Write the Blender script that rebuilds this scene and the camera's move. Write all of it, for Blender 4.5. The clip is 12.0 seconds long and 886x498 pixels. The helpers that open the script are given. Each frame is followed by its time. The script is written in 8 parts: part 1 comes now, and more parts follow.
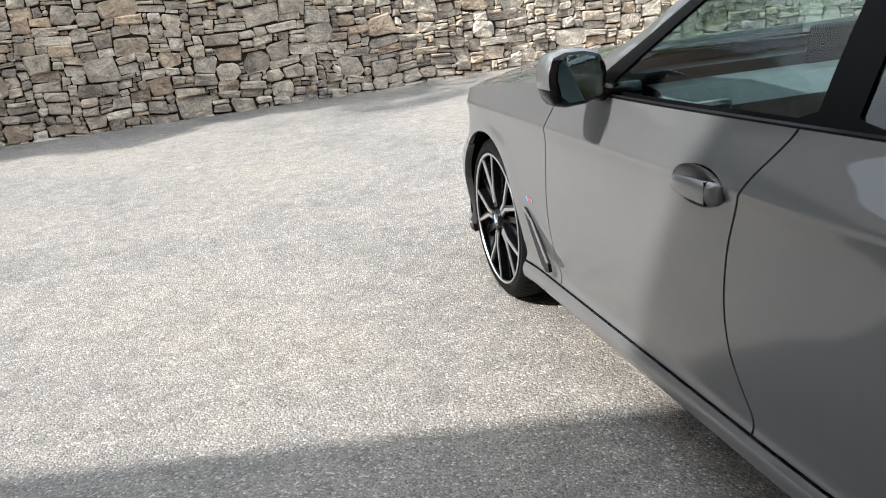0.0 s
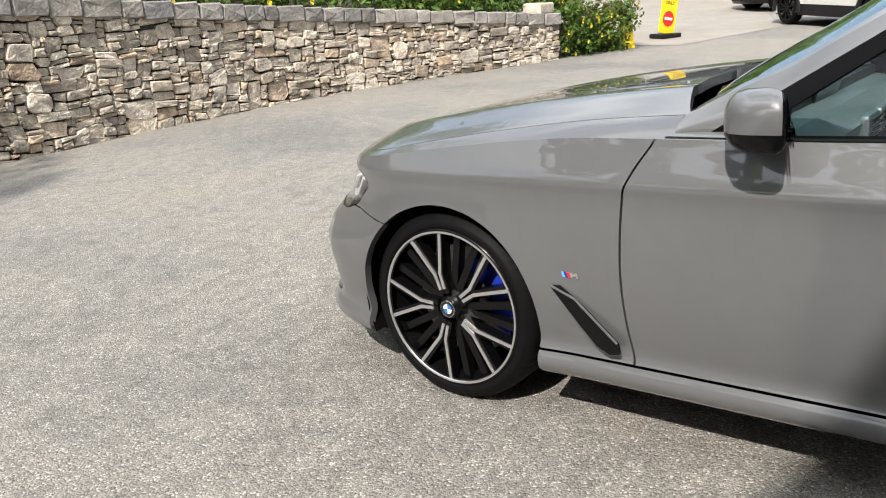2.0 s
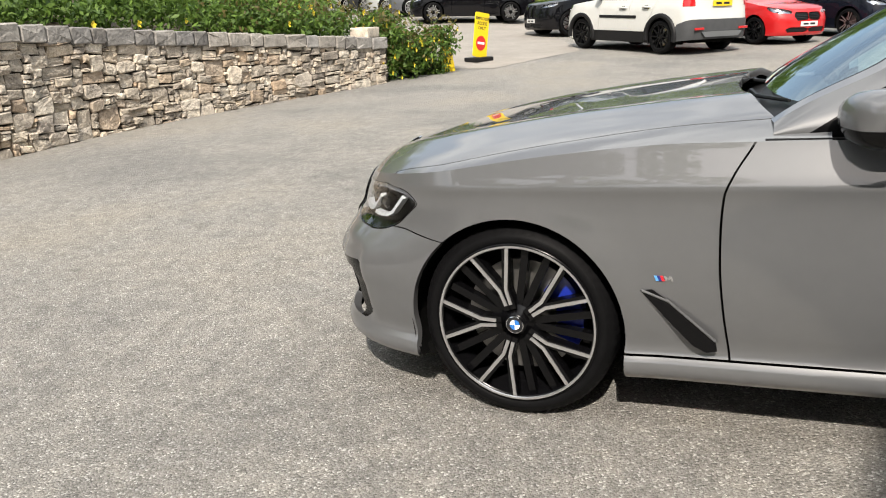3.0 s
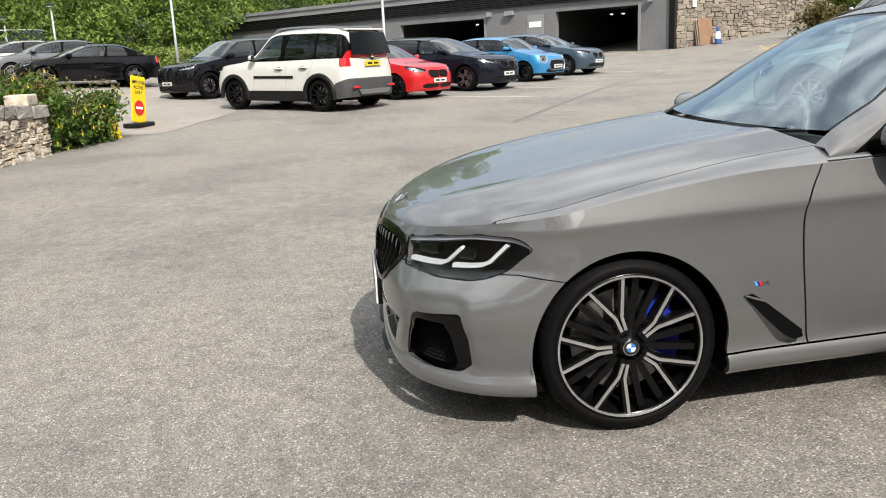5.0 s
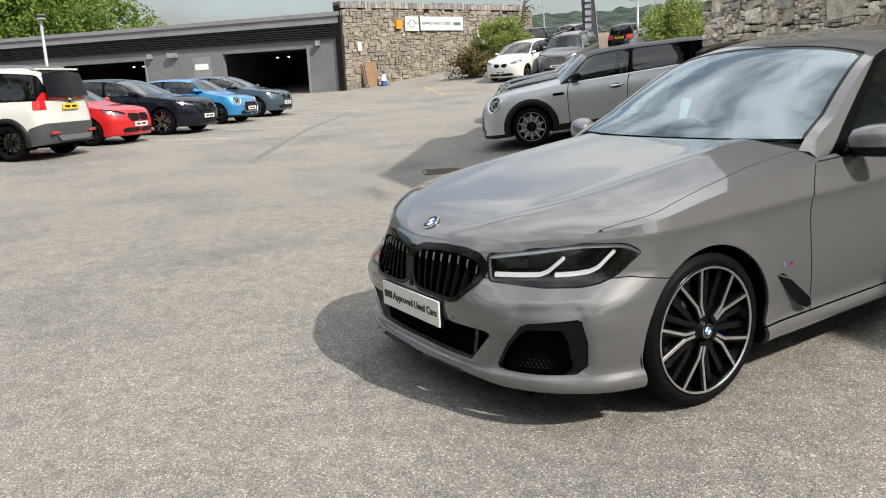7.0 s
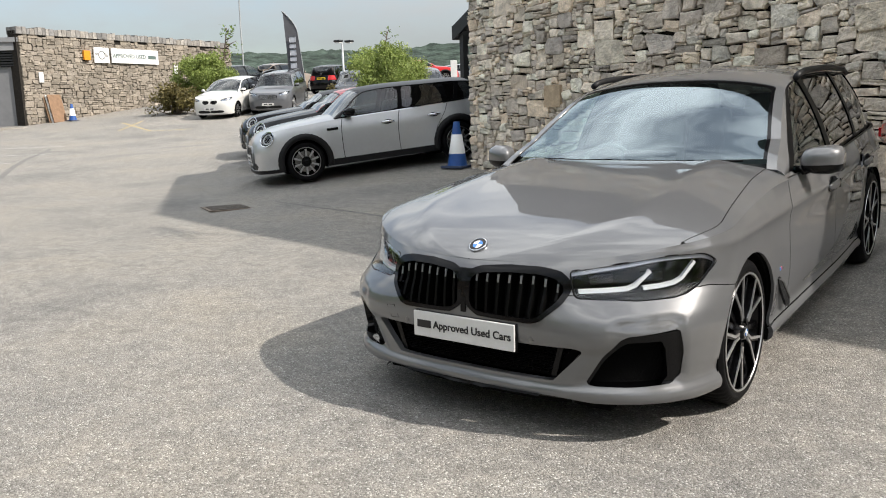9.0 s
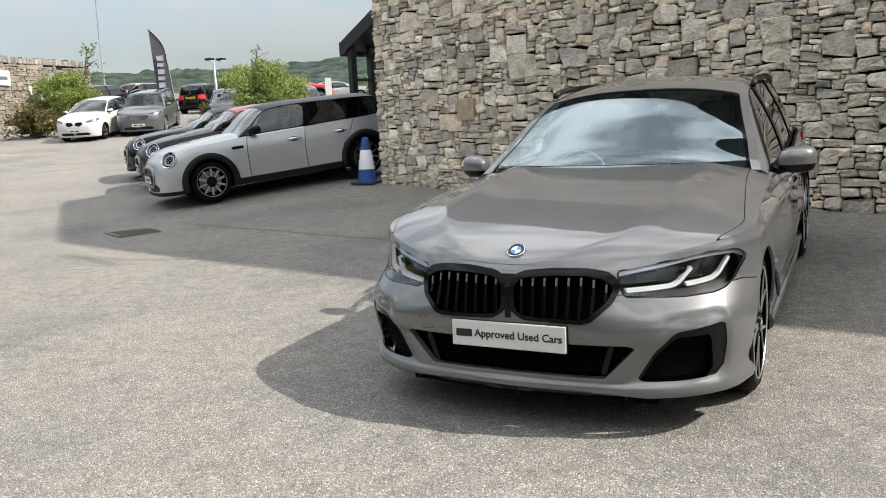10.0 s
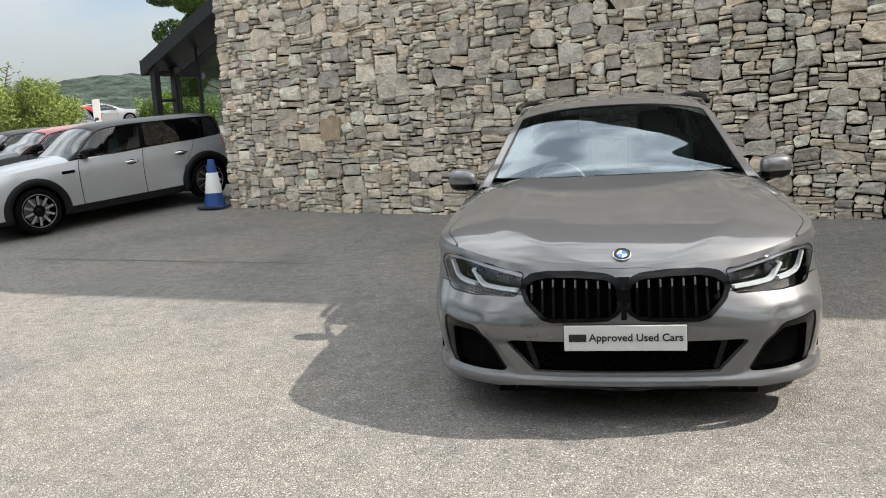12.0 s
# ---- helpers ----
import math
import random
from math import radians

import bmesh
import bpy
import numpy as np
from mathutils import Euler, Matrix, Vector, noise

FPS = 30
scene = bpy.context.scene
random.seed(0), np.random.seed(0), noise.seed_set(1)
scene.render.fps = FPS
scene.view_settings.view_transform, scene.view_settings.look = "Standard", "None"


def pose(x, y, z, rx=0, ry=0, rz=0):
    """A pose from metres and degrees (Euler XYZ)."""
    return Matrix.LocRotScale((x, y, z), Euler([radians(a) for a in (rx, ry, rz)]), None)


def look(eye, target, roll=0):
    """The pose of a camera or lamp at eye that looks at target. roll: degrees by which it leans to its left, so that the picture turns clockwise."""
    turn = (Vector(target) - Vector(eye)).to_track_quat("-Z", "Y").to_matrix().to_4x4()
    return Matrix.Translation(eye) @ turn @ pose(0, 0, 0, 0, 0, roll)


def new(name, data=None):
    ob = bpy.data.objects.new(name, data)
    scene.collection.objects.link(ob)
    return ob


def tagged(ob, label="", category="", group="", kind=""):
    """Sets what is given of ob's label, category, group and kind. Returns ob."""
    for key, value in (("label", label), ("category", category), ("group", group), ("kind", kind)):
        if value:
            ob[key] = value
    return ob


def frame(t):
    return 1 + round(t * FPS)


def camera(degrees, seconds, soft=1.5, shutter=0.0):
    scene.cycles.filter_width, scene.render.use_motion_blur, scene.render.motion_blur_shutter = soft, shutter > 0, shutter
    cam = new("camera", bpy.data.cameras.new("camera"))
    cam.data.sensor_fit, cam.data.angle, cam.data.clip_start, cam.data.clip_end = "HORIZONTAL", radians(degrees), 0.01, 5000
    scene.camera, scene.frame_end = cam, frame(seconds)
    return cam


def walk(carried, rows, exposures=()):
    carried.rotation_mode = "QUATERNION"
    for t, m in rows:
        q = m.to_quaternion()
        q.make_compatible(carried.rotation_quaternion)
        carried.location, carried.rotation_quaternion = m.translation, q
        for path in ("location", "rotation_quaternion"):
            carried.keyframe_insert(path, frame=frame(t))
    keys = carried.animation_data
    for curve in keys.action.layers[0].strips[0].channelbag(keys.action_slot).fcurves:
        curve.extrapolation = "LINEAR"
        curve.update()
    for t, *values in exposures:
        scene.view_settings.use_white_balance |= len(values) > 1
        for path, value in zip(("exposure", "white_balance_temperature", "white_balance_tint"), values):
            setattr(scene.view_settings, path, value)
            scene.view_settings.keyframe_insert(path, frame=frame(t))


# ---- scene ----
cam = camera(57.2, 12.0, soft=1.05)
PATH = [
    (0, (0.084, 0.345, 1.436), (0.653, 2.134, 0.745), -5.2),
    (0.3, (-0.134, 0.547, 1.416), (0.662, 2.253, 0.738), -4.5),
    (0.5, (-0.265, 0.701, 1.412), (0.663, 2.34, 0.738), -3.8),
    (1, (-0.487, 1.11, 1.405), (0.712, 2.568, 0.744), -3.1),
    (1.2, (-0.561, 1.26, 1.405), (0.73, 2.645, 0.759), -3.1),
    (1.5, (-0.678, 1.485, 1.407), (0.728, 2.759, 0.774), -2.6),
    (2, (-0.88, 1.904, 1.402), (0.71, 2.955, 0.798), -2.3),
    (2.5, (-1.029, 2.335, 1.409), (0.693, 3.166, 0.826), -2.1),
    (3, (-1.203, 2.749, 1.385), (0.621, 3.346, 0.822), -1.8),
    (3.2, (-1.234, 2.907, 1.379), (0.619, 3.411, 0.821), -1.9),
    (4.8, (-1.373, 4.289, 1.435), (0.555, 4.039, 0.963), -2.4),
    (5, (-1.36, 4.454, 1.434), (0.557, 4.117, 0.973), -2.6),
    (5.5, (-1.325, 4.9, 1.432), (0.548, 4.353, 0.992), -2.9),
    (6, (-1.187, 5.278, 1.423), (0.621, 4.536, 0.998), -3.1),
    (6.5, (-1.015, 5.652, 1.43), (0.715, 4.737, 1.017), -3.1),
    (7, (-0.786, 6.04, 1.442), (0.829, 4.931, 1.041), -3.0),
    (7.2, (-0.691, 6.14, 1.427), (0.884, 4.974, 1.028), -3.0),
    (8.8, (0.35, 6.965, 1.405), (1.477, 5.349, 1.06), -1.6),
    (9, (0.472, 7.046, 1.408), (1.545, 5.392, 1.071), -1.8),
    (9.5, (0.8, 7.259, 1.408), (1.731, 5.518, 1.088), -2.3),
    (10, (1.134, 7.393, 1.399), (1.925, 5.583, 1.09), -2.9),
    (10.5, (1.504, 7.512, 1.398), (2.159, 5.647, 1.093), -3.3),
    (11, (1.857, 7.628, 1.402), (2.387, 5.723, 1.102), -3.4),
    (11.5, (2.273, 7.68, 1.391), (2.657, 5.739, 1.099), -3.3),
    (12, (2.631, 7.724, 1.409), (2.867, 5.758, 1.128), -3.2),
]
LIGHTNESS = [(0.0, 0.97, 6430, 10), (1.0, 0.83, 6480, 10), (2.0, 0.58, 6750, 10), (3.0, 0.46, 6950, 10), (5.0, 0.34, 6880, 10), (6.5, 0.28, 6880, 10), (9.0, 0.42, 6800, 10), (12.0, 0.54, 6850, 10)]
walk(cam, [(t, look(eye, target, roll)) for t, eye, target, roll in PATH], LIGHTNESS)

# ---------------------------------------------------------------- light
SUN_TO = Vector((-1.055, -0.174, 1.0)).normalized()
world = bpy.data.worlds.new("sky")
scene.world = world
world.use_nodes = True
wn, wl = world.node_tree.nodes, world.node_tree.links
wn.clear()
sky = wn.new("ShaderNodeTexSky")
sky.sky_type = "NISHITA"
sky.sun_disc = False
sky.sun_elevation = math.asin(SUN_TO.z)
sky.sun_rotation = math.atan2(SUN_TO.x, SUN_TO.y)
sky.dust_density = 2.0
tc = wn.new("ShaderNodeTexCoord")
mp = wn.new("ShaderNodeMapping")
mp.inputs["Scale"].default_value = (1.6, 1.6, 4.0)
cn = wn.new("ShaderNodeTexNoise")
cn.inputs["Scale"].default_value = 1.7
cn.inputs["Detail"].default_value = 7
cn.inputs["Roughness"].default_value = 0.55
cr = wn.new("ShaderNodeValToRGB")
cr.color_ramp.elements[0].position, cr.color_ramp.elements[1].position = 0.42, 0.62
cm = wn.new("ShaderNodeMixRGB")
sx = wn.new("ShaderNodeSeparateXYZ")
hr = wn.new("ShaderNodeValToRGB")
hr.color_ramp.elements[0].position, hr.color_ramp.elements[1].position = 0.06, 0.85
hr.color_ramp.elements[0].color, hr.color_ramp.elements[1].color = (0.27, 0.292, 0.31, 1), (1.7, 1.79, 1.88, 1)
hm = wn.new("ShaderNodeVectorMath")
hm.operation = "SCALE"
hm.inputs["Scale"].default_value = 9.0
cf = wn.new("ShaderNodeMath")
cf.operation = "MULTIPLY_ADD"
cf.inputs[1].default_value, cf.inputs[2].default_value = 0.74, 0.24
bg = wn.new("ShaderNodeBackground")
bg.inputs["Strength"].default_value = 0.124
wo = wn.new("ShaderNodeOutputWorld")
wl.new(tc.outputs["Generated"], mp.inputs["Vector"])
wl.new(mp.outputs["Vector"], cn.inputs["Vector"])
wl.new(cn.outputs["Fac"], cr.inputs["Fac"])
wl.new(cr.outputs["Color"], cf.inputs[0])
wl.new(cf.outputs[0], cm.inputs[0])
wl.new(sky.outputs["Color"], cm.inputs[1])
wl.new(tc.outputs["Generated"], sx.inputs["Vector"])
wl.new(sx.outputs["Z"], hr.inputs["Fac"])
wl.new(hr.outputs["Color"], hm.inputs[0])
wl.new(hm.outputs[0], cm.inputs[2])
wl.new(cm.outputs["Color"], bg.inputs["Color"])
wl.new(bg.outputs["Background"], wo.inputs["Surface"])
sun = new("sun", bpy.data.lights.new("sun", "SUN"))
sun.data.energy, sun.data.angle, sun.data.color = 4.6, radians(0.7), (1.0, 0.955, 0.9)
sun.matrix_world = look((0, 0, 40), Vector((0, 0, 40)) - SUN_TO)


# ---------------------------------------------------------------- materials
def mat(name, color=(0.5, 0.5, 0.5), rough=0.6, metal=0.0, coat=0.0, spec=0.5, var=0.0, scale=8.0, bump=0.0, bscale=40.0,
        spread=0.0, colors=None, emit=0.0, dirt=0.0):
    """A plain surface with variation at two scales. spread: how much single pieces differ; colors: a ramp for the pieces."""
    m = bpy.data.materials.new(name)
    m.use_nodes = True
    n, l = m.node_tree.nodes, m.node_tree.links
    b = n["Principled BSDF"]
    b.inputs["Roughness"].default_value, b.inputs["Metallic"].default_value = rough, metal
    b.inputs["Coat Weight"].default_value, b.inputs["Coat Roughness"].default_value = coat, 0.02
    b.inputs["Specular IOR Level"].default_value = spec
    co = n.new("ShaderNodeTexCoord")
    place_of = co.outputs["Object"]
    col = n.new("ShaderNodeRGB")
    col.outputs[0].default_value = (*color, 1)
    out = col.outputs[0]
    if colors or spread:
        oi, ge = n.new("ShaderNodeObjectInfo"), n.new("ShaderNodeNewGeometry")
        ad, fr = n.new("ShaderNodeMath"), n.new("ShaderNodeMath")
        fr.operation = "FRACT"
        sp, sh = n.new("ShaderNodeMath"), n.new("ShaderNodeVectorMath")
        sp.operation, sp.inputs[1].default_value = "MULTIPLY", 61.0
        l.new(oi.outputs["Random"], sp.inputs[0])
        l.new(place_of, sh.inputs[0])
        l.new(sp.outputs[0], sh.inputs[1])
        place_of = sh.outputs[0]
        l.new(oi.outputs["Random"], ad.inputs[0])
        l.new(ge.outputs["Random Per Island"], ad.inputs[1])
        l.new(ad.outputs[0], fr.inputs[0])
        if colors:
            rp = n.new("ShaderNodeValToRGB")
            e = rp.color_ramp.elements
            while len(e) < len(colors):
                e.new(0.5)
            for i, c in enumerate(colors):
                e[i].position, e[i].color = i / (len(colors) - 1), (*c, 1)
            l.new(fr.outputs[0], rp.inputs["Fac"])
            out = rp.outputs["Color"]
        if spread:
            wnz = n.new("ShaderNodeTexWhiteNoise")
            wnz.noise_dimensions = "1D"
            l.new(fr.outputs[0], wnz.inputs["W"])
            mr = n.new("ShaderNodeMapRange")
            mr.inputs["To Min"].default_value, mr.inputs["To Max"].default_value = 1 - spread, 1 + spread
            hs = n.new("ShaderNodeHueSaturation")
            l.new(wnz.outputs["Value"], mr.inputs["Value"])
            l.new(mr.outputs["Result"], hs.inputs["Value"])
            l.new(out, hs.inputs["Color"])
            out = hs.outputs["Color"]
    if var:
        for sc, amount in ((scale, var), (scale * 7, var * 0.6)):
            nz = n.new("ShaderNodeTexNoise")
            nz.inputs["Scale"].default_value, nz.inputs["Detail"].default_value = sc, 5
            mr = n.new("ShaderNodeMapRange")
            mr.inputs["From Min"].default_value, mr.inputs["From Max"].default_value = 0.28, 0.72
            mr.inputs["To Min"].default_value, mr.inputs["To Max"].default_value = 1 - amount, 1 + amount
            hs = n.new("ShaderNodeHueSaturation")
            l.new(place_of, nz.inputs["Vector"])
            l.new(nz.outputs["Fac"], mr.inputs["Value"])
            l.new(mr.outputs["Result"], hs.inputs["Value"])
            l.new(out, hs.inputs["Color"])
            out = hs.outputs["Color"]
    if dirt:
        nz = n.new("ShaderNodeTexNoise")
        nz.inputs["Scale"].default_value, nz.inputs["Detail"].default_value = scale * 0.35, 8
        nz.inputs["Roughness"].default_value = 0.7
        rp = n.new("ShaderNodeValToRGB")
        rp.color_ramp.elements[0].position, rp.color_ramp.elements[1].position = 0.5, 0.72
        mx = n.new("ShaderNodeMixRGB")
        mx.blend_type = "MULTIPLY"
        mx.inputs[2].default_value = (1 - dirt, 1 - dirt, 1 - dirt * 0.95, 1)
        l.new(place_of, nz.inputs["Vector"])
        l.new(nz.outputs["Fac"], rp.inputs["Fac"])
        l.new(rp.outputs["Color"], mx.inputs[0])
        l.new(out, mx.inputs[1])
        out = mx.outputs["Color"]
    l.new(out, b.inputs["Base Color"])
    if emit:
        l.new(out, b.inputs["Emission Color"])
        b.inputs["Emission Strength"].default_value = emit
    if bump:
        nz = n.new("ShaderNodeTexNoise")
        nz.inputs["Scale"].default_value, nz.inputs["Detail"].default_value = bscale, 6
        bp = n.new("ShaderNodeBump")
        bp.inputs["Strength"].default_value, bp.inputs["Distance"].default_value = min(bump, 1.0), 0.5 / bscale * max(1.0, bump)
        l.new(place_of, nz.inputs["Vector"])
        l.new(nz.outputs["Fac"], bp.inputs["Height"])
        l.new(bp.outputs["Normal"], b.inputs["Normal"])
    return m


def glass(name, tint=(0.7, 0.76, 0.76), rough=0.0, head_on=0.04, sheen=(1, 1, 1)):
    """Thin tinted window glass, reflecting head_on straight on and more at a slant."""
    m = bpy.data.materials.new(name)
    m.use_nodes = True
    n, l = m.node_tree.nodes, m.node_tree.links
    n.remove(n["Principled BSDF"])
    tr, gl, mx, lw = n.new("ShaderNodeBsdfTransparent"), n.new("ShaderNodeBsdfGlossy"), n.new("ShaderNodeMixShader"), n.new("ShaderNodeLayerWeight")
    tr.inputs["Color"].default_value = (*tint, 1)
    gl.inputs["Roughness"].default_value = rough
    gl.inputs["Color"].default_value = (*sheen, 1)
    lw.inputs["Blend"].default_value = 0.5

    def step(kind, a, b):
        x = n.new("ShaderNodeMath")
        x.operation = kind
        for k, v in enumerate((a, b)):
            if isinstance(v, float):
                x.inputs[k].default_value = v
            else:
                l.new(v, x.inputs[k])
        return x.outputs[0]
    one = step("ADD", step("MULTIPLY", step("POWER", lw.outputs["Facing"], 5.0), 1.0 - head_on), head_on)
    # a pane reflects at both its faces: 2R / (1 + R)
    l.new(step("DIVIDE", step("MULTIPLY", one, 2.0), step("ADD", one, 1.0)), mx.inputs[0])
    l.new(tr.outputs[0], mx.inputs[1])
    l.new(gl.outputs[0], mx.inputs[2])
    l.new(mx.outputs[0], n["Material Output"].inputs["Surface"])
    return m


def paint(name, color, metal=0.35, rough=0.38):
    m = mat(name, color, rough=rough, metal=metal, coat=1.0, var=0.03, scale=3.0, spec=0.2)
    m.node_tree.nodes["Principled BSDF"].inputs["Coat IOR"].default_value = 1.5
    return m


def asphalt():
    """Worn pale asphalt: chips of stone in a grey binder, broad stains, a darker worn strip and fine cracks."""
    m = bpy.data.materials.new("asphalt")
    m.use_nodes = True
    n, l = m.node_tree.nodes, m.node_tree.links
    b = n["Principled BSDF"]
    b.inputs["Roughness"].default_value = 0.88
    b.inputs["Specular IOR Level"].default_value = 0.3
    co = n.new("ShaderNodeTexCoord")

    def tex(kind, scale, **k):
        t = n.new(kind)
        t.inputs["Scale"].default_value = scale
        for key, v in k.items():
            t.inputs[key].default_value = v
        l.new(co.outputs["Object"], t.inputs["Vector"])
        return t

    def ramp(src, stops):
        r = n.new("ShaderNodeValToRGB")
        e = r.color_ramp.elements
        while len(e) < len(stops):
            e.new(0.5)
        for i, (p, c) in enumerate(stops):
            e[i].position, e[i].color = p, (*c, 1)
        l.new(src, r.inputs["Fac"])
        return r.outputs["Color"]

    def mix(kind, fac, a, c):
        x = n.new("ShaderNodeMixRGB")
        x.blend_type = kind
        x.inputs[0].default_value = fac
        l.new(a, x.inputs[1])
        l.new(c, x.inputs[2])
        return x.outputs["Color"]

    chips = tex("ShaderNodeTexVoronoi", 140.0)
    cell = n.new("ShaderNodeSeparateColor")
    l.new(chips.outputs["Color"], cell.inputs["Color"])
    base = ramp(cell.outputs["Red"], [(0.0, (0.14, 0.132, 0.12)), (0.22, (0.2, 0.19, 0.173)), (0.6, (0.25, 0.238, 0.218)), (0.9, (0.295, 0.282, 0.26)), (0.985, (0.48, 0.465, 0.437))])
    gaps = ramp(chips.outputs["Distance"], [(0.0, (1.05, 1.05, 1.05)), (0.5, (1, 1, 1)), (0.95, (0.6, 0.6, 0.6))])
    c = mix("MULTIPLY", 0.8, base, gaps)
    mid = tex("ShaderNodeTexNoise", 9.0, Detail=8.0, Roughness=0.72)
    c = mix("MULTIPLY", 1.0, c, ramp(mid.outputs["Fac"], [(0.3, (0.72, 0.72, 0.73)), (0.5, (1, 1, 1)), (0.7, (1.2, 1.18, 1.15))]))
    big = tex("ShaderNodeTexNoise", 0.45, Detail=5.0, Roughness=0.6)
    c = mix("MULTIPLY", 1.0, c, ramp(big.outputs["Fac"], [(0.33, (0.78, 0.79, 0.81)), (0.5, (1, 1, 1)), (0.66, (1.1, 1.07, 1.02))]))
    fine = tex("ShaderNodeTexNoise", 260.0, Detail=3.0)
    c = mix("MULTIPLY", 1.0, c, ramp(fine.outputs["Fac"], [(0.3, (0.82, 0.82, 0.82)), (0.7, (1.17, 1.17, 1.17))]))
    crack = tex("ShaderNodeTexVoronoi", 0.33, Randomness=1.0)
    crack.feature = "DISTANCE_TO_EDGE"
    wob = tex("ShaderNodeTexNoise", 3.0, Detail=6.0)
    vm = n.new("ShaderNodeVectorMath")
    vm.operation = "MULTIPLY_ADD"
    vm.inputs[1].default_value = (0.35, 0.35, 0)
    l.new(wob.outputs["Color"], vm.inputs[0])
    l.new(co.outputs["Object"], vm.inputs[2])
    l.new(vm.outputs[0], crack.inputs["Vector"])
    c = mix("MULTIPLY", 0.14, c, ramp(crack.outputs["Distance"], [(0.0, (0.45, 0.44, 0.42)), (0.006, (1, 1, 1))]))
    l.new(c, b.inputs["Base Color"])
    bp = n.new("ShaderNodeBump")
    bp.invert = True
    bp.inputs["Strength"].default_value, bp.inputs["Distance"].default_value = 0.9, 0.006
    l.new(chips.outputs["Distance"], bp.inputs["Height"])
    b2 = n.new("ShaderNodeBump")
    b2.inputs["Strength"].default_value, b2.inputs["Distance"].default_value = 0.5, 0.004
    l.new(fine.outputs["Fac"], b2.inputs["Height"])
    l.new(bp.outputs["Normal"], b2.inputs["Normal"])
    l.new(b2.outputs["Normal"], b.inputs["Normal"])
    return m


ASPHALT = asphalt()
STONE = mat("rubble_stone", rough=0.92, var=0.24, scale=9.0, bump=1.7, bscale=26.0, spread=0.24, dirt=0.4, spec=0.2,
            colors=[(0.472, 0.414, 0.350), (0.771, 0.678, 0.560), (0.609, 0.540, 0.461), (0.860, 0.768, 0.641), (0.422, 0.384, 0.344), (0.860, 0.827, 0.700), (0.683, 0.582, 0.466), (0.795, 0.660, 0.513), (0.547, 0.497, 0.449), (0.845, 0.744, 0.618)])
STONE_PALE = mat("limestone", rough=0.95, var=0.3, scale=9.0, bump=1.7, bscale=30.0, spread=0.3, dirt=0.65, spec=0.2,
                 colors=[(0.379, 0.331, 0.274), (0.512, 0.451, 0.371), (0.436, 0.377, 0.309), (0.588, 0.529, 0.442), (0.351, 0.308, 0.260), (0.502, 0.432, 0.340), (0.474, 0.359, 0.256), (0.474, 0.423, 0.358), (0.549, 0.478, 0.388)])
STONE_PALE2 = mat("weathered_stone", rough=0.9, var=0.2, scale=2.0, bump=0.8, bscale=14.0, spread=0.15, dirt=0.3, spec=0.25, colors=[(0.19, 0.168, 0.138), (0.27, 0.235, 0.192), (0.225, 0.2, 0.168), (0.31, 0.272, 0.226)])
COPING = mat("coping_stone", rough=0.92, var=0.25, scale=5.0, bump=0.8, bscale=24.0, spread=0.2, dirt=0.5, spec=0.2,
             colors=[(0.2, 0.195, 0.19), (0.27, 0.255, 0.235), (0.33, 0.305, 0.27), (0.23, 0.225, 0.22)])
SANDSTONE = mat("tan_sandstone", (0.5, 0.39, 0.27), rough=0.9, var=0.2, scale=6.0, bump=0.8, bscale=40.0, dirt=0.3, spec=0.2)
JOINT = mat("dark_joint", (0.028, 0.025, 0.022), rough=0.95, var=0.3, scale=12.0, bump=0.8, bscale=40.0, spec=0.1)
JOINT_PALE = mat("earthy_joint", (0.05, 0.044, 0.037), rough=0.95, var=0.35, scale=12.0, bump=0.8, bscale=40.0, spec=0.1)
BLACK = mat("black_plastic", (0.008, 0.008, 0.009), spec=0.25, rough=0.5, var=0.1, scale=10)
GLOSS_BLACK = mat("gloss_black", (0.003, 0.003, 0.0035), rough=0.12, spec=0.22)
TRIM_BLACK = mat("black_window_trim", (0.003, 0.003, 0.0035), rough=0.3, spec=0.06)
SATIN_BLACK = mat("satin_black_roof", (0.006, 0.006, 0.007), rough=0.3, spec=0.2, var=0.05)
RUBBER = mat("tyre_rubber", (0.005, 0.005, 0.0055), spec=0.07, rough=0.55, var=0.15, scale=14, bump=0.2, bscale=120)
SILVER = mat("machined_alloy", (0.62, 0.62, 0.63), rough=0.28, metal=0.9, var=0.04, scale=20)
RIM_BLACK = mat("rim_black", (0.003, 0.003, 0.0035), rough=0.22, spec=0.22)
STEEL = mat("brake_disc", (0.32, 0.31, 0.3), rough=0.4, metal=0.9, var=0.15, scale=30)
CALIPER = mat("blue_caliper", (0.012, 0.03, 0.32), rough=0.3, coat=0.5)
CHROME = mat("chrome", (0.75, 0.76, 0.78), rough=0.08, metal=1.0)
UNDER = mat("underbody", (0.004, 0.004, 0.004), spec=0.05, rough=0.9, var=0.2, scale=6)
GLASS = glass("window_glass", (0.6, 0.78, 0.77), head_on=0.015)
SCREEN_GLASS = glass("coated_windscreen", (0.66, 0.8, 0.78), head_on=0.12, sheen=(0.8, 0.93, 1.0))
GLASS_PARKED = glass("parked_car_glass", (0.36, 0.44, 0.43))
GLASS_DARK = glass("privacy_glass", (0.10, 0.11, 0.12))
LENS = glass("lamp_lens", (0.92, 0.94, 0.96), head_on=0.025)
LEATHER = mat("dark_leather", (0.09, 0.105, 0.11), rough=0.42, var=0.2, scale=20, bump=0.3, bscale=150)
PALE_PLASTIC = mat("daytime_light_guide", (0.55, 0.565, 0.58), rough=0.25, var=0.03)
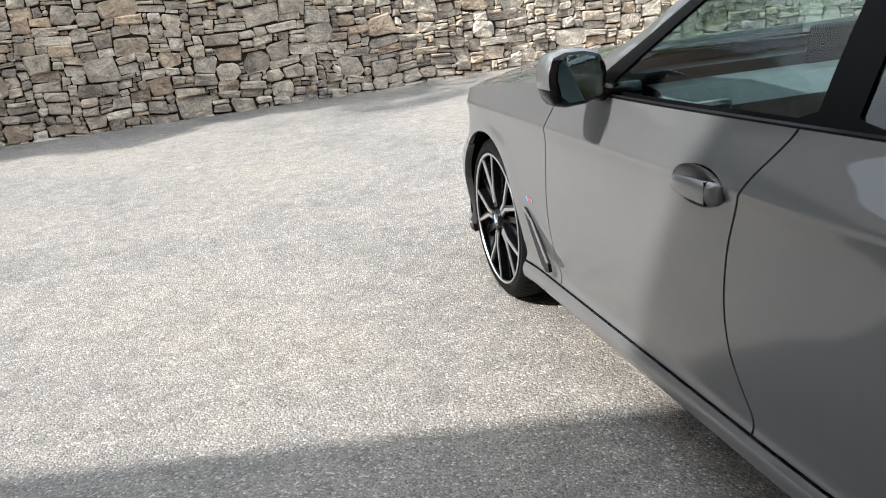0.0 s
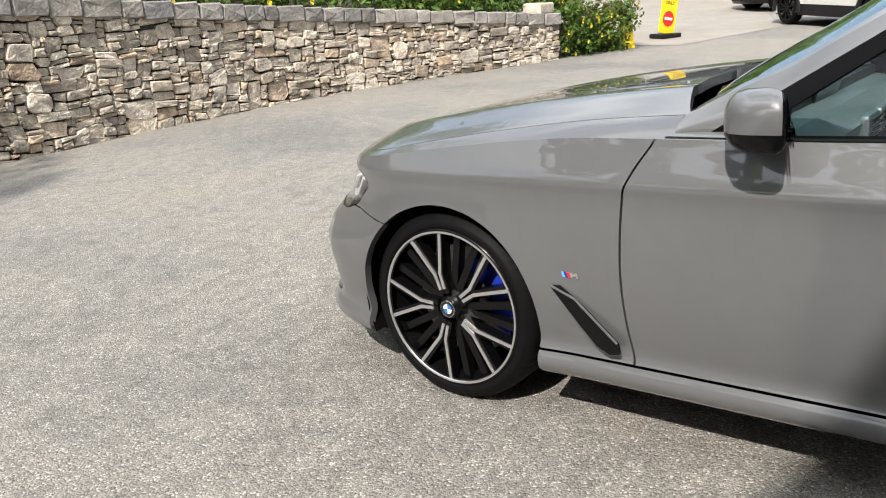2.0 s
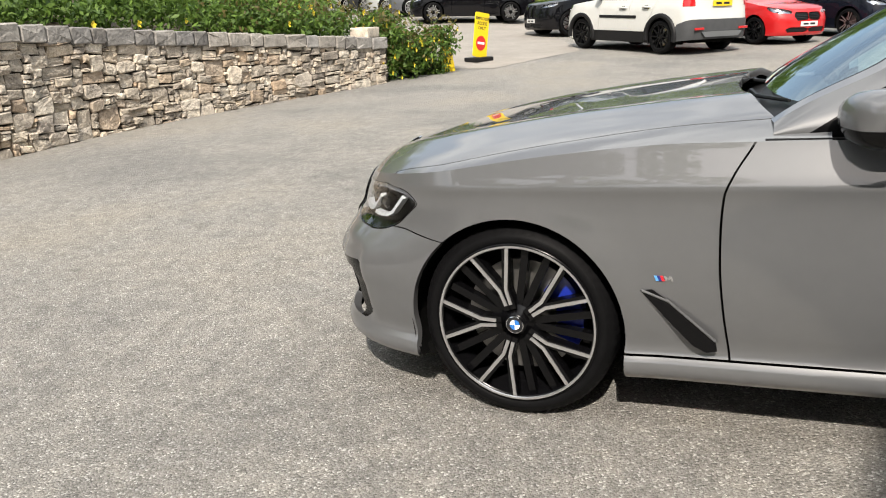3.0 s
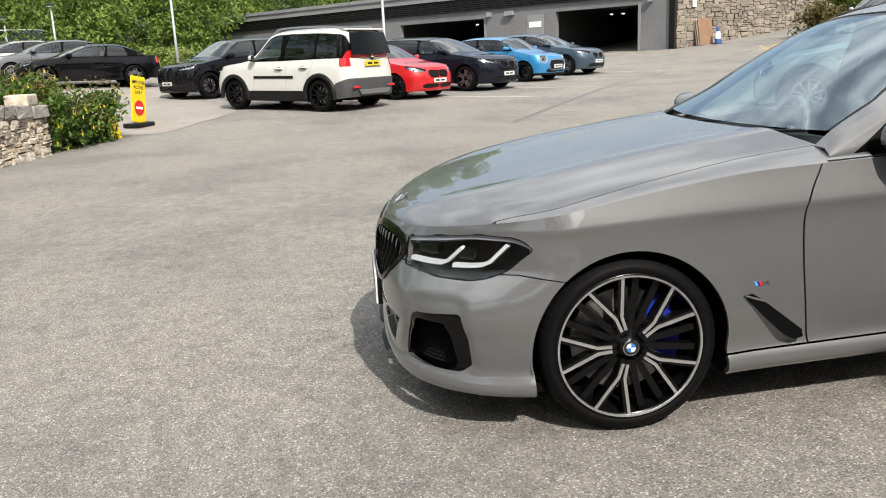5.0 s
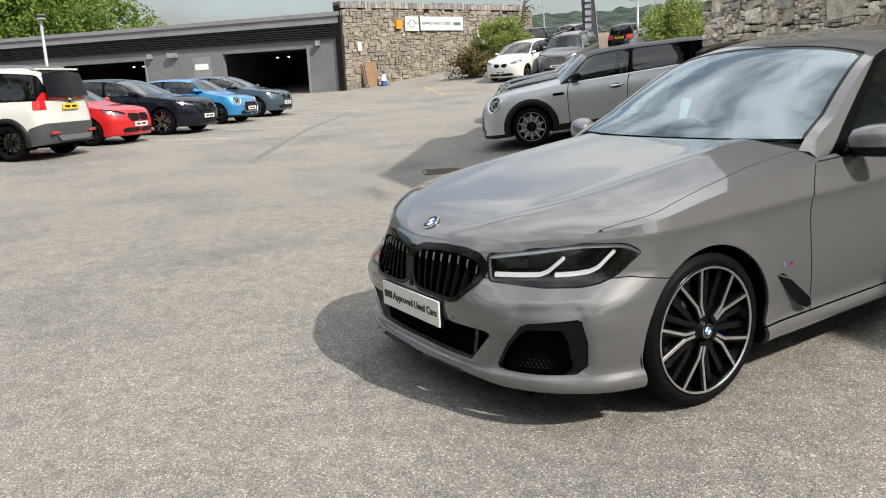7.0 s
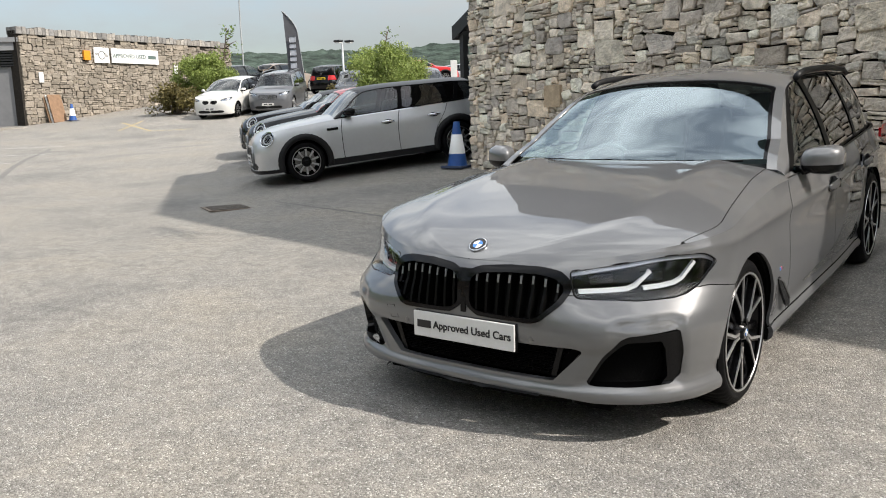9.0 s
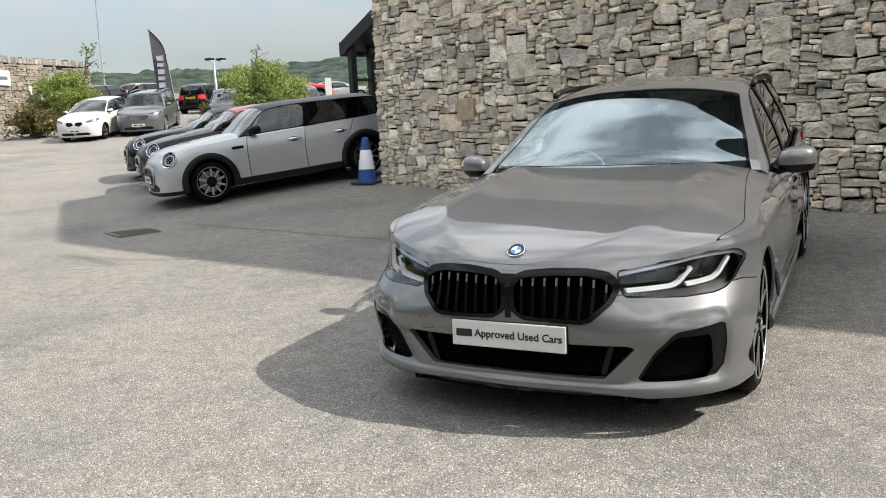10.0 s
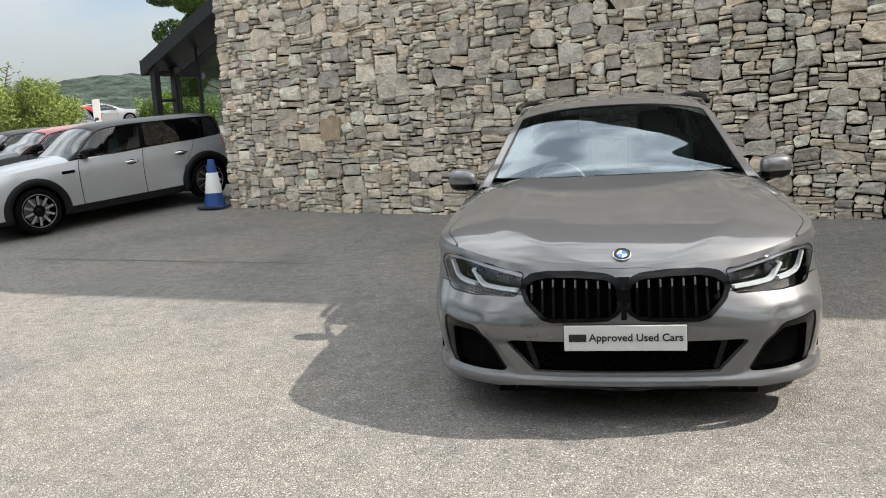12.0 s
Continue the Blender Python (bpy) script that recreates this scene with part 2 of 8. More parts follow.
WHITE = mat("white_plastic", (0.78, 0.78, 0.77), rough=0.4, var=0.04, scale=4)
PLATE_WHITE = mat("plate_silver_white", (0.62, 0.62, 0.61), rough=0.35, var=0.05, scale=9)
PLATE_YELLOW = mat("plate_yellow", (0.72, 0.5, 0.02), rough=0.4, var=0.04)
INK = mat("black_print", (0.01, 0.01, 0.012), rough=0.5)
RED_LENS = mat("red_lamp_lens", (0.45, 0.01, 0.012), rough=0.15, coat=0.7)
GREY_PAINT = mat("grey_render", (0.155, 0.16, 0.168), rough=0.75, var=0.1, scale=0.8, bump=0.1, bscale=30, dirt=0.15)
DARK_METAL = mat("dark_grey_metal", (0.014, 0.015, 0.0165), rough=0.45, metal=0.2, var=0.12, scale=3)
ROOF_FELT = mat("grey_roof_edge", (0.21, 0.215, 0.225), rough=0.7, var=0.1, scale=0.7)
SLATE = mat("slate", (0.075, 0.08, 0.088), rough=0.6, var=0.2, scale=3, bump=0.3, bscale=10)
CONCRETE = mat("concrete", (0.36, 0.33, 0.29), rough=0.9, var=0.15, scale=2.0, bump=0.3, bscale=60)
# near-black so the bays' indoor shade is carried by the colour
BAY_SHADE = mat("workshop_bay_shade", (0.03, 0.03, 0.032), rough=0.8, var=0.2, scale=0.8)
GALV = mat("galvanised_steel", (0.42, 0.44, 0.45), rough=0.45, metal=0.6, var=0.1, scale=4)
SIGN_YELLOW = mat("sign_yellow", (0.78, 0.56, 0.012), rough=0.45, var=0.05, scale=6)
SIGN_RED = mat("sign_red", (0.55, 0.02, 0.02), rough=0.45)
ORANGE = mat("alarm_box_orange", (0.7, 0.25, 0.015), rough=0.4)
CONE_BLUE = mat("cone_blue", (0.012, 0.07, 0.26), rough=0.5, var=0.15, scale=8)
BANNER_GREY = mat("banner_cloth", (0.075, 0.077, 0.087), rough=0.8, var=0.1, scale=4)
BARK = mat("bark", (0.085, 0.065, 0.048), rough=0.95, var=0.3, scale=10, bump=0.8, bscale=30)
LINE_PAINT = mat("worn_line_paint", (0.46, 0.45, 0.42), rough=0.8, var=0.35, scale=12)
LINE_YELLOW = mat("worn_yellow_paint", (0.36, 0.28, 0.13), rough=0.8, var=0.35, scale=12)


def leaf_mat(name, a, c):
    m = mat(name, rough=0.55, spec=0.3, spread=0.22, colors=[a, tuple((x + y) / 2 for x, y in zip(a, c)), c])
    n, l = m.node_tree.nodes, m.node_tree.links
    b = n["Principled BSDF"]
    tr, mx = n.new("ShaderNodeBsdfTranslucent"), n.new("ShaderNodeMixShader")
    mx.inputs[0].default_value = 0.3
    l.new(b.inputs["Base Color"].links[0].from_socket, tr.inputs["Color"])
    l.new(b.outputs[0], mx.inputs[1])
    l.new(tr.outputs[0], mx.inputs[2])
    l.new(mx.outputs[0], n["Material Output"].inputs["Surface"])
    return m


LEAF_DEEP = leaf_mat("deep_green_leaves", (0.028, 0.06, 0.012), (0.08, 0.15, 0.025))
LEAF_MID = leaf_mat("mid_green_leaves", (0.055, 0.105, 0.016), (0.17, 0.25, 0.045))
LEAF_LIGHT = leaf_mat("light_green_leaves", (0.13, 0.185, 0.04), (0.27, 0.325, 0.095))
LEAF_FRESH = leaf_mat("fresh_green_leaves", (0.085, 0.145, 0.022), (0.21, 0.285, 0.06))
LEAF_SHRUB = leaf_mat("shrub_leaves", (0.04, 0.085, 0.015), (0.12, 0.2, 0.035))
LEAF_RED = leaf_mat("russet_leaves", (0.085, 0.07, 0.022), (0.16, 0.135, 0.05))
PETAL = mat("yellow_petals", (0.85, 0.66, 0.04), rough=0.5, spread=0.1)
# dull bluish green: the haze of distance is mixed into the colour
FOREST = mat("far_forest", (0.04, 0.056, 0.045), rough=0.9, var=0.65, scale=0.1, bump=1.0, bscale=0.12, spec=0.1)
SOIL = mat("soil", (0.06, 0.045, 0.03), rough=0.95, var=0.3, scale=4, bump=0.6, bscale=12)


# ---------------------------------------------------------------- mesh helpers
def mesh_of(name, verts, faces, material, smooth=False):
    me = bpy.data.meshes.new(name)
    me.from_pydata([tuple(v) for v in verts], [], [tuple(f) for f in faces])
    if material:
        me.materials.append(material)
    if smooth:
        me.polygons.foreach_set("use_smooth", [True] * len(me.polygons))
    me.update()
    return me


def part(name, bm, material, parent=None, label="", smooth=False):
    """Links a bmesh, or (verts, faces), as one mesh object under a thing or a part."""
    if isinstance(bm, tuple):
        me = mesh_of(name, bm[0], bm[1], material, smooth)
    else:
        me = bpy.data.meshes.new(name)
        bm.to_mesh(me)
        bm.free()
        me.materials.append(material)
        if smooth:
            me.polygons.foreach_set("use_smooth", [True] * len(me.polygons))
    ob = new(name, me)
    if parent is not None:
        ob.parent = parent
    if label:
        ob["label"] = label
    return ob


def thing(name, m, label, category, group="", kind=""):
    e = new(name)
    e.empty_display_size = 0.1
    e.matrix_world = m
    return tagged(e, label, category, group, kind)


def box(cx, cy, cz, sx, sy, sz, bevel=0.0, bm=None, m=None):
    own = bm if bm is not None else bmesh.new()
    r = bmesh.ops.create_cube(own, size=1.0)
    mm = Matrix.Translation((cx, cy, cz)) @ (m or Matrix()) @ Matrix.Diagonal((sx, sy, sz, 1))
    bmesh.ops.transform(own, matrix=mm, verts=r["verts"])
    if bevel:
        ed = list({e for v in r["verts"] for e in v.link_edges})
        bmesh.ops.bevel(own, geom=ed, offset=bevel, segments=2, affect="EDGES", profile=0.6)
    return own


def tube(points, r, sides=8, closed=False, bm=None, cap=True):
    """A round bar along points; r a number or one per point."""
    own = bm if bm is not None else bmesh.new()
    pts = [Vector(p) for p in points]
    rr = [r] * len(pts) if isinstance(r, (int, float)) else list(r)
    rings, k = [], len(pts)
    up = None
    for i, p in enumerate(pts):
        a = pts[i - 1] if (i or closed) else p
        b = pts[(i + 1) % k] if (i < k - 1 or closed) else p
        d = (b - a).normalized() if (b - a).length > 1e-9 else Vector((0, 0, 1))
        if up is None:
            up = d.orthogonal().normalized()
        up = (up - d * up.dot(d))
        up = up.normalized() if up.length > 1e-6 else d.orthogonal().normalized()
        sd = d.cross(up)
        rings.append([own.verts.new(p + (up * math.cos(t) + sd * math.sin(t)) * rr[i]) for t in [2 * math.pi * j / sides for j in range(sides)]])
    for i in range(k if closed else k - 1):
        a, b = rings[i], rings[(i + 1) % k]
        for j in range(sides):
            own.faces.new((a[j], a[(j + 1) % sides], b[(j + 1) % sides], b[j]))
    if cap and not closed:
        own.faces.new(rings[0][::-1])
        own.faces.new(rings[-1])
    return own


def lathe(profile, seg=48, axis="y", bm=None, closed=False):
    """profile: (radius, along) pairs turned round the axis."""
    own = bm if bm is not None else bmesh.new()
    rings = []
    for r, h in profile:
        ring = []
        for j in range(seg):
            t = 2 * math.pi * j / seg
            c, s = r * math.cos(t), r * math.sin(t)
            ring.append(own.verts.new((c, h, s) if axis == "y" else (c, s, h)))
        rings.append(ring)
    n = len(rings)
    for i in range(n if closed else n - 1):
        a, b = rings[i], rings[(i + 1) % n]
        for j in range(seg):
            own.faces.new((a[j], a[(j + 1) % seg], b[(j + 1) % seg], b[j]))
    return own


def prism(poly, depth, axis="y", at=0.0, bm=None):
    """A flat polygon given as (a, b) pairs, thickened along an axis from at to at + depth."""
    own = bm if bm is not None else bmesh.new()

    def place(a, b, h):
        return {"y": (a, h, b), "x": (h, a, b), "z": (a, b, h)}[axis]
    lo = [own.verts.new(place(a, b, at)) for a, b in poly]
    hi = [own.verts.new(place(a, b, at + depth)) for a, b in poly]
    k = len(poly)
    own.faces.new(lo[::-1])
    own.faces.new(hi)
    for i in range(k):
        own.faces.new((lo[i], lo[(i + 1) % k], hi[(i + 1) % k], hi[i]))
    bmesh.ops.recalc_face_normals(own, faces=own.faces[:])
    return own


def text_mesh(name, words, size, material, parent, m, label="", weight=0.0, align="CENTER"):
    """Lettering in the built-in font, turned into a mesh."""
    cu = bpy.data.curves.new(name, "FONT")
    cu.body, cu.size, cu.align_x, cu.align_y, cu.extrude, cu.offset = words, size, align, "CENTER", 0.001, weight
    ob = bpy.data.objects.new(name, cu)
    scene.collection.objects.link(ob)
    dg = bpy.context.evaluated_depsgraph_get()
    me = bpy.data.meshes.new_from_object(ob.evaluated_get(dg))
    bpy.data.objects.remove(ob)
    me.materials.clear()
    me.materials.append(material)
    res = new(name, me)
    res.parent = parent
    res.matrix_basis = m
    if label:
        res["label"] = label
    return res


def curve(pts):
    """A smooth curve through (x, value) pairs."""
    xs, ys = np.array([p[0] for p in pts], float), np.array([p[1] for p in pts], float)
    m = np.gradient(ys, xs)
    dx = np.diff(ys) / np.diff(xs)
    for i in range(1, len(xs) - 1):
        if dx[i - 1] * dx[i] <= 0:
            m[i] = 0
        else:
            m[i] = np.sign(dx[i]) * min(abs(m[i]), 3 * abs(dx[i - 1]), 3 * abs(dx[i]))

    def f(v):
        v = np.clip(np.asarray(v, float), xs[0], xs[-1])
        i = np.clip(np.searchsorted(xs, v) - 1, 0, len(xs) - 2)
        h = xs[i + 1] - xs[i]
        t = (v - xs[i]) / h
        return (2 * t**3 - 3 * t**2 + 1) * ys[i] + (t**3 - 2 * t**2 + t) * h * m[i] + (-2 * t**3 + 3 * t**2) * ys[i + 1] + (t**3 - t**2) * h * m[i + 1]
    return f


# ---------------------------------------------------------------- the setting
def soft(v, w=1.0):
    return w * np.logaddexp(0, np.asarray(v, float) / w)


WALL_O, WALL_U, WALL_N = Vector((7.46, -4.70, 0)), Vector((0.9066, -0.4220, 0)), Vector((0.4220, 0.9066, 0))


YARD_RISE = curve([(-40, 0.0), (1.5, 0.005), (5, 0.035), (10, 0.08), (13, 0.11), (16, 0.225), (19, 0.335), (22, 0.41), (26, 0.53), (38, 0.95), (70, 1.7)])


def ground_z(x, y):
    """Height of the yard: a gentle climb to the far end, rising to the stone gable and falling beside the retaining wall."""
    x, y = np.asarray(x, float), np.asarray(y, float)
    d = (x - WALL_O.x) * WALL_N.x + (y - WALL_O.y) * WALL_N.y
    fade = 1 / (1 + np.exp((x - 12.5) / 1.2))
    z = 0.03 + 0.065 * soft(4.3 - np.clip(d, -0.3, 50), 0.25) * fade
    z = z + YARD_RISE(x)
    z = z - 0.048 * soft(np.minimum(y, 14) - 6.0, 1.0) * (1 / (1 + np.exp((x - 5.0) / 3.0)))
    z = z + 0.125 * (soft(-y - 11.3, 2.0) - soft(-y - 27.0, 3.0)) * (1 / (1 + np.exp(-(x - 18) / 3.0)))
    z = z + 0.07 * (soft(-y - 2.4, 0.5) - soft(-y - 8.0, 0.5)) / (1 + np.exp(-(x - 7.5) / 1.2)) / (1 + np.exp((x - 19) / 1.5))
    z = z + 0.065 * soft(np.minimum(x, 29) - 21.5, 1.0) / (1 + np.exp(-(y - 9.5) / 1.2))
    z = z + 0.52 / (1 + np.exp((y + 29.0) / 0.8)) / (1 + np.exp(-(x - 17.0) / 0.8)) / (1 + np.exp((x - 29.3) / 0.4))
    return z


def build_ground():
    xs = np.concatenate([[-900, -300, -100, -40, -20], np.arange(-12, 26, 0.5), np.arange(26, 70, 2.0), [80, 120, 250, 600, 1500]])
    ys = np.concatenate([[-1500, -600, -250, -120, -70], np.arange(-60, -10, 2.0), np.arange(-10, 16, 0.5), [18, 24, 40, 100, 300, 900]])
    cx, cy = np.clip(xs, -12, 70), np.clip(ys, -50, 14)
    v = [(x, y, float(ground_z(a, b))) for y, b in zip(ys, cy) for x, a in zip(xs, cx)]
    n = len(xs)
    f = [(i * n + j, i * n + j + 1, (i + 1) * n + j + 1, (i + 1) * n + j) for i in range(len(ys) - 1) for j in range(n - 1)]
    return tagged(part("ground", (v, f), ASPHALT, smooth=True), "worn pale grey asphalt yard with fine stone chips", "ground", kind="structure")


build_ground()


def gz(x, y):
    return float(ground_z(x, y))


def retain_y(x):
    return 9.95 - 0.268 * 0.8 * math.log1p(math.exp((x - 7.2) / 0.8))


def retain_top(x):
    return 1.775 - 0.064 * x


def build_retaining():
    """The core of the curved retaining wall; its stones are laid at the end of the file."""
    xs = np.linspace(-9, 13.15, 60)
    v, f = [], []
    for x in xs:
        y, t, g = retain_y(x) + 0.06, retain_top(x) - 0.17, gz(x, 9.5) - 0.3
        v += [(x, y, g), (x, y, t), (x, y + 0.4, t), (x, y + 0.4, g)]
    for i in range(len(xs) - 1):
        for j in range(3):
            a, b = 4 * i + j, 4 * i + j + 1
            f.append((a, a + 4, b + 4, b))
    f += [(0, 1, 2, 3), tuple(4 * (len(xs) - 1) + j for j in (3, 2, 1, 0))]
    w = part("retaining_wall", (v, f), JOINT_PALE)
    return tagged(w, "curved dry-laid limestone retaining wall with dark coping blocks", "wall", kind="structure")


retaining = build_retaining()


def wall_pt(a, z, off=0.0):
    """A point on the gable: a metres from its corner."""
    p = WALL_O - WALL_U * a + WALL_N * off
    return Vector((p.x, p.y, z))


def gable_top(a):
    """Height of the gable's top edge: eaves, a ridge 7.4 m from the corner, eaves."""
    return 6.1 + 0.34 * a if a < 7.4 else 8.616 - 0.375 * (a - 7.4)


def build_gable():
    ks = [0, 2, 4, 6, 7.4, 9, 11, 14, 18]
    v, f = [], []
    for a in ks:
        for off in (-0.06, -0.5):
            for z in (-0.3, gable_top(a)):
                v.append(wall_pt(a, z, off))
    for i in range(len(ks) - 1):
        p, q = 4 * i, 4 * i + 4
        f += [(p, p + 1, q + 1, q), (p + 2, q + 2, q + 3, p + 3), (p + 1, p + 3, q + 3, q + 1)]
    f += [(0, 2, 3, 1), tuple(4 * (len(ks) - 1) + j for j in (0, 1, 3, 2))]
    g = part("gable_wall", (v, f), JOINT)
    return tagged(g, "tall rubble stone gable wall of the showroom", "wall", kind="structure")


gable = build_gable()


def build_showroom():
    """The slate roof behind the gable and the glazed wing with its dark steel eaves."""
    th = thing("showroom", Matrix(), "showroom with slate roof, dark steel eaves and glazed side", "building")

    def pt(a, z, depth):
        return wall_pt(a, z, -depth)

    def block(a0, z0, a1, z1, d0, d1, lo, hi):
        v = [pt(a, z + h, d) for d in (d0, d1) for h in (lo, hi) for a, z in ((a0, z0), (a1, z1))]
        return (v, [(0, 1, 3, 2), (4, 6, 7, 5), (0, 4, 5, 1), (2, 3, 7, 6), (0, 2, 6, 4), (1, 5, 7, 3)])
    for a0, a1 in ((0.0, 7.4), (7.4, 18.0)):
        part("roof", block(a0, gable_top(a0), a1, gable_top(a1), 0.1, 4.6, 0.01, 0.16), SLATE, th)
    ev = (-7.42, 3.38)
    rise = 0.46

    def slope(a):
        return ev[1] + rise * (a - ev[0])
    part("roof", block(ev[0] - 0.1, ev[1], 0.0, slope(0.0), 4.7, 15.0, 0.1, 0.22), SLATE, th)
    part("verge_board", block(ev[0] - 0.1, ev[1], 0.0, slope(0.0), 4.62, 4.7, -0.1, 0.25), DARK_METAL, th)
    part("soffit", block(ev[0], ev[1], 0.0, slope(0.0), 4.7, 5.7, 0.0, 0.08), DARK_METAL, th)
    part("fascia", block(ev[0] - 0.16, ev[1], ev[0] - 0.1, ev[1], 4.62, 15.0, -0.12, 0.25), DARK_METAL, th)
    for a, d, q in ((-7.25, 4.78, 0.17), (-7.24, 5.4, 0.17), (-6.35, 5.4, 0.08), (-5.0, 5.4, 0.12), (-3.0, 5.4, 0.12), (-0.4, 5.4, 0.2), (-7.3, 8.5, 0.2), (-7.3, 12.0, 0.2)):
        c = pt(a, 0, d)
        bm = box(0, 0, 0, q, q, 1.0)
        z1 = slope(a)
        bm.transform(Matrix.Translation((c.x, c.y, (0.2 + z1) / 2)) @ Matrix.Rotation(math.atan2(WALL_U.y, WALL_U.x), 4, "Z") @ Matrix.Diagonal((1, 1, z1 - 0.2, 1)))
        part("post", bm, DARK_METAL, th)
    for z in (1.0, 2.62):
        part("rail", tube([pt(-7.25, z, 4.78), pt(-7.24, z, 5.4)], 0.05, 4), DARK_METAL, th)
    for a0, a1 in ((-7.15, -6.39), (-6.31, -5.06), (-4.94, -3.06), (-2.94, -0.5)):
        w = new("window")
        w.parent = th
        v = [pt(a0, 0.5, 5.4), pt(a1, 0.5, 5.4), pt(a1, slope(a1) - 0.25, 5.4), pt(a0, slope(a0) - 0.25, 5.4)]
        ob = part("pane", (v, [(0, 1, 2, 3)]), SHOP_GLASS, w)
        ob.visible_shadow = False
        part("window_frame", tube(v, 0.035, 4, True), DARK_METAL, w)
    part("inner_wall", block(-4.4, 3.2, 5.0, 5.0, 12.0, 12.2, -3.0, 0.0), GREY_PAINT, th)
    part("inner_wall", block(0.0, 3.4, 0.2, 3.4, 0.5, 12.0, -3.4, 0.2), GREY_PAINT, th)
    part("wall", block(13.6, 4.6, 13.9, 4.6, 0.5, 4.6, -5.0, 0.0), GREY_PAINT, th)


SHOP_GLASS = glass("shop_glass", (0.6, 0.64, 0.63))
build_showroom()

# far workshop
SHOP_C = Vector((36.3, -14.0, 0))
SHOP_U, SHOP_N = Vector((0.79, 0.613, 0)), Vector((-0.613, 0.79, 0))


def shop_pt(a, z, off=0.0):
    p = SHOP_C + SHOP_U * a + SHOP_N * off
    return Vector((p.x, p.y, z))


def slab(pt, a0, a1, z0, z1, o0, o1):
    """A block given along a wall, in height and in depth."""
    v = [pt(a, z, o) for o in (o0, o1) for z in (z0, z1) for a in (a0, a1)]
    return (v, [(0, 1, 3, 2), (4, 6, 7, 5), (0, 4, 5, 1), (2, 3, 7, 6), (0, 2, 6, 4), (1, 5, 7, 3)])


def build_workshop():
    th = thing("workshop", Matrix(), "long low grey rendered workshop with louvred band and open bays", "building")
    top, base = 5.15, 0.6
    doors = [(2.0, 6.9, 3.48), (11.75, 18.5, 3.43)]
    cuts = [0.0] + [x for d in doors for x in d[:2]] + [52.0]
    for i in range(0, len(cuts), 2):
        part("wall", slab(shop_pt, cuts[i], cuts[i + 1], base, 3.9, -0.3, 0), GREY_PAINT, th)
    for a0, a1, h in doors:
        part("wall", slab(shop_pt, a0, a1, h, 3.9, -0.3, 0), GREY_PAINT, th)
        part("door_frame", slab(shop_pt, a0 - 0.12, a0, base, h + 0.1, -0.3, 0.05), ROOF_FELT, th)
        # bay interior: its shade is put into the near-black wall and ceiling colour
        part("bay_wall", slab(shop_pt, a0 - 0.5, a1 + 0.5, base, 3.6, -9.3, -9), BAY_SHADE, th)
        part("bay_wall", slab(shop_pt, a0 - 0.6, a0 - 0.4, base, 3.6, -9, -0.31), BAY_SHADE, th)
        part("bay_wall", slab(shop_pt, a1 + 0.4, a1 + 0.6, base, 3.6, -9, -0.31), BAY_SHADE, th)
        part("bay_ceiling", slab(shop_pt, a0 - 0.5, a1 + 0.5, 3.6, 3.7, -9, -0.31), BAY_SHADE, th)
        for j in range(2):
            part("bay_lamp", slab(shop_pt, a0 + 3.2 + 0.7 * j, a0 + 3.26 + 0.7 * j, 3.3, 3.32, -4.3, -4.1), LAMP_GLOW, th, "lit workshop tube")
    for i in range(6):
        part("louvre", slab(shop_pt, -0.2, 52, 3.92 + 0.115 * i, 3.985 + 0.115 * i, -0.1, 0.14), DARK_METAL, th)
    part("louvre_backing", slab(shop_pt, 0, 52, 3.9, 4.6, -0.3, -0.12), UNDER, th)
    part("parapet", slab(shop_pt, -0.1, 52, 4.6, top - 0.2, -0.3, 0.22), ROOF_FELT, th)
    part("coping", slab(shop_pt, -0.15, 52, top - 0.2, top, -0.5, 0.3), ROOF_FELT, th)
    part("roof", slab(shop_pt, 0, 52, 4.5, 4.55, -14, -0.3), SLATE, th)
    d = new("door")
    d.parent = th
    part("door_leaf", slab(shop_pt, 7.65, 8.75, base, 3.42, -0.05, 0.03), ROOF_FELT, d)
    part("door_notice", slab(shop_pt, 7.8, 8.6, 2.75, 3.05, 0.03, 0.05), WHITE, d)
    for a, z, s in ((1.2, 3.7, 0.2), (9.6, 3.6, 0.55), (11.2, 3.62, 0.2)):
        part("floodlight", slab(shop_pt, a, a + s, z - 0.12, z + 0.12, 0.02, 0.25), GALV, th)
    part("apron", slab(shop_pt, -0.5, 10.5, 0.7, gz(38, -12) + 0.03, 0.02, 1.6), CONCRETE, th)


LAMP_GLOW = mat("lit_tube", (1.0, 0.95, 0.85), emit=6.0)
build_workshop()

# stone screen wall with the sign
SCR_O, SCR_U, SCR_N = Vector((36.0, -14.2, 0)), Vector((0.06, -0.998, 0)), Vector((-0.998, -0.06, 0))


def scr_pt(a, z, off=0.0):
    p = SCR_O + SCR_U * a + SCR_N * off
    return Vector((p.x, p.y, z))


screen_wall = tagged(part("screen_wall", slab(scr_pt, -0.4, 12.8, 0.5, 5.45, -0.6, -0.05), JOINT), "long rubble stone screen wall with a signboard", "wall", kind="structure")


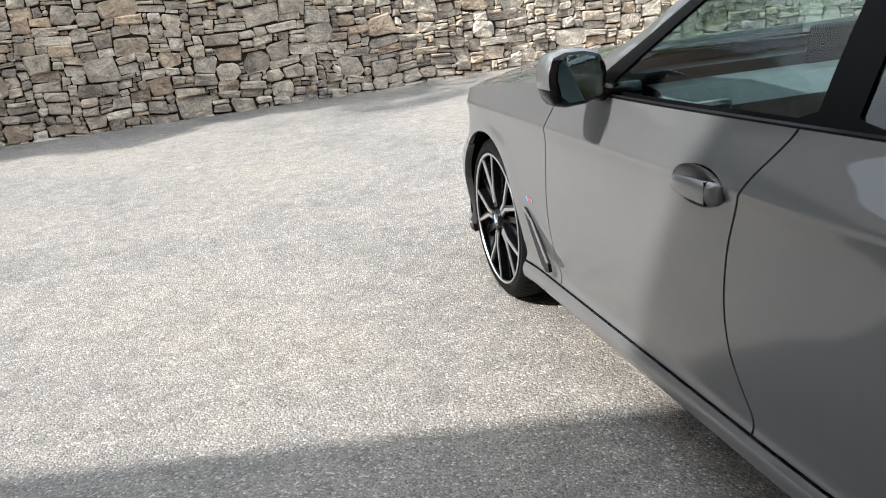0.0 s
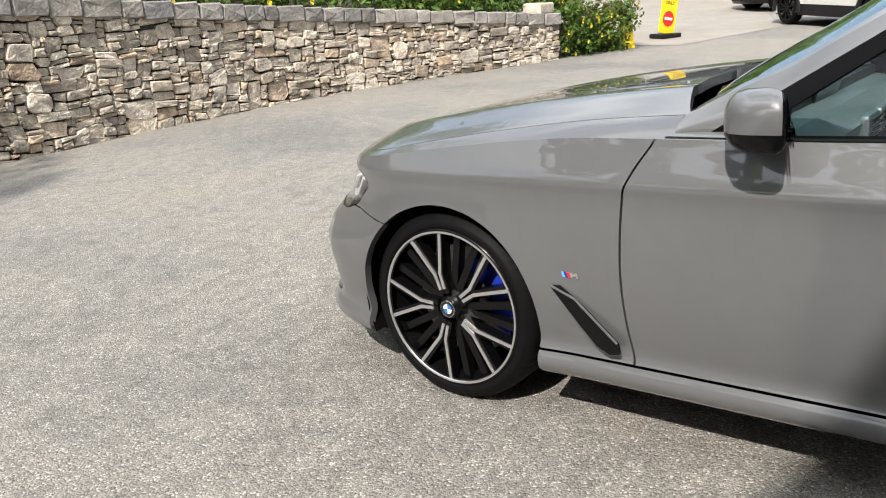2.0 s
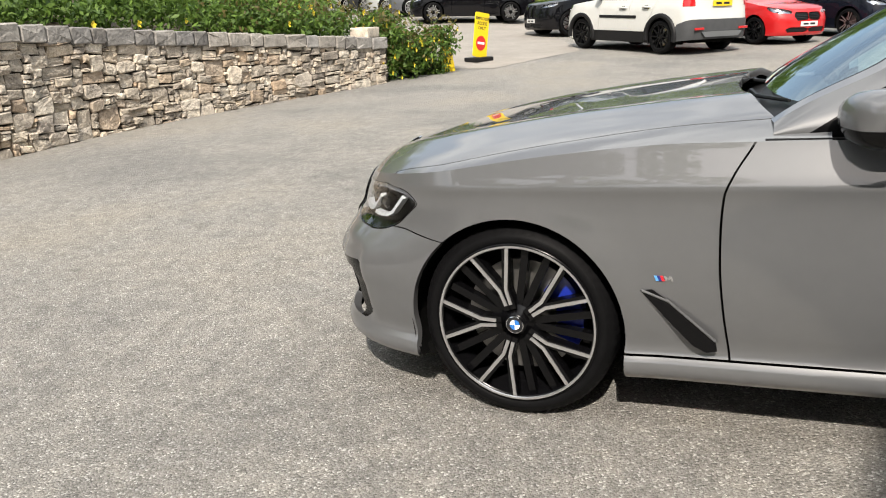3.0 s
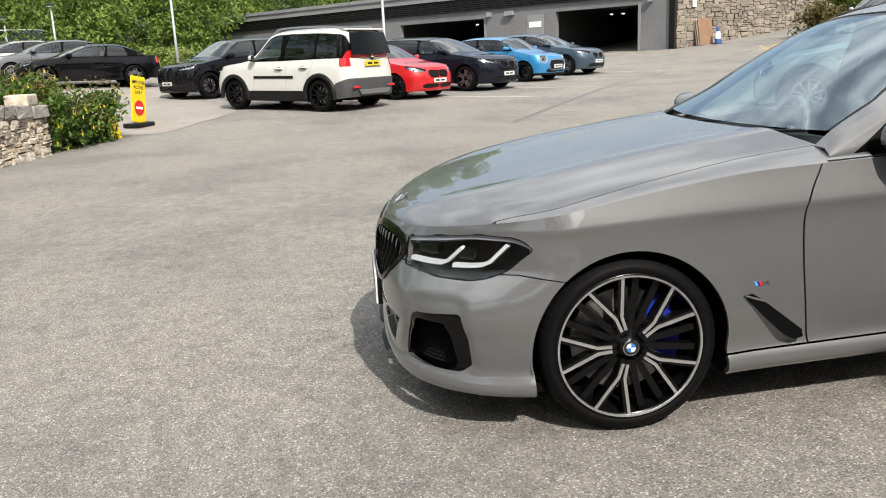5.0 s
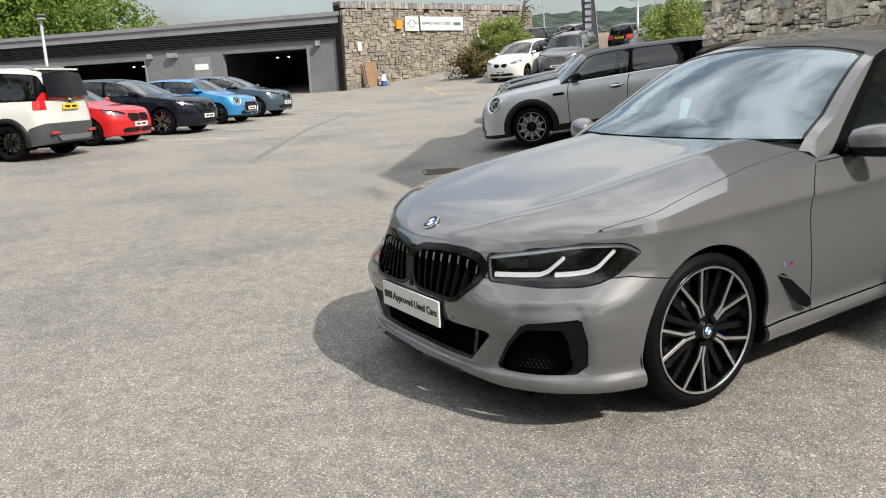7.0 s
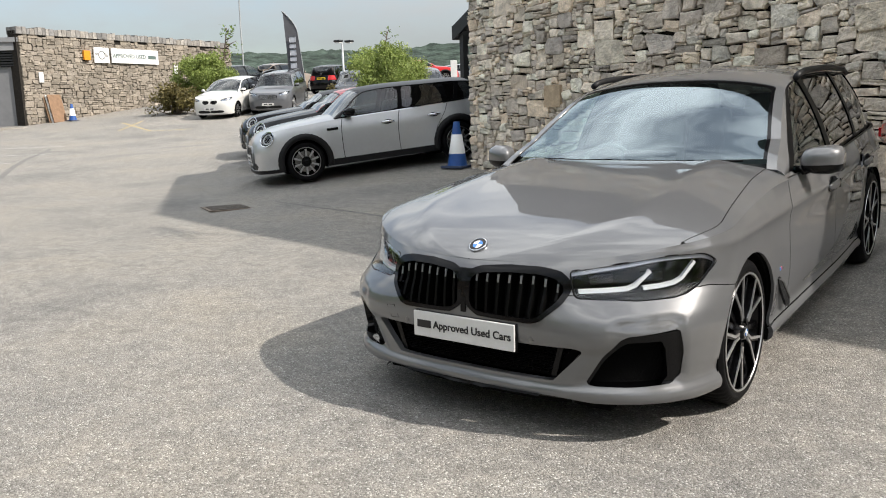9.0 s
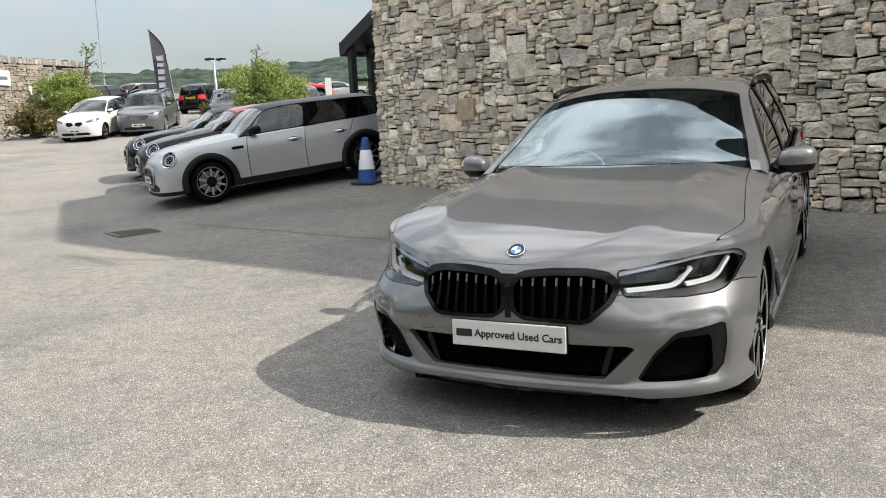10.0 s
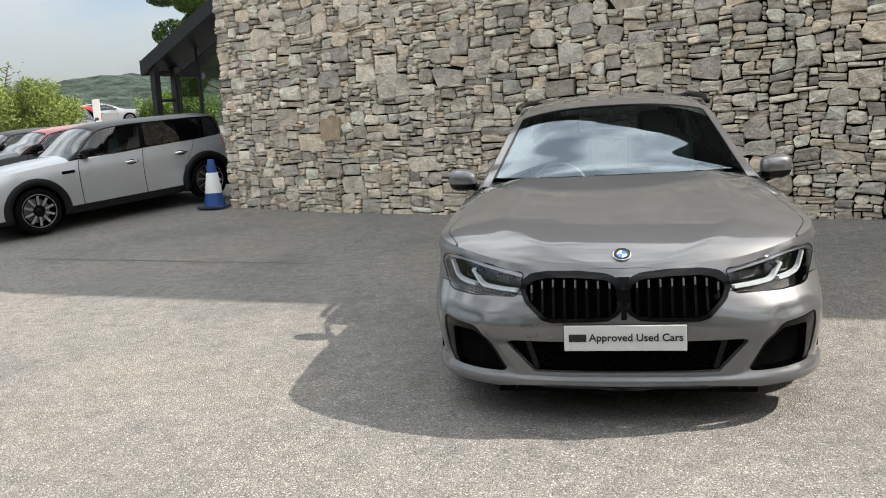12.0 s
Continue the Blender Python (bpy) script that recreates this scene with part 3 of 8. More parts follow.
# hills and woods on the horizon
def ridge_mesh(name, az0, az1, dist, heights, depth, base, seed):
    """A wooded hill as a tilted sheet with a clumped crest; its haze is only in the colour."""
    n, m = 260, 14
    v, f = [], []
    hf = curve(heights)
    for i in range(n):
        a = az0 + (az1 - az0) * i / (n - 1)
        h = float(hf(a))
        for j in range(m):
            t = j / (m - 1)
            r = dist + depth * t
            x, y = r * math.cos(radians(a)), r * math.sin(radians(a))
            k = noise.noise((x * 0.02 + seed, y * 0.02, 3)) * 0.5 + noise.noise((x * 0.07, y * 0.07, seed)) * 0.6 + noise.noise((x * 0.2, y * 0.2, seed + 5)) * 0.5
            v.append((x, y, base + h * t ** 0.7 + k * dist * 0.006 * (0.3 + t)))
    for i in range(n - 1):
        for j in range(m - 1):
            f.append((i * m + j, (i + 1) * m + j, (i + 1) * m + j + 1, i * m + j + 1))
    return tagged(part(name, (v, f), FOREST, smooth=True), "distant wooded hills with summer haze in their colour", "hill", kind="structure")


ridge_mesh("backdrop", -100, -20, 420, [(-100, 56), (-78, 56), (-66, 52), (-60, 50), (-57, 47.5), (-54, 45.5), (-45, 44), (-35, 44), (-20, 46)], 160, 0, 2)
ridge_mesh("backdrop", -25, 60, 190, [(-25, 14), (-12, 18), (0, 22), (20, 24), (60, 26)], 120, 2, 7)


# ---------------------------------------------------------------- cars
# A car's own frame: x forwards from the front axle, y to its left, z up from the ground.
def sd_poly(poly, a, b, r=0.0):
    """Signed distance (inside negative) of points (a, b) to a polygon, grown by r with round corners."""
    a, b = np.asarray(a, float), np.asarray(b, float)
    d = np.full(a.shape, 1e9)
    inside = np.zeros(a.shape, bool)
    n = len(poly)
    for i in range(n):
        (x0, y0), (x1, y1) = poly[i], poly[(i + 1) % n]
        ex, ey = x1 - x0, y1 - y0
        t = np.clip(((a - x0) * ex + (b - y0) * ey) / (ex * ex + ey * ey), 0, 1)
        d = np.minimum(d, np.hypot(a - x0 - t * ex, b - y0 - t * ey))
        cross = ((y0 > b) != (y1 > b))
        with np.errstate(divide="ignore", invalid="ignore"):
            xi = x0 + (b - y0) * ex / (ey if ey else 1e-12)
        inside ^= cross & (a < xi)
    return np.where(inside, -d, d) - r


def shrunk(poly, r):
    """The polygon moved inwards by r, to be rounded again by r."""
    n = len(poly)
    area = sum(poly[i][0] * poly[(i + 1) % n][1] - poly[(i + 1) % n][0] * poly[i][1] for i in range(n))
    s = 1 if area > 0 else -1
    out = []
    for i in range(n):
        p, q, w = Vector(poly[i - 1]), Vector(poly[i]), Vector(poly[(i + 1) % n])
        d1, d2 = (q - p).normalized(), (w - q).normalized()
        n1, n2 = Vector((-d1.y, d1.x)) * s, Vector((-d2.y, d2.x)) * s
        k = (n1 + n2)
        k = k / max(0.35, k.length_squared / 2) if k.length_squared > 1e-9 else n1
        out.append(tuple(q + k * r))
    return out


def rounded(poly, r, steps=5):
    """The polygon with its corners rounded, as points."""
    out, n = [], len(poly)
    for i in range(n):
        p, q, w = Vector(poly[i - 1]), Vector(poly[i]), Vector(poly[(i + 1) % n])
        k = min(r, (p - q).length * 0.45, (w - q).length * 0.45)
        a, b = q + (p - q).normalized() * k, q + (w - q).normalized() * k
        for j in range(steps + 1):
            t = j / steps
            out.append(tuple(a * (1 - t) ** 2 + q * 2 * t * (1 - t) + b * t * t))
    return out


class Skin:
    """A surface of polygons that can be cut along any line phi = 0."""

    def __init__(self, v, f):
        self.v, self.f = np.asarray(v, float).reshape(-1, 3), f

    def cut(self, phi):
        """The pieces where phi < 0 and where phi > 0."""
        p = phi(self.v[:, 0], self.v[:, 1], self.v[:, 2])
        p = np.where(np.abs(p) < 1e-7, 1e-7, p)
        extra, cache, lo, hi = [], {}, [], []
        base = len(self.v)

        def mid(i, j):
            key = (min(i, j), max(i, j))
            if key not in cache:
                t = p[i] / (p[i] - p[j])
                cache[key] = base + len(extra)
                extra.append(self.v[i] + (self.v[j] - self.v[i]) * t)
            return cache[key]
        neg = p < 0
        for f in self.f:
            k = [neg[i] for i in f]
            if all(k):
                lo.append(f)
            elif not any(k):
                hi.append(f)
            else:
                a, b = [], []
                for x in range(len(f)):
                    i, j = f[x], f[(x + 1) % len(f)]
                    (a if neg[i] else b).append(i)
                    if neg[i] != neg[j]:
                        m = mid(i, j)
                        a.append(m)
                        b.append(m)
                if len(a) > 2:
                    lo.append(a)
                if len(b) > 2:
                    hi.append(b)
        v = np.vstack([self.v, extra]) if extra else self.v
        return Skin(v, lo).tidy(), Skin(v, hi).tidy()

    def tidy(self):
        used = sorted({i for f in self.f for i in f})
        at = {u: i for i, u in enumerate(used)}
        return Skin(self.v[used] if used else np.zeros((0, 3)), [[at[i] for i in f] for f in self.f])

    def normals(self):
        n = np.zeros_like(self.v)
        for f in self.f:
            p = self.v[f] - self.v[f[0]]
            k = np.cross(p, np.roll(p, -1, 0)).sum(0)
            n[f] += k
        return n / np.maximum(np.linalg.norm(n, axis=1, keepdims=True), 1e-12)

    def moved(self, d):
        return Skin(self.v + self.normals() * d, self.f)

    def lipped(self, depth):
        """With a turned-in edge round every border."""
        count = {}
        for f in self.f:
            for x in range(len(f)):
                i, j = f[x], f[(x + 1) % len(f)]
                count[(i, j)] = 1
        rim = [(i, j) for (i, j) in count if (j, i) not in count]
        n = self.normals()
        ids, extra = {}, []
        for e in rim:
            for i in e:
                if i not in ids:
                    ids[i] = len(self.v) + len(extra)
                    extra.append(self.v[i] - n[i] * depth)
        f2 = self.f + [[j, i, ids[i], ids[j]] for i, j in rim]
        return Skin(np.vstack([self.v, extra]) if extra else self.v, f2)

    def put(self, name, material, parent, label="", lip=0.0):
        if not self.f:
            return None
        s = self.lipped(lip) if lip else self
        ob = part(name, (s.v, s.f), material, parent, label, smooth=True)
        if lip:
            sharp = ob.data.attributes.new("sharp_edge", "BOOLEAN", "EDGE")
            flags = [False] * len(ob.data.edges)
            border = set()
            for f in s.f[len(self.f):]:
                border.add((min(f[0], f[1]), max(f[0], f[1])))
            for k, e in enumerate(ob.data.edges):
                a, b = e.vertices
                if (min(a, b), max(a, b)) in border:
                    flags[k] = True
            sharp.data.foreach_set("value", flags)
        return ob

    def __add__(self, o):
        n = len(self.v)
        return Skin(np.vstack([self.v, o.v]), self.f + [[i + n for i in f] for f in o.f])


def grid_skin(p, flip=False):
    """A skin from an array of points, rows by columns."""
    r, c = p.shape[:2]
    f = []
    for i in range(r - 1):
        for j in range(c - 1):
            q = [i * c + j, i * c + j + 1, (i + 1) * c + j + 1, (i + 1) * c + j]
            f.append(q[::-1] if flip else q)
    return Skin(p.reshape(-1, 3), f)


def mirrored(s):
    return Skin(s.v * (1, -1, 1), [f[::-1] for f in s.f])


class Shape:
    """The skins of a car's body from its profile lines."""

    def __init__(self, k, fine):
        self.k = k
        self.nose, self.tail = curve(k["nose"]), curve(k["tail"])      # z -> x at the middle
        self.sq, self.sqr = curve(k["square"]), curve(k.get("square_rear", [(0, 3.0), (2, 3.0)]))
        self.width = curve(k["width"])                                  # z -> half width
        self.waist = curve(k["waist"])                                  # x -> height of the shoulder
        self.sill = curve(k["sill"])                                    # x -> lower edge
        self.deck = curve(k["deck"])                                    # x -> bonnet and boot at the middle
        self.cabin = curve(k["cabin"])                                  # x -> roof and screens at the middle
        self.xc, self.xr = k.get("xc", 0.15), k.get("xr", -k["wb"] - 0.15)
        nu, nv = (236, 66) if fine else (84, 16)
        ph = np.linspace(0, math.pi / 2, nu // 4)
        us = [(0, a) for a in ph] + [(1, t) for t in np.linspace(0, 1, nu // 2)[1:-1]] + [(2, a) for a in ph[::-1]]
        pts = np.zeros((len(us), nv, 3))
        for i, (kind, a) in enumerate(us):
            guess = {0: self.xc + 0.6 * math.cos(a), 1: self.xc + (self.xr - self.xc) * a, 2: self.xr - 0.6 * math.cos(a)}[kind]
            t = np.linspace(0, 1, nv)
            x = np.full(nv, guess)
            for _ in range(3):
                z0, z1 = self.sill(x), self.waist(x)
                z = z0 + (z1 - z0) * t
                x, y = self.outline(kind, a, z)
            pts[i] = np.stack([x, y, z], 1)
        for ax in (k.get("axle", 0.0), -k["wb"]):
            rr = np.hypot(pts[:, :, 0] - ax, pts[:, :, 2] - k["wheel"])
            pts[:, :, 1] += k.get("flare", 0.012) * np.exp(-((rr - k["arch"]) / 0.07) ** 2) * (pts[:, :, 1] > 0.5)
        self.side = grid_skin(pts)
        self.side = Skin(self.side.v, [f[::-1] for f in self.side.f])
        # the shoulder as half widths along x
        rim = pts[:, -1]
        o = np.argsort(rim[:, 0])
        self.rim_x, self.rim_y = rim[o, 0], rim[o, 1]
        self.front_deck = self.cap(k["cowl"], rim[0, 0], 70 if fine else 26, 25 if fine else 11)
        self.rear_deck = self.cap(rim[-1, 0], k["boot"], 20 if fine else 12, 25 if fine else 11) if k.get("boot") else None
        self.glasshouse(fine)

    def outline(self, kind, a, z):
        """The body's outline at heights z: round the nose, along the side or round the tail."""
        w = self.width(z)
        pull = self.k.get("taper", 0.0)
        if kind == 1:
            x = np.full(len(z), self.xc + (self.xr - self.xc) * a)
            return x, w * (1 - pull * np.maximum(0.0, -x - self.k["wb"] * 0.6) ** 1.5)
        if kind == 0:
            n = self.sq(z)
            return self.xc + (self.nose(z) - self.xc) * abs(math.cos(a)) ** (2 / n), w * abs(math.sin(a)) ** (2 / n)
        n = self.sqr(z)
        w = w * (1 - pull * max(0.0, (-self.xr - self.k["wb"] * 0.6)) ** 1.5)
        return self.xr + (self.tail(z) - self.xr) * abs(math.cos(a)) ** (2 / n), w * abs(math.sin(a)) ** (2 / n)

    def half(self, x):
        return np.interp(x, self.rim_x, self.rim_y)

    def cap(self, x0, x1, nx, ny):
        k = self.k
        s = np.linspace(0, 1, nx)
        s = 1 - (1 - s) ** 2.2 if x1 > -1 else s ** 2.2
        xs = x0 + (x1 - x0) * s
        p = np.zeros((nx, ny, 3))
        pw = k.get("crown", 2.4)
        for i, x in enumerate(xs):
            yw, zs, zc = float(self.half(x)), float(self.waist(x)), float(self.deck(x))
            for j, t in enumerate(np.linspace(0, 1, ny)):
                tt = 1 - (1 - t) ** 1.6
                h = 1 - tt ** pw
                ridge = k.get("ridge", 0.0) * math.exp(-((tt - 0.62) / 0.09) ** 2) * min(1, max(0, (x1 - x) / 0.5))
                p[i, j] = (x, yw * tt, zs + (zc - zs) * h + ridge)
        return grid_skin(p, True)

    def glasshouse(self, fine):
        k = self.k
        x0, x1 = k["cabin"][-1][0], k["cabin"][0][0]
        nx = 100 if fine else 60
        u = np.linspace(0, 1, nx)
        xs = x1 + (x0 - x1) * (u - 0.115 * np.sin(2 * math.pi * u))
        ns, nt = (16, 22) if fine else (8, 12)
        side, top = np.zeros((nx, ns, 3)), np.zeros((nx, nt, 3))
        for i, x in enumerate(xs):
            zb = float(self.waist(x)) - 0.005
            yb = float(self.half(x)) - k.get("ledge", 0.025)
            zr = max(float(self.cabin(x)), zb + 0.004)
            rise = zr - zb
            drop = min(k.get("rail", 0.085), rise * 0.3)
            zl = zr - drop
            yl = yb - k.get("tumble", 0.42) * (zl - zb) - 0.01
            for j, t in enumerate(np.linspace(0, 1, ns)):
                side[i, j] = (x, yb + (yl - yb) * t + 0.02 * math.sin(math.pi * t), zb + (zl - zb) * t)
            for j, t in enumerate(np.linspace(0, 1, nt)):
                y = yl * (1 - t ** 1.35)
                u = y / yl if yl else 0
                z = zl + drop * (1 - abs(u) ** 2.6)
                top[i, j] = (x, y, z)
            e = k.get("bow", 0.17)
            front = max(0.0, min(1.0, (1.45 - zr) / 0.45))
            if x > k["mid"]:
                top[i, :, 0] += e * (1 - (top[i, :, 1] / max(yl, 0.1)) ** 2) * (0.35 + 0.65 * front)
            else:
                top[i, :, 0] -= 0.5 * e * (1 - (top[i, :, 1] / max(yl, 0.1)) ** 2) * front
        self.cab_side, self.cab_top = grid_skin(side), grid_skin(top)


def both(skin):
    return skin + mirrored(skin)


def seam_line(pts):
    """x of a seam at height z."""
    return curve(sorted((z, x) for x, z in pts))


def tyre(r, rim, w, seg, fine):
    """A tyre round the y axis, its outer side at y = 0, running inwards."""
    c = 0.03
    prof = [(rim, -0.012), (rim + 0.004, 0.0), (rim + (r - rim) * 0.45, 0.004), (r - 0.03, -0.001), (r - 0.012, -0.012), (r - 0.002, -0.035), (r, -0.06), (r, -w + 0.06),
            (r - 0.002, -w + 0.035), (r - 0.012, -w + 0.012), (rim + (r - rim) * 0.45, -w), (rim, -w + 0.012)]
    bm = lathe(prof, seg)
    if fine:
        bm.verts.ensure_lookup_table()
        for ring in (4, 5, 6, 7, 8):
            for j in range(ring % 2, seg, 4):
                v = bm.verts[ring * seg + j]
                f = 1 - (0.005 if ring > 4 else 0.0025) / r
                v.co.x *= f
                v.co.z *= f
    bmesh.ops.recalc_face_normals(bm, faces=bm.faces[:])
    return bm


def spoke_bar(path, half, y0, y1, bm):
    """A flat bar in the wheel's plane along (radius, offset) points, from depth y0 to y1."""
    left, right = [], []
    for i, (r, o) in enumerate(path):
        a, b = path[max(i - 1, 0)], path[min(i + 1, len(path) - 1)]
        d = Vector((b[0] - a[0], b[1] - a[1])).normalized()
        n = Vector((-d.y, d.x)) * half
        left.append((r + n.x, o + n.y))
        right.append((r - n.x, o - n.y))
    vs = []
    for (a, b), (c, d) in zip(left, right):
        vs.append([bm.verts.new((a, y0, b)), bm.verts.new((c, y0, d)), bm.verts.new((c, y1, d)), bm.verts.new((a, y1, b))])
    for p, q in zip(vs, vs[1:]):
        for j in range(4):
            bm.faces.new((p[j], p[(j + 1) % 4], q[(j + 1) % 4], q[j]))
    bm.faces.new(vs[0][::-1])
    bm.faces.new(vs[-1])


def wheel_kit(style, r, rim, w, parent, m, fine=False, caliper=None):
    """A wheel whose outer face is at its own y = 0 and looks along +y."""
    hub = new("wheel")
    hub.parent = parent
    hub.matrix_basis = m
    part("tyre", tyre(r, rim, w, 240 if fine else 48, fine), RUBBER, hub, smooth=True)
    seg = 72 if fine else 36
    face = 0.012
    bm = lathe([(rim - 0.014, -0.004), (rim - 0.004, 0.004), (rim + 0.006, 0.002), (rim + 0.006, -0.03), (rim - 0.02, -0.05), (rim - 0.035, -w + 0.02), (rim - 0.06, -w + 0.02)], seg)
    bmesh.ops.recalc_face_normals(bm, faces=bm.faces[:])
    part("rim", bm, RIM_BLACK if style != "silver" else SILVER, hub, smooth=True)
    if style in ("bicolour", "fan"):
        bm = lathe([(rim - 0.011, 0.002), (rim - 0.0085, 0.006), (rim - 0.0025, 0.006), (rim - 0.0015, 0.002)], seg)
        bmesh.ops.recalc_face_normals(bm, faces=bm.faces[:])
        part("rim_edge", bm, SILVER, hub, "machined silver rim edge")
    part("brake_disc", lathe([(0.06, -0.105), (rim * 0.72, -0.105), (rim * 0.72, -0.13), (0.06, -0.13)], seg), STEEL, hub)
    part("backing", lathe([(0.001, -0.15), (rim - 0.03, -0.155), (rim - 0.03, -0.16)], seg), UNDER, hub)
    if caliper:
        bm = bmesh.new()
        poly = []
        for t in np.linspace(-38, 38, 9):
            poly.append((rim * 0.78 * math.cos(radians(t)), rim * 0.78 * math.sin(radians(t))))
        for t in np.linspace(38, -38, 9):
            poly.append((rim * 0.46 * math.cos(radians(t)), rim * 0.46 * math.sin(radians(t))))
        prism([(-a, b) for a, b in poly], 0.05, "y", -0.125, bm)
        bm.transform(Matrix.Rotation(radians(12), 4, "Y"))
        part("brake_caliper", bm, caliper, hub, "blue painted brake caliper")
    dark, bright = bmesh.new(), bmesh.new()
    if style == "bicolour":
        for i in range(5):
            t = Matrix.Rotation(2 * math.pi * i / 5, 4, "Y")
            one, two = bmesh.new(), bmesh.new()
            for s in (1, -1):
                arm = [(0.05, 0.009 * s), (0.122, 0.0095 * s), (rim - 0.006, 0.0655 * s)]
                spoke_bar(arm, 0.0125, -0.05, -0.004, one)
                spoke_bar([(0.068, 0.0085 * s), (0.122, 0.0115 * s), (rim - 0.007, 0.071 * s)], 0.0058, -0.012, 0.0005, two)
                gap = radians(36 - 9) * s
                ca, sa = math.cos(gap), math.sin(gap)
                spoke_bar([(0.05 * ca, 0.05 * sa), ((rim - 0.006) * ca, (rim - 0.006) * sa)], 0.0125, -0.06, -0.024, one)
            for src, dst in ((one, dark), (two, bright)):
                src.transform(t)
                me = bpy.data.meshes.new("tmp")
                src.to_mesh(me)
                dst.from_mesh(me)
                bpy.data.meshes.remove(me)
                src.free()
    else:
        n = {"fan": 10, "silver": 10, "dark": 10, "five": 5, "twin": 10}.get(style, 5)
        for i in range(n):
            t = Matrix.Rotation(2 * math.pi * i / n, 4, "Y")
            one, two = bmesh.new(), bmesh.new()
            if style == "fan":
                spoke_bar([(0.04, 0), (rim - 0.01, 0)], 0.02, -0.04, -0.006, one)
                spoke_bar([(0.085, 0.0), (rim * 0.6, 0.0), (rim - 0.03, 0.0)], 0.017, -0.01, 0.0, two)
            elif style == "twin":
                off = 0.028 * (1 if i % 2 else -1)
                t = Matrix.Rotation(2 * math.pi * (i // 2) / 5, 4, "Y")
                spoke_bar([(0.04, off * 0.5), (rim - 0.01, off * 1.6)], 0.016, -0.04, -0.006, one)
                spoke_bar([(0.06, off * 0.55), (rim - 0.012, off * 1.6)], 0.011, -0.01, 0.0, two)
            else:
                spoke_bar([(0.04, 0), (rim - 0.01, 0.01)], 0.02 if n == 5 else 0.011, -0.04, -0.002, one)
            for src, dst in ((one, dark), (two, bright)):
                src.transform(t)
                me = bpy.data.meshes.new("tmp")
                src.to_mesh(me)
                dst.from_mesh(me)
                bpy.data.meshes.remove(me)
                src.free()
    for b in (dark, bright):
        if len(b.faces):
            bmesh.ops.recalc_face_normals(b, faces=b.faces[:])
    part("spoke_star", dark, SILVER if style == "silver" else RIM_BLACK, hub)
    if len(bright.faces):
        part("spoke_facing", bright, SILVER, hub, "machined silver spoke faces")
    else:
        bright.free()
    cap = lathe([(0.001, 0.004), (0.03, 0.004), (0.036, 0.0), (0.04, -0.01), (0.06, -0.02), (0.075, -0.05)], 24)
    bmesh.ops.recalc_face_normals(cap, faces=cap.faces[:])
    part("hub_cap", cap, RIM_BLACK, hub, smooth=True)
    return hub


def roundel(parent, m, r):
    """A round badge: chrome rim, dark ring, quarters of blue and white. It looks along its own +z."""
    b = new("badge")
    b.parent = parent
    b.matrix_basis = m
    part("badge_rim", lathe([(r, -0.003), (r, 0.003), (r * 0.93, 0.004), (r * 0.93, -0.003)], 32, "z"), CHROME, b)
    part("badge_ring", lathe([(r * 0.93, 0.002), (r * 0.6, 0.0035), (r * 0.58, 0.0)], 32, "z"), INK, b)
    for i in range(4):
        pts = [(0, 0)] + [(r * 0.58 * math.cos(radians(90 * i + t)), r * 0.58 * math.sin(radians(90 * i + t))) for t in range(0, 91, 15)]
        part("badge_quarter", prism(pts, 0.003, "z", 0.0005), WHITE if i % 2 else BADGE_BLUE, b)
    return b


BADGE_BLUE = mat("badge_blue", (0.02, 0.16, 0.5), rough=0.25, coat=0.5)


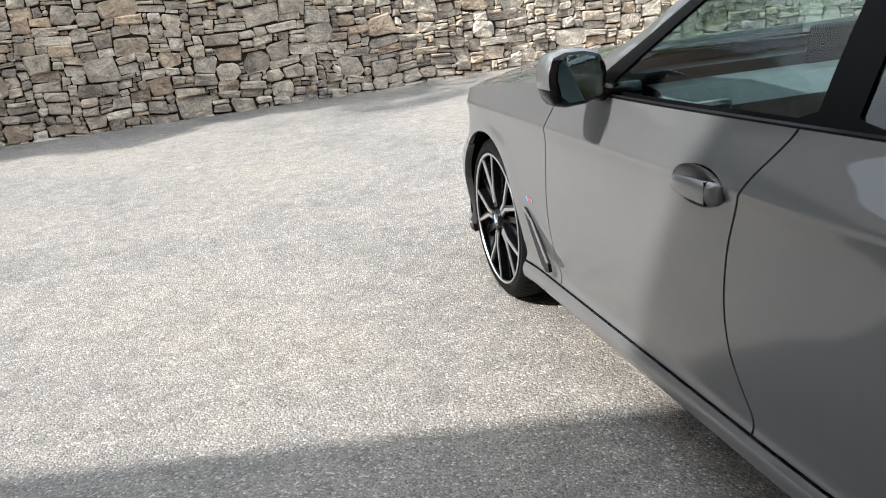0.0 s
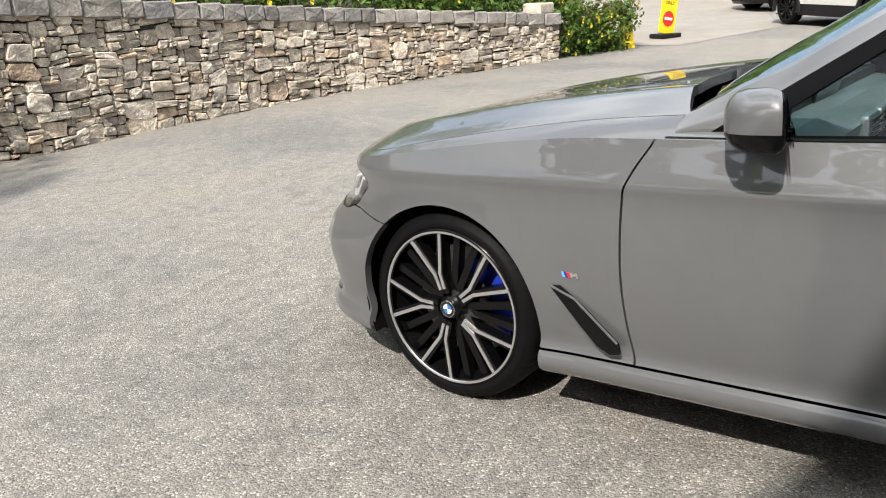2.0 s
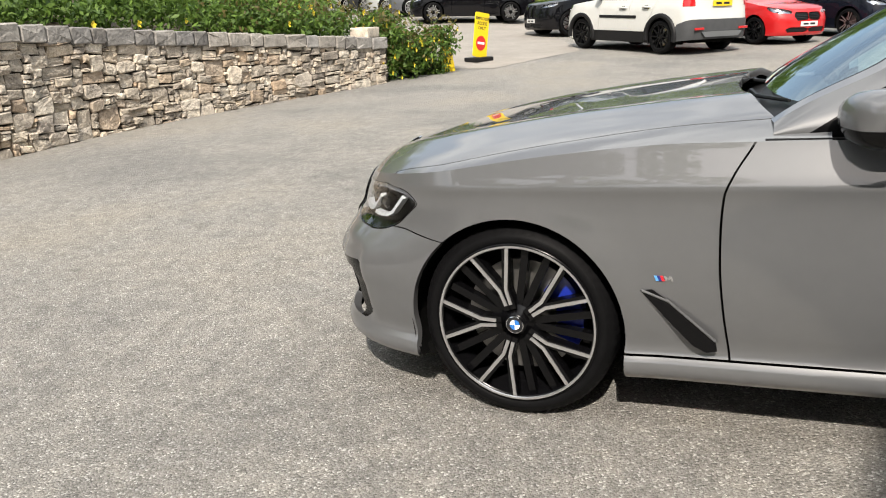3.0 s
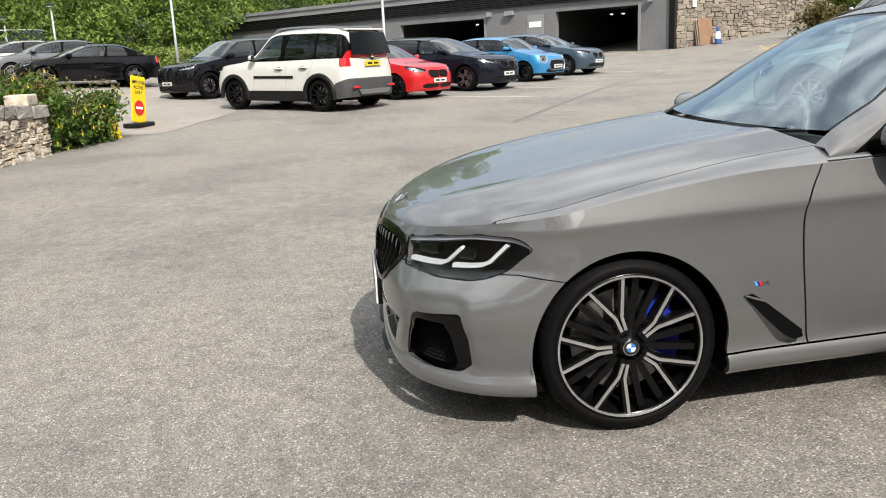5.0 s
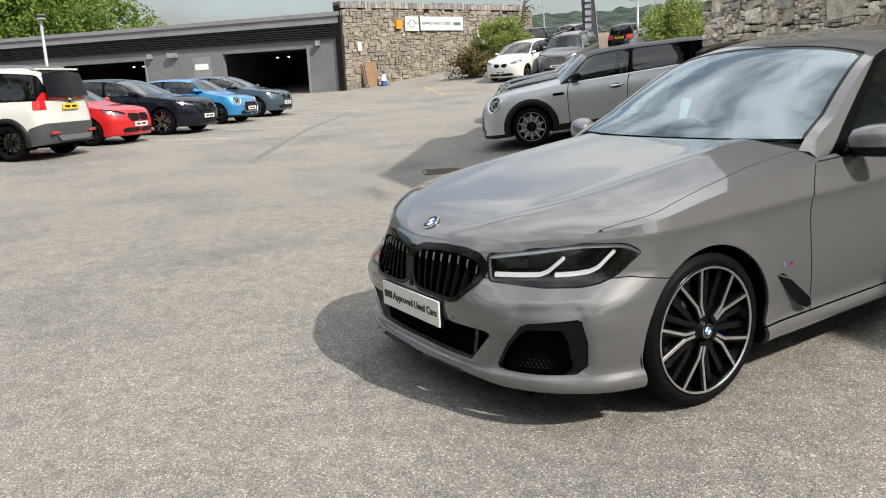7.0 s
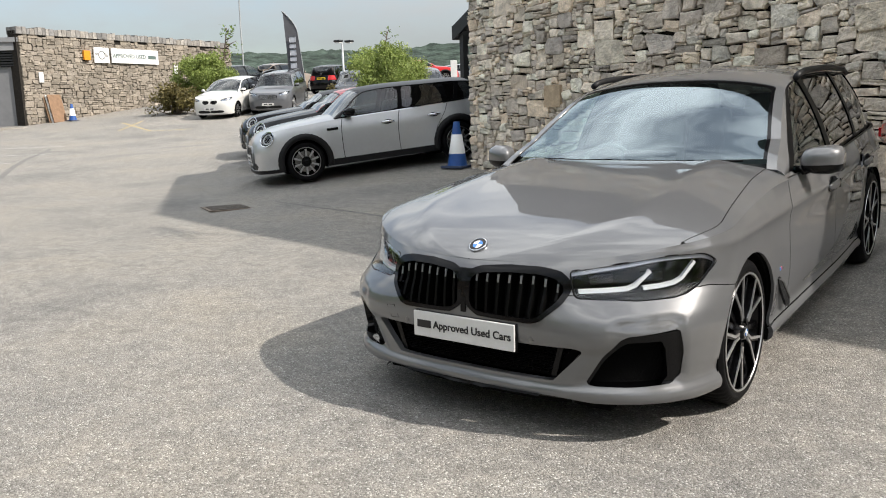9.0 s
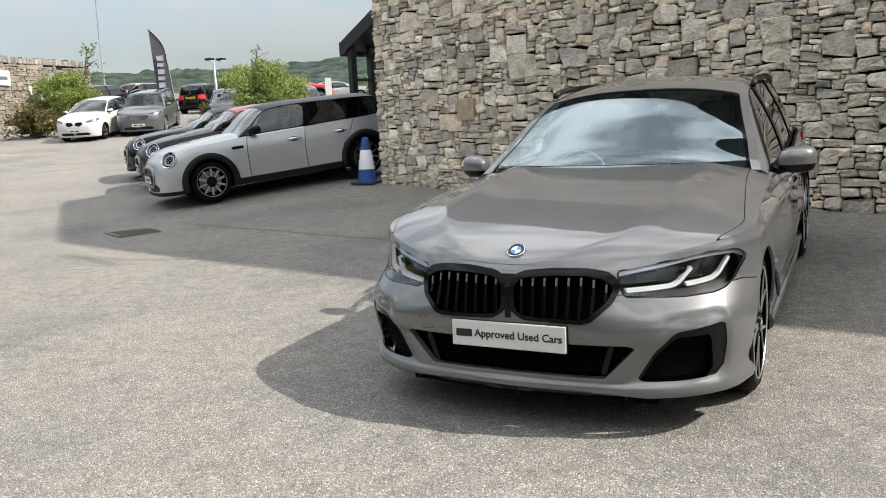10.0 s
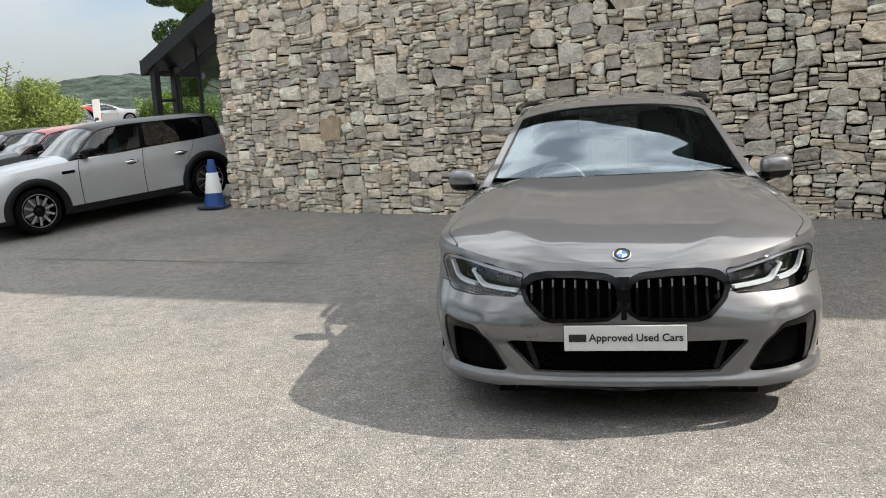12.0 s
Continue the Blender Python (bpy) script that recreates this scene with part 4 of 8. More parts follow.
def mirror_kit(parent, side, x, y, z, body, size=1.0, glossy=GLOSS_BLACK):
    """A door mirror on a short arm, reaching out from y on the given side."""
    root = new("door_mirror")
    root.parent = parent
    s = side
    prof = [(0.03, 0.04), (0.05, 0.066), (0.1, 0.079), (0.165, 0.081), (0.205, 0.07), (0.222, 0.04)]
    rings_v, f = [], []
    seg = 20
    for i, (o, h) in enumerate(prof):
        for j in range(seg):
            t = 2 * math.pi * j / seg
            c, si = math.cos(t), math.sin(t)
            ex = abs(c) ** 0.7 * (1 if c > 0 else -1)
            ez = abs(si) ** 0.75 * (1 if si > 0 else -1)
            depth = 0.1 if c > 0 else 0.045
            rings_v.append((x + ex * depth * (h / 0.078) ** 0.7 * size - o * 0.34, (y + o * size) * s, z + ez * h * 0.95 * size + 0.02 * o))
    for i in range(len(prof) - 1):
        for j in range(seg):
            q = [i * seg + j, i * seg + (j + 1) % seg, (i + 1) * seg + (j + 1) % seg, (i + 1) * seg + j]
            f.append(q[::-1] if s > 0 else q)
    f.append(list(range(seg)) if s > 0 else list(range(seg))[::-1])
    last = [(len(prof) - 1) * seg + j for j in range(seg)]
    f.append(last[::-1] if s > 0 else last)
    sk = Skin(rings_v, f)
    low, up = sk.cut(lambda a, b, c: c - (z - 0.018 * size))
    up, back = up.cut(lambda a, b, c: (x + 0.006 * size - (np.abs(b) - y) * 0.34) - 0.034 * size - a)
    up.put("mirror_cover", body, root, lip=0.006)
    low.put("mirror_base", glossy, root, "black lower mirror housing")
    back.put("mirror_frame", glossy, root)
    gl = [(0.062, -0.045), (0.09, -0.058), (0.17, -0.056), (0.196, -0.036), (0.204, 0.01), (0.196, 0.046), (0.165, 0.064), (0.1, 0.062), (0.066, 0.048), (0.056, 0.0)]
    v = [(x - 0.052 * size - o * 0.34 * size + h * 0.1, (y + o * size) * s, z + h * size) for o, h in gl]
    part("mirror_glass", (v + [(a + 0.006, b, c) for a, b, c in v], [list(range(len(v)))[::-1 if s > 0 else 1], [i + len(v) for i in range(len(v))]]), MIRROR, root)
    part("mirror_arm", tube([(x - 0.03, (y - 0.07) * s, z - 0.06), (x - 0.01, (y + 0.02) * s, z - 0.055), (x, (y + 0.06) * s, z - 0.04)], [0.03, 0.026, 0.03], 10), glossy, root, smooth=True)
    return root


MIRROR = mat("mirror_glass", (0.85, 0.87, 0.88), rough=0.01, metal=1.0)


def handle(door, hx, yy, hz, sg, k, paint_m):
    """A plain bow handle over a flat black disc that paints the shade of a cup."""
    bm = bmesh.new()
    pts = [(hx + 0.115, yy + 0.004, hz), (hx + 0.085, yy + 0.028, hz + 0.003), (hx, yy + 0.036, hz + 0.004), (hx - 0.085, yy + 0.03, hz + 0.003), (hx - 0.115, yy + 0.004, hz)]
    tube([(a, b * sg, c) for a, b, c in pts], [0.012, 0.016, 0.017, 0.017, 0.013], 10, bm=bm)
    bm.transform(Matrix.Translation((0, 0, hz)) @ Matrix.Diagonal((1, 1, 1.25, 1)) @ Matrix.Translation((0, 0, -hz)))
    part("door_handle", bm, k.get("handle_mat") or paint_m, door, smooth=True)
    # no hollow here: the cup's shade is a black oval on the door
    bm = lathe([(0.001, 0.0), (0.075, 0.0015), (0.09, 0.0005)], 20)
    bm.transform(Matrix.Translation((hx, (yy + 0.0035) * sg, hz)) @ Matrix.Diagonal((1.0, sg, 0.42, 1)))
    part("handle_cup_shade", bm, k.get("cup") or BLACK, door)


def grip(door, hx, yy, hz, sg, k, paint_m):
    """A pull handle, thin at its front and blunt behind, across an oval bowl sunk into the door."""
    bm = lathe([(1.0, 0.0), (0.95, -0.004), (0.84, -0.012), (0.6, -0.02), (0.3, -0.024), (0.001, -0.025)], 40)
    bm.transform(Matrix.Translation((hx, yy * sg, hz - 0.002)) @ Matrix.Diagonal((0.104, sg * 0.8, 0.046, 1)))
    bmesh.ops.recalc_face_normals(bm, faces=bm.faces[:])
    part("handle_bowl", bm, paint_m, door, smooth=True)
    bm = bmesh.new()
    rows = [(0.1, 0.001, 0.006, 0.004), (0.096, 0.004, 0.012, 0.007), (0.08, 0.009, 0.018, 0.01), (0.045, 0.014, 0.0225, 0.011), (0.0, 0.017, 0.0245, 0.011),
            (-0.045, 0.017, 0.0255, 0.012), (-0.068, 0.015, 0.026, 0.013), (-0.074, 0.014, 0.026, 0.013), (-0.092, 0.008, 0.024, 0.012), (-0.1, 0.002, 0.017, 0.008)]
    rings = []
    for dx, out, hh, dd in rows:
        ring = []
        for j in range(14):
            t = 2 * math.pi * j / 14
            c, si = math.cos(t), math.sin(t)
            ring.append(bm.verts.new((hx + dx, (yy + out + dd * abs(c) ** 0.8 * (1 if c > 0 else -1)) * sg, hz - 0.006 - 0.06 * dx * 0.4 + hh * abs(si) ** 0.85 * (1 if si > 0 else -1))))
        rings.append(ring)
    for p, q in zip(rings, rings[1:]):
        for j in range(14):
            bm.faces.new((p[j], p[(j + 1) % 14], q[(j + 1) % 14], q[j]))
    bm.faces.new(rings[0])
    bm.faces.new(rings[-1])
    bmesh.ops.recalc_face_normals(bm, faces=bm.faces[:])
    part("door_handle", bm, paint_m, door, smooth=True)
    part("handle_joint", box(hx - 0.071, (yy + 0.0142) * sg, hz - 0.0045, 0.0016, 0.0262, 0.0515, 0.0), BLACK, door)


def shell(k, root, paint_m, fine):
    """Cuts the skins of a car into its panels and hangs them under root. Returns the shape and what is left to cut at the front."""
    sh = Shape(k, fine)
    rw, ar = k["wheel"], k["arch"]
    body = sh.side
    for ax in (k.get("axle", 0.0), -k["wb"]):
        body = body.cut(lambda x, y, z, a=ax: np.hypot(x - a, np.maximum(z - rw, k.get("leg", -9.0))) - ar)[1]
    liner = body.moved(-0.034).cut(lambda x, y, z: x - 0.3)[0]
    skirt_z = k["skirt"]
    between = lambda x: 10 * np.maximum(0, np.abs(x + k["wb"] / 2) - k["wb"] / 2)
    lower, body = body.cut(lambda x, y, z: z - skirt_z + between(x))
    body = body.cut(lambda x, y, z: z - skirt_z - 0.007 + between(x))[1]
    clad = k.get("clad")
    for s, nm in ((lower, "sill_panel"), (mirrored(lower), "sill_panel")):
        s.put(nm, clad or paint_m, root, lip=0.02)
    s1, s2, s3 = (seam_line(k[n]) for n in ("seam1", "seam2", "seam3"))
    g = 0.0035 if fine else 0.006
    front, rest = body.cut(lambda x, y, z: s1(z) + g - x)
    door1, rest = rest.cut(lambda x, y, z: s2(z) + g - x)
    door1 = door1.cut(lambda x, y, z: s1(z) - g - x)[1]
    if k.get("doors", 4) == 4:
        door2, rear = rest.cut(lambda x, y, z: s3(z) + g - x)
        door2 = door2.cut(lambda x, y, z: s2(z) - g - x)[1]
        rear = rear.cut(lambda x, y, z: s3(z) - g - x)[1]
        doors = [door1, door2]
    else:
        rear = rest.cut(lambda x, y, z: s2(z) - g - x)[1]
        doors = [door1]
    names = ["front_door", "rear_door"]
    for sd in (0, 1):
        for nm, d in zip(names, doors):
            hz, hx = k["handle"][0 if nm == "front_door" else 1]
            yy = float(sh.width(hz))
            if fine:
                d = d.cut(lambda x, y, z: np.hypot((x - hx) / 0.104, (z - hz + 0.002) / 0.046) - 0.975)[1]
            d2 = mirrored(d) if sd else d
            ob = d2.put(nm, paint_m, root, lip=0.012)
            (grip if fine else handle)(ob, hx, yy, hz, -1 if sd else 1, k, paint_m)
    rear.put("rear_quarter", paint_m, root, lip=0.015)
    mirrored(rear).put("rear_quarter", paint_m, root, lip=0.015)
    if sh.rear_deck:
        both(sh.rear_deck).put("boot_lid", paint_m, root, lip=0.01)
    # cabin
    gl, wd = k.get("glass", GLASS), k["win"]
    rail, belt = wd["rail"], wd["belt"]
    side = sh.cab_side
    # side windows: between slanting lines in x, z
    openings = []
    for (xa, za, xb, zb), (xc, zc, xd, zd) in wd["panes"]:
        def inside(x, y, z, a=(xa, za, xb, zb), c=(xc, zc, xd, zd)):
            la = a[0] + (a[2] - a[0]) * (z - a[1]) / (a[3] - a[1])
            lb = c[0] + (c[2] - c[0]) * (z - c[1]) / (c[3] - c[1])
            zt = sh.cabin(x) - rail
            zl = sh.waist(x) + belt
            return np.maximum(np.maximum(x - la, lb - x), np.maximum(zl - z, z - zt))
        openings.append(inside)
    rest = side
    for i, fn in enumerate(openings):
        pane, rest = rest.cut(fn)
        tint = k.get("rear_glass", gl) if i else gl
        for p in (pane, mirrored(pane)):
            ob = p.moved(-0.006).put("side_window", tint, root)
            if ob:
                ob.visible_shadow = False
    trim, pillar = rest.cut(lambda x, y, z: np.maximum(z - (sh.cabin(x) - rail + 0.012), np.maximum(x - k["pillar_x"] + (z - 1.0) * k["rake"], -x + wd.get("black_to", -9))))
    for p in (trim, mirrored(trim)):
        p.put("window_surround", TRIM_BLACK, root, lip=0.008)
    ahead, behind = pillar.cut(lambda x, y, z: k["mid"] - x)
    for p in (ahead, mirrored(ahead)):
        p.put("front_pillar", k.get("pillar_paint") or k.get("roof_paint", paint_m), root, lip=0.008)
    for p in (behind, mirrored(behind)):
        p.put("rear_pillar", k.get("pillar_paint") or k.get("roof_paint", paint_m), root, lip=0.008)
    top = both(sh.cab_top)
    ws = k["screen"]

    def yl(x):
        zb, zr = sh.waist(x) - 0.005, np.maximum(sh.cabin(x), sh.waist(x))
        dr = np.minimum(k.get("rail", 0.085), (zr - zb) * 0.3)
        return sh.half(x) - k.get("ledge", 0.025) - k.get("tumble", 0.42) * (zr - dr - zb) - 0.01
    e, edge = k.get("bow", 0.17), k.get("screen_edge", 0.025)

    def unbow(x, y):
        w = np.maximum(yl(x - e * 0.5), 0.2)
        return x - e * (1 - np.clip(y / w, -1, 1) ** 2) * (0.35 + 0.65 * np.clip((1.45 - sh.cabin(x - e * 0.5)) / 0.45, 0, 1))
    screen, top = top.cut(lambda x, y, z: np.maximum(np.abs(y) - yl(unbow(x, y)) + edge, ws - unbow(x, y)))
    if k.get("scuttle"):
        base_, screen = screen.cut(lambda x, y, z: z - k["scuttle"])
        base_.moved(-0.035).put("scuttle_panel", BLACK, root)
    dark, clear = screen.moved(-0.004).cut(lambda x, y, z: np.maximum(np.abs(y) - yl(unbow(x, y)) + edge + 0.02, ws + 0.035 - unbow(x, y)))
    ob = dark.put("windscreen", k.get("screen_glass", gl), root)
    ob.visible_shadow = False
    clear.put("windscreen_edge", GLOSS_BLACK, root)
    bg_, rf = top.cut(lambda x, y, z: np.maximum(np.maximum(np.abs(y) - yl(x) + 0.05, x - k["backlight"][0]), k["backlight"][1] - z))
    ob = bg_.put("rear_window", k.get("rear_glass", gl), root)
    if ob:
        ob.visible_shadow = False
    rf.put("roof", k.get("roof_paint", paint_m), root, lip=0.008)
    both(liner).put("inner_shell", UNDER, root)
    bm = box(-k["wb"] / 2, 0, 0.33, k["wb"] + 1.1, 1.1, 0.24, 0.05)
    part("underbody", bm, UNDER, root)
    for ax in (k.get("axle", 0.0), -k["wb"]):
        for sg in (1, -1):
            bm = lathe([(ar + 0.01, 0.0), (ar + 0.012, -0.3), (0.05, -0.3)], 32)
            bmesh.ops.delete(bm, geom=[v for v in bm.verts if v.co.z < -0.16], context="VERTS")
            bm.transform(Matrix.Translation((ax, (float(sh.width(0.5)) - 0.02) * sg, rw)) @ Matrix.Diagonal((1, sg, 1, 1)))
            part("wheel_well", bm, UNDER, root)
    return sh, front


def seats(k, root, xs=(-1.65,), dash=True, rhd=True):
    """Front seats, dashboard and steering wheel behind the glass."""
    for x in xs:
        for sg in (1, -1):
            s = new("seat")
            s.parent = root
            part("seat_cushion", box(x + 0.05, 0.38 * sg, 0.5, 0.5, 0.48, 0.2, 0.05), LEATHER, s, smooth=True)
            bm = box(0, 0, 0.31, 0.14, 0.48, 0.62, 0.055)
            bm.transform(Matrix.Translation((x - 0.22, 0.38 * sg, 0.56)) @ Matrix.Rotation(radians(-17), 4, "Y"))
            part("seat_back", bm, LEATHER, s, smooth=True)
            bm = box(0, 0, 0.0, 0.1, 0.25, 0.18, 0.04)
            bm.transform(Matrix.Translation((x - 0.43, 0.38 * sg, 1.22)) @ Matrix.Rotation(radians(-12), 4, "Y"))
            part("headrest", bm, LEATHER, s, smooth=True)
    part("cabin_floor", box(-1.9, 0, 0.36, 2.6, 1.5, 0.06), UNDER, root)
    if dash:
        d = new("dashboard")
        d.parent = root
        sec = [(-0.72, 0.94), (-0.9, 0.95), (-1.05, 0.925), (-1.12, 0.87), (-1.1, 0.78), (-1.0, 0.62), (-0.95, 0.5), (-0.72, 0.5)]
        part("dash_body", prism(sec, 1.5, "y", -0.75), LEATHER, d)
        sy = -0.37 if rhd else 0.37
        bm = bmesh.new()
        pts = [(0.0, 0.185 * math.cos(t), 0.185 * math.sin(t)) for t in np.linspace(0, 2 * math.pi, 29)[:-1]]
        tube(pts, 0.016, 8, True, bm)
        bm.transform(Matrix.Translation((-1.3, sy, 0.87)) @ Matrix.Rotation(radians(-22), 4, "Y"))
        wh = part("steering_wheel", bm, LEATHER, d, smooth=True)
        bm = box(0, 0, 0, 0.05, 0.2, 0.1, 0.02)
        box(0, 0, -0.02, 0.02, 0.35, 0.04, 0.01, bm)
        bm.transform(Matrix.Translation((-1.29, sy, 0.865)) @ Matrix.Rotation(radians(-22), 4, "Y"))
        part("wheel_boss", bm, LEATHER, wh)
        bm = box(0, 0, 0, 0.02, 0.32, 0.16, 0.008)
        bm.transform(Matrix.Translation((-0.985, 0.065, 0.97)) @ Matrix.Rotation(radians(-15), 4, "Y"))
        part("centre_screen", bm, GLOSS_BLACK, d)
        for yy in (-0.66, -0.1, 0.1, 0.66):
            v = new("air_vent")
            v.parent = d
            part("vent_frame", box(-1.125, yy, 0.85, 0.03, 0.17, 0.085, 0.012), SATIN, v)
            for i in range(4):
                part("vent_slat", box(-1.143, yy, 0.823 + 0.018 * i, 0.012, 0.14, 0.007), BLACK, v)


SATIN = mat("satin_trim", (0.25, 0.26, 0.27), rough=0.35, metal=0.7)
GREY = paint("grey_metallic_paint", (0.112, 0.114, 0.119), metal=0.22, rough=0.4)
GREY.node_tree.nodes["Principled BSDF"].inputs["Coat IOR"].default_value = 1.75

HERO = dict(
    wb=2.985, wheel=0.338, arch=0.366, axle=-0.018, leg=-0.06, skirt=0.262, cowl=-0.95, mid=-2.3, flare=0.008, taper=0.035,
    nose=[(0.14, 0.78), (0.2, 0.835), (0.228, 0.858), (0.256, 0.86), (0.264, 0.858), (0.286, 0.841), (0.42, 0.842), (0.455, 0.856), (0.5, 0.861), (0.55, 0.857), (0.6, 0.851), (0.66, 0.845), (0.71, 0.832), (0.75, 0.81), (0.78, 0.785), (0.82, 0.75)],
    tail=[(0.15, -3.9), (0.3, -4.03), (0.5, -4.07), (0.8, -4.05), (1.05, -4.0)],
    square=[(0.14, 2.7), (0.3, 3.0), (0.5, 3.0), (0.55, 2.8), (0.615, 2.25), (0.66, 1.93), (0.7, 1.88), (0.85, 1.85)],
    width=[(0.14, 0.87), (0.18, 0.915), (0.205, 0.945), (0.235, 0.95), (0.25, 0.946), (0.262, 0.938), (0.29, 0.928), (0.36, 0.94), (0.46, 0.953), (0.56, 0.956), (0.66, 0.952), (0.73, 0.949), (0.785, 0.953), (0.802, 0.957), (0.815, 0.953), (0.87, 0.933), (0.92, 0.915), (1.05, 0.88)],
    waist=[(-4.1, 1.0), (-3.5, 0.975), (-2.0, 0.945), (-1.0, 0.93), (-0.6, 0.93), (-0.2, 0.905), (0.2, 0.858), (0.45, 0.826), (0.57, 0.806), (0.67, 0.786), (0.75, 0.776), (0.85, 0.773)],
    sill=[(-4.1, 0.3), (-3.3, 0.22), (-2.6, 0.178), (-0.4, 0.178), (0.0, 0.19), (0.4, 0.196), (0.6, 0.212), (0.9, 0.226)],
    deck=[(-1.2, 1.05), (-0.7, 1.03), (-0.4, 1.008), (0.0, 0.968), (0.3, 0.925), (0.5, 0.89), (0.62, 0.858), (0.715, 0.82), (0.76, 0.797), (0.791, 0.776)],
    crown=4.2, ridge=0.012,
    cabin=[(-4.03, 1.0), (-3.93, 1.17), (-3.8, 1.36), (-3.62, 1.435), (-3.2, 1.47), (-2.6, 1.496), (-2.1, 1.496), (-1.8, 1.474), (-1.55, 1.425), (-1.3, 1.31), (-1.05, 1.165), (-0.84, 1.03), (-0.8, 0.995)],
    tumble=0.44, rail=0.075, ledge=0.035, bow=0.08, screen=-1.57, screen_edge=0.05,
    backlight=(-3.7, 1.06), pillar_x=-0.98, rake=1.62,
    seam1=[(-0.70, 0.2), (-0.695, 0.264), (-0.676, 0.42), (-0.665, 0.59), (-0.675, 0.78), (-0.70, 0.84), (-0.76, 0.94), (-0.78, 1.0)],
    seam2=[(-1.765, 0.2), (-1.755, 0.3), (-1.70, 0.45), (-1.685, 0.585), (-1.70, 0.72), (-1.745, 0.82), (-1.845, 0.94), (-1.875, 1.0)],
    seam3=[(-2.45, 0.2), (-2.5, 0.4), (-2.56, 0.6), (-2.66, 0.8), (-2.85, 0.98), (-2.9, 1.05)],
    handle=[(0.794, -1.58), (0.812, -2.6)],
    win=dict(rail=0.085, belt=0.01, black_to=-3.95, panes=[
        ((-1.0, 0.95, -1.70, 1.42), (-1.84, 0.95, -1.89, 1.42)), ((-1.94, 0.95, -1.99, 1.42), (-2.8, 0.95, -2.86, 1.42)), ((-2.87, 0.95, -2.93, 1.42), (-3.75, 0.95, -3.4, 1.42))]),
    rear_glass=GLASS_DARK, scuttle=1.025, screen_glass=SCREEN_GLASS,
)


def front_cut(front, poly, key, r):
    """Splits the front skin by a rounded polygon in (key, z). Returns the inside and the rest."""
    q = shrunk(poly, r)

    def phi(x, y, z):
        c = y if key == "y" else (y - x) * 0.7071
        return np.where(x > 0.12, sd_poly(q, c, z, r), 1.0)
    return front.cut(phi)


def border_tube(poly, r, key, shp, rad, off=0.0, steps=4):
    """A bar along a polygon of (key, z) laid on the front of the body."""
    pts = [shp(c, z, off) for c, z in rounded(poly, r, steps)]
    return tube(pts, rad, 8, True)


KIDNEY = [(0.008, 0.6), (0.008, 0.7), (0.026, 0.738), (0.075, 0.755), (0.2, 0.764), (0.34, 0.76), (0.415, 0.746), (0.458, 0.715), (0.468, 0.672), (0.445, 0.622), (0.366, 0.551), (0.325, 0.541), (0.08, 0.547), (0.032, 0.56)]
KIDNEY_HOLE = [(0.03, 0.605), (0.03, 0.69), (0.048, 0.72), (0.09, 0.732), (0.2, 0.739), (0.33, 0.735), (0.395, 0.722), (0.432, 0.698), (0.442, 0.672), (0.424, 0.632), (0.354, 0.569), (0.32, 0.56), (0.09, 0.565), (0.05, 0.575)]
LAMP = [(-0.186, 0.641), (-0.193, 0.70), (-0.19, 0.745), (0.01, 0.769), (0.215, 0.79), (0.345, 0.785), (0.385, 0.774), (0.428, 0.742), (0.33, 0.661), (0.265, 0.637), (0.196, 0.628), (0.05, 0.628)]
LAMP_TOP = curve([(-0.2, 0.743), (0.01, 0.769), (0.215, 0.789), (0.345, 0.785), (0.43, 0.75)])
INTAKE = [(-0.06, 0.3), (-0.06, 0.452), (0.50, 0.452), (0.548, 0.444), (0.41, 0.3)]
FOG = [(-0.172, 0.298), (-0.15, 0.29), (0.0, 0.287), (0.165, 0.289), (0.208, 0.318), (0.215, 0.42), (0.197, 0.512), (0.18, 0.52), (-0.02, 0.505), (-0.05, 0.49), (-0.115, 0.405)]
FOG_MESH = [(-0.16, 0.292), (-0.14, 0.286), (0.0, 0.282), (0.115, 0.286), (0.15, 0.318), (0.135, 0.44), (0.115, 0.478), (-0.02, 0.478), (-0.045, 0.464), (-0.105, 0.392)]
FACET = [(-0.222, 0.282), (-0.135, 0.43), (-0.075, 0.565), (-0.04, 0.578), (0.17, 0.586), (0.218, 0.565), (0.236, 0.31), (0.2, 0.282)]


def ribbon(path, half, depth, shp, sg):
    """A flat band along (c, z) points laid on the front of the body, so deep."""
    bm = bmesh.new()
    rows = []
    for i, (c, z) in enumerate(path):
        p, q = path[max(i - 1, 0)], path[min(i + 1, len(path) - 1)]
        d = Vector((q[0] - p[0], q[1] - p[1])).normalized()
        n = Vector((-d.y, d.x)) * half
        row = []
        for e, o in ((1, 0.0), (-1, 0.0), (-1, -depth), (1, -depth)):
            a = shp(c + n.x * e, z + n.y * e, -0.014 + o)
            row.append(bm.verts.new((a[0], a[1] * sg, a[2])))
        rows.append(row)
    for a, b in zip(rows, rows[1:]):
        for j in range(4):
            bm.faces.new((a[j], a[(j + 1) % 4], b[(j + 1) % 4], b[j]))
    bm.faces.new(rows[0])
    bm.faces.new(rows[-1])
    bmesh.ops.recalc_face_normals(bm, faces=bm.faces[:])
    return bm


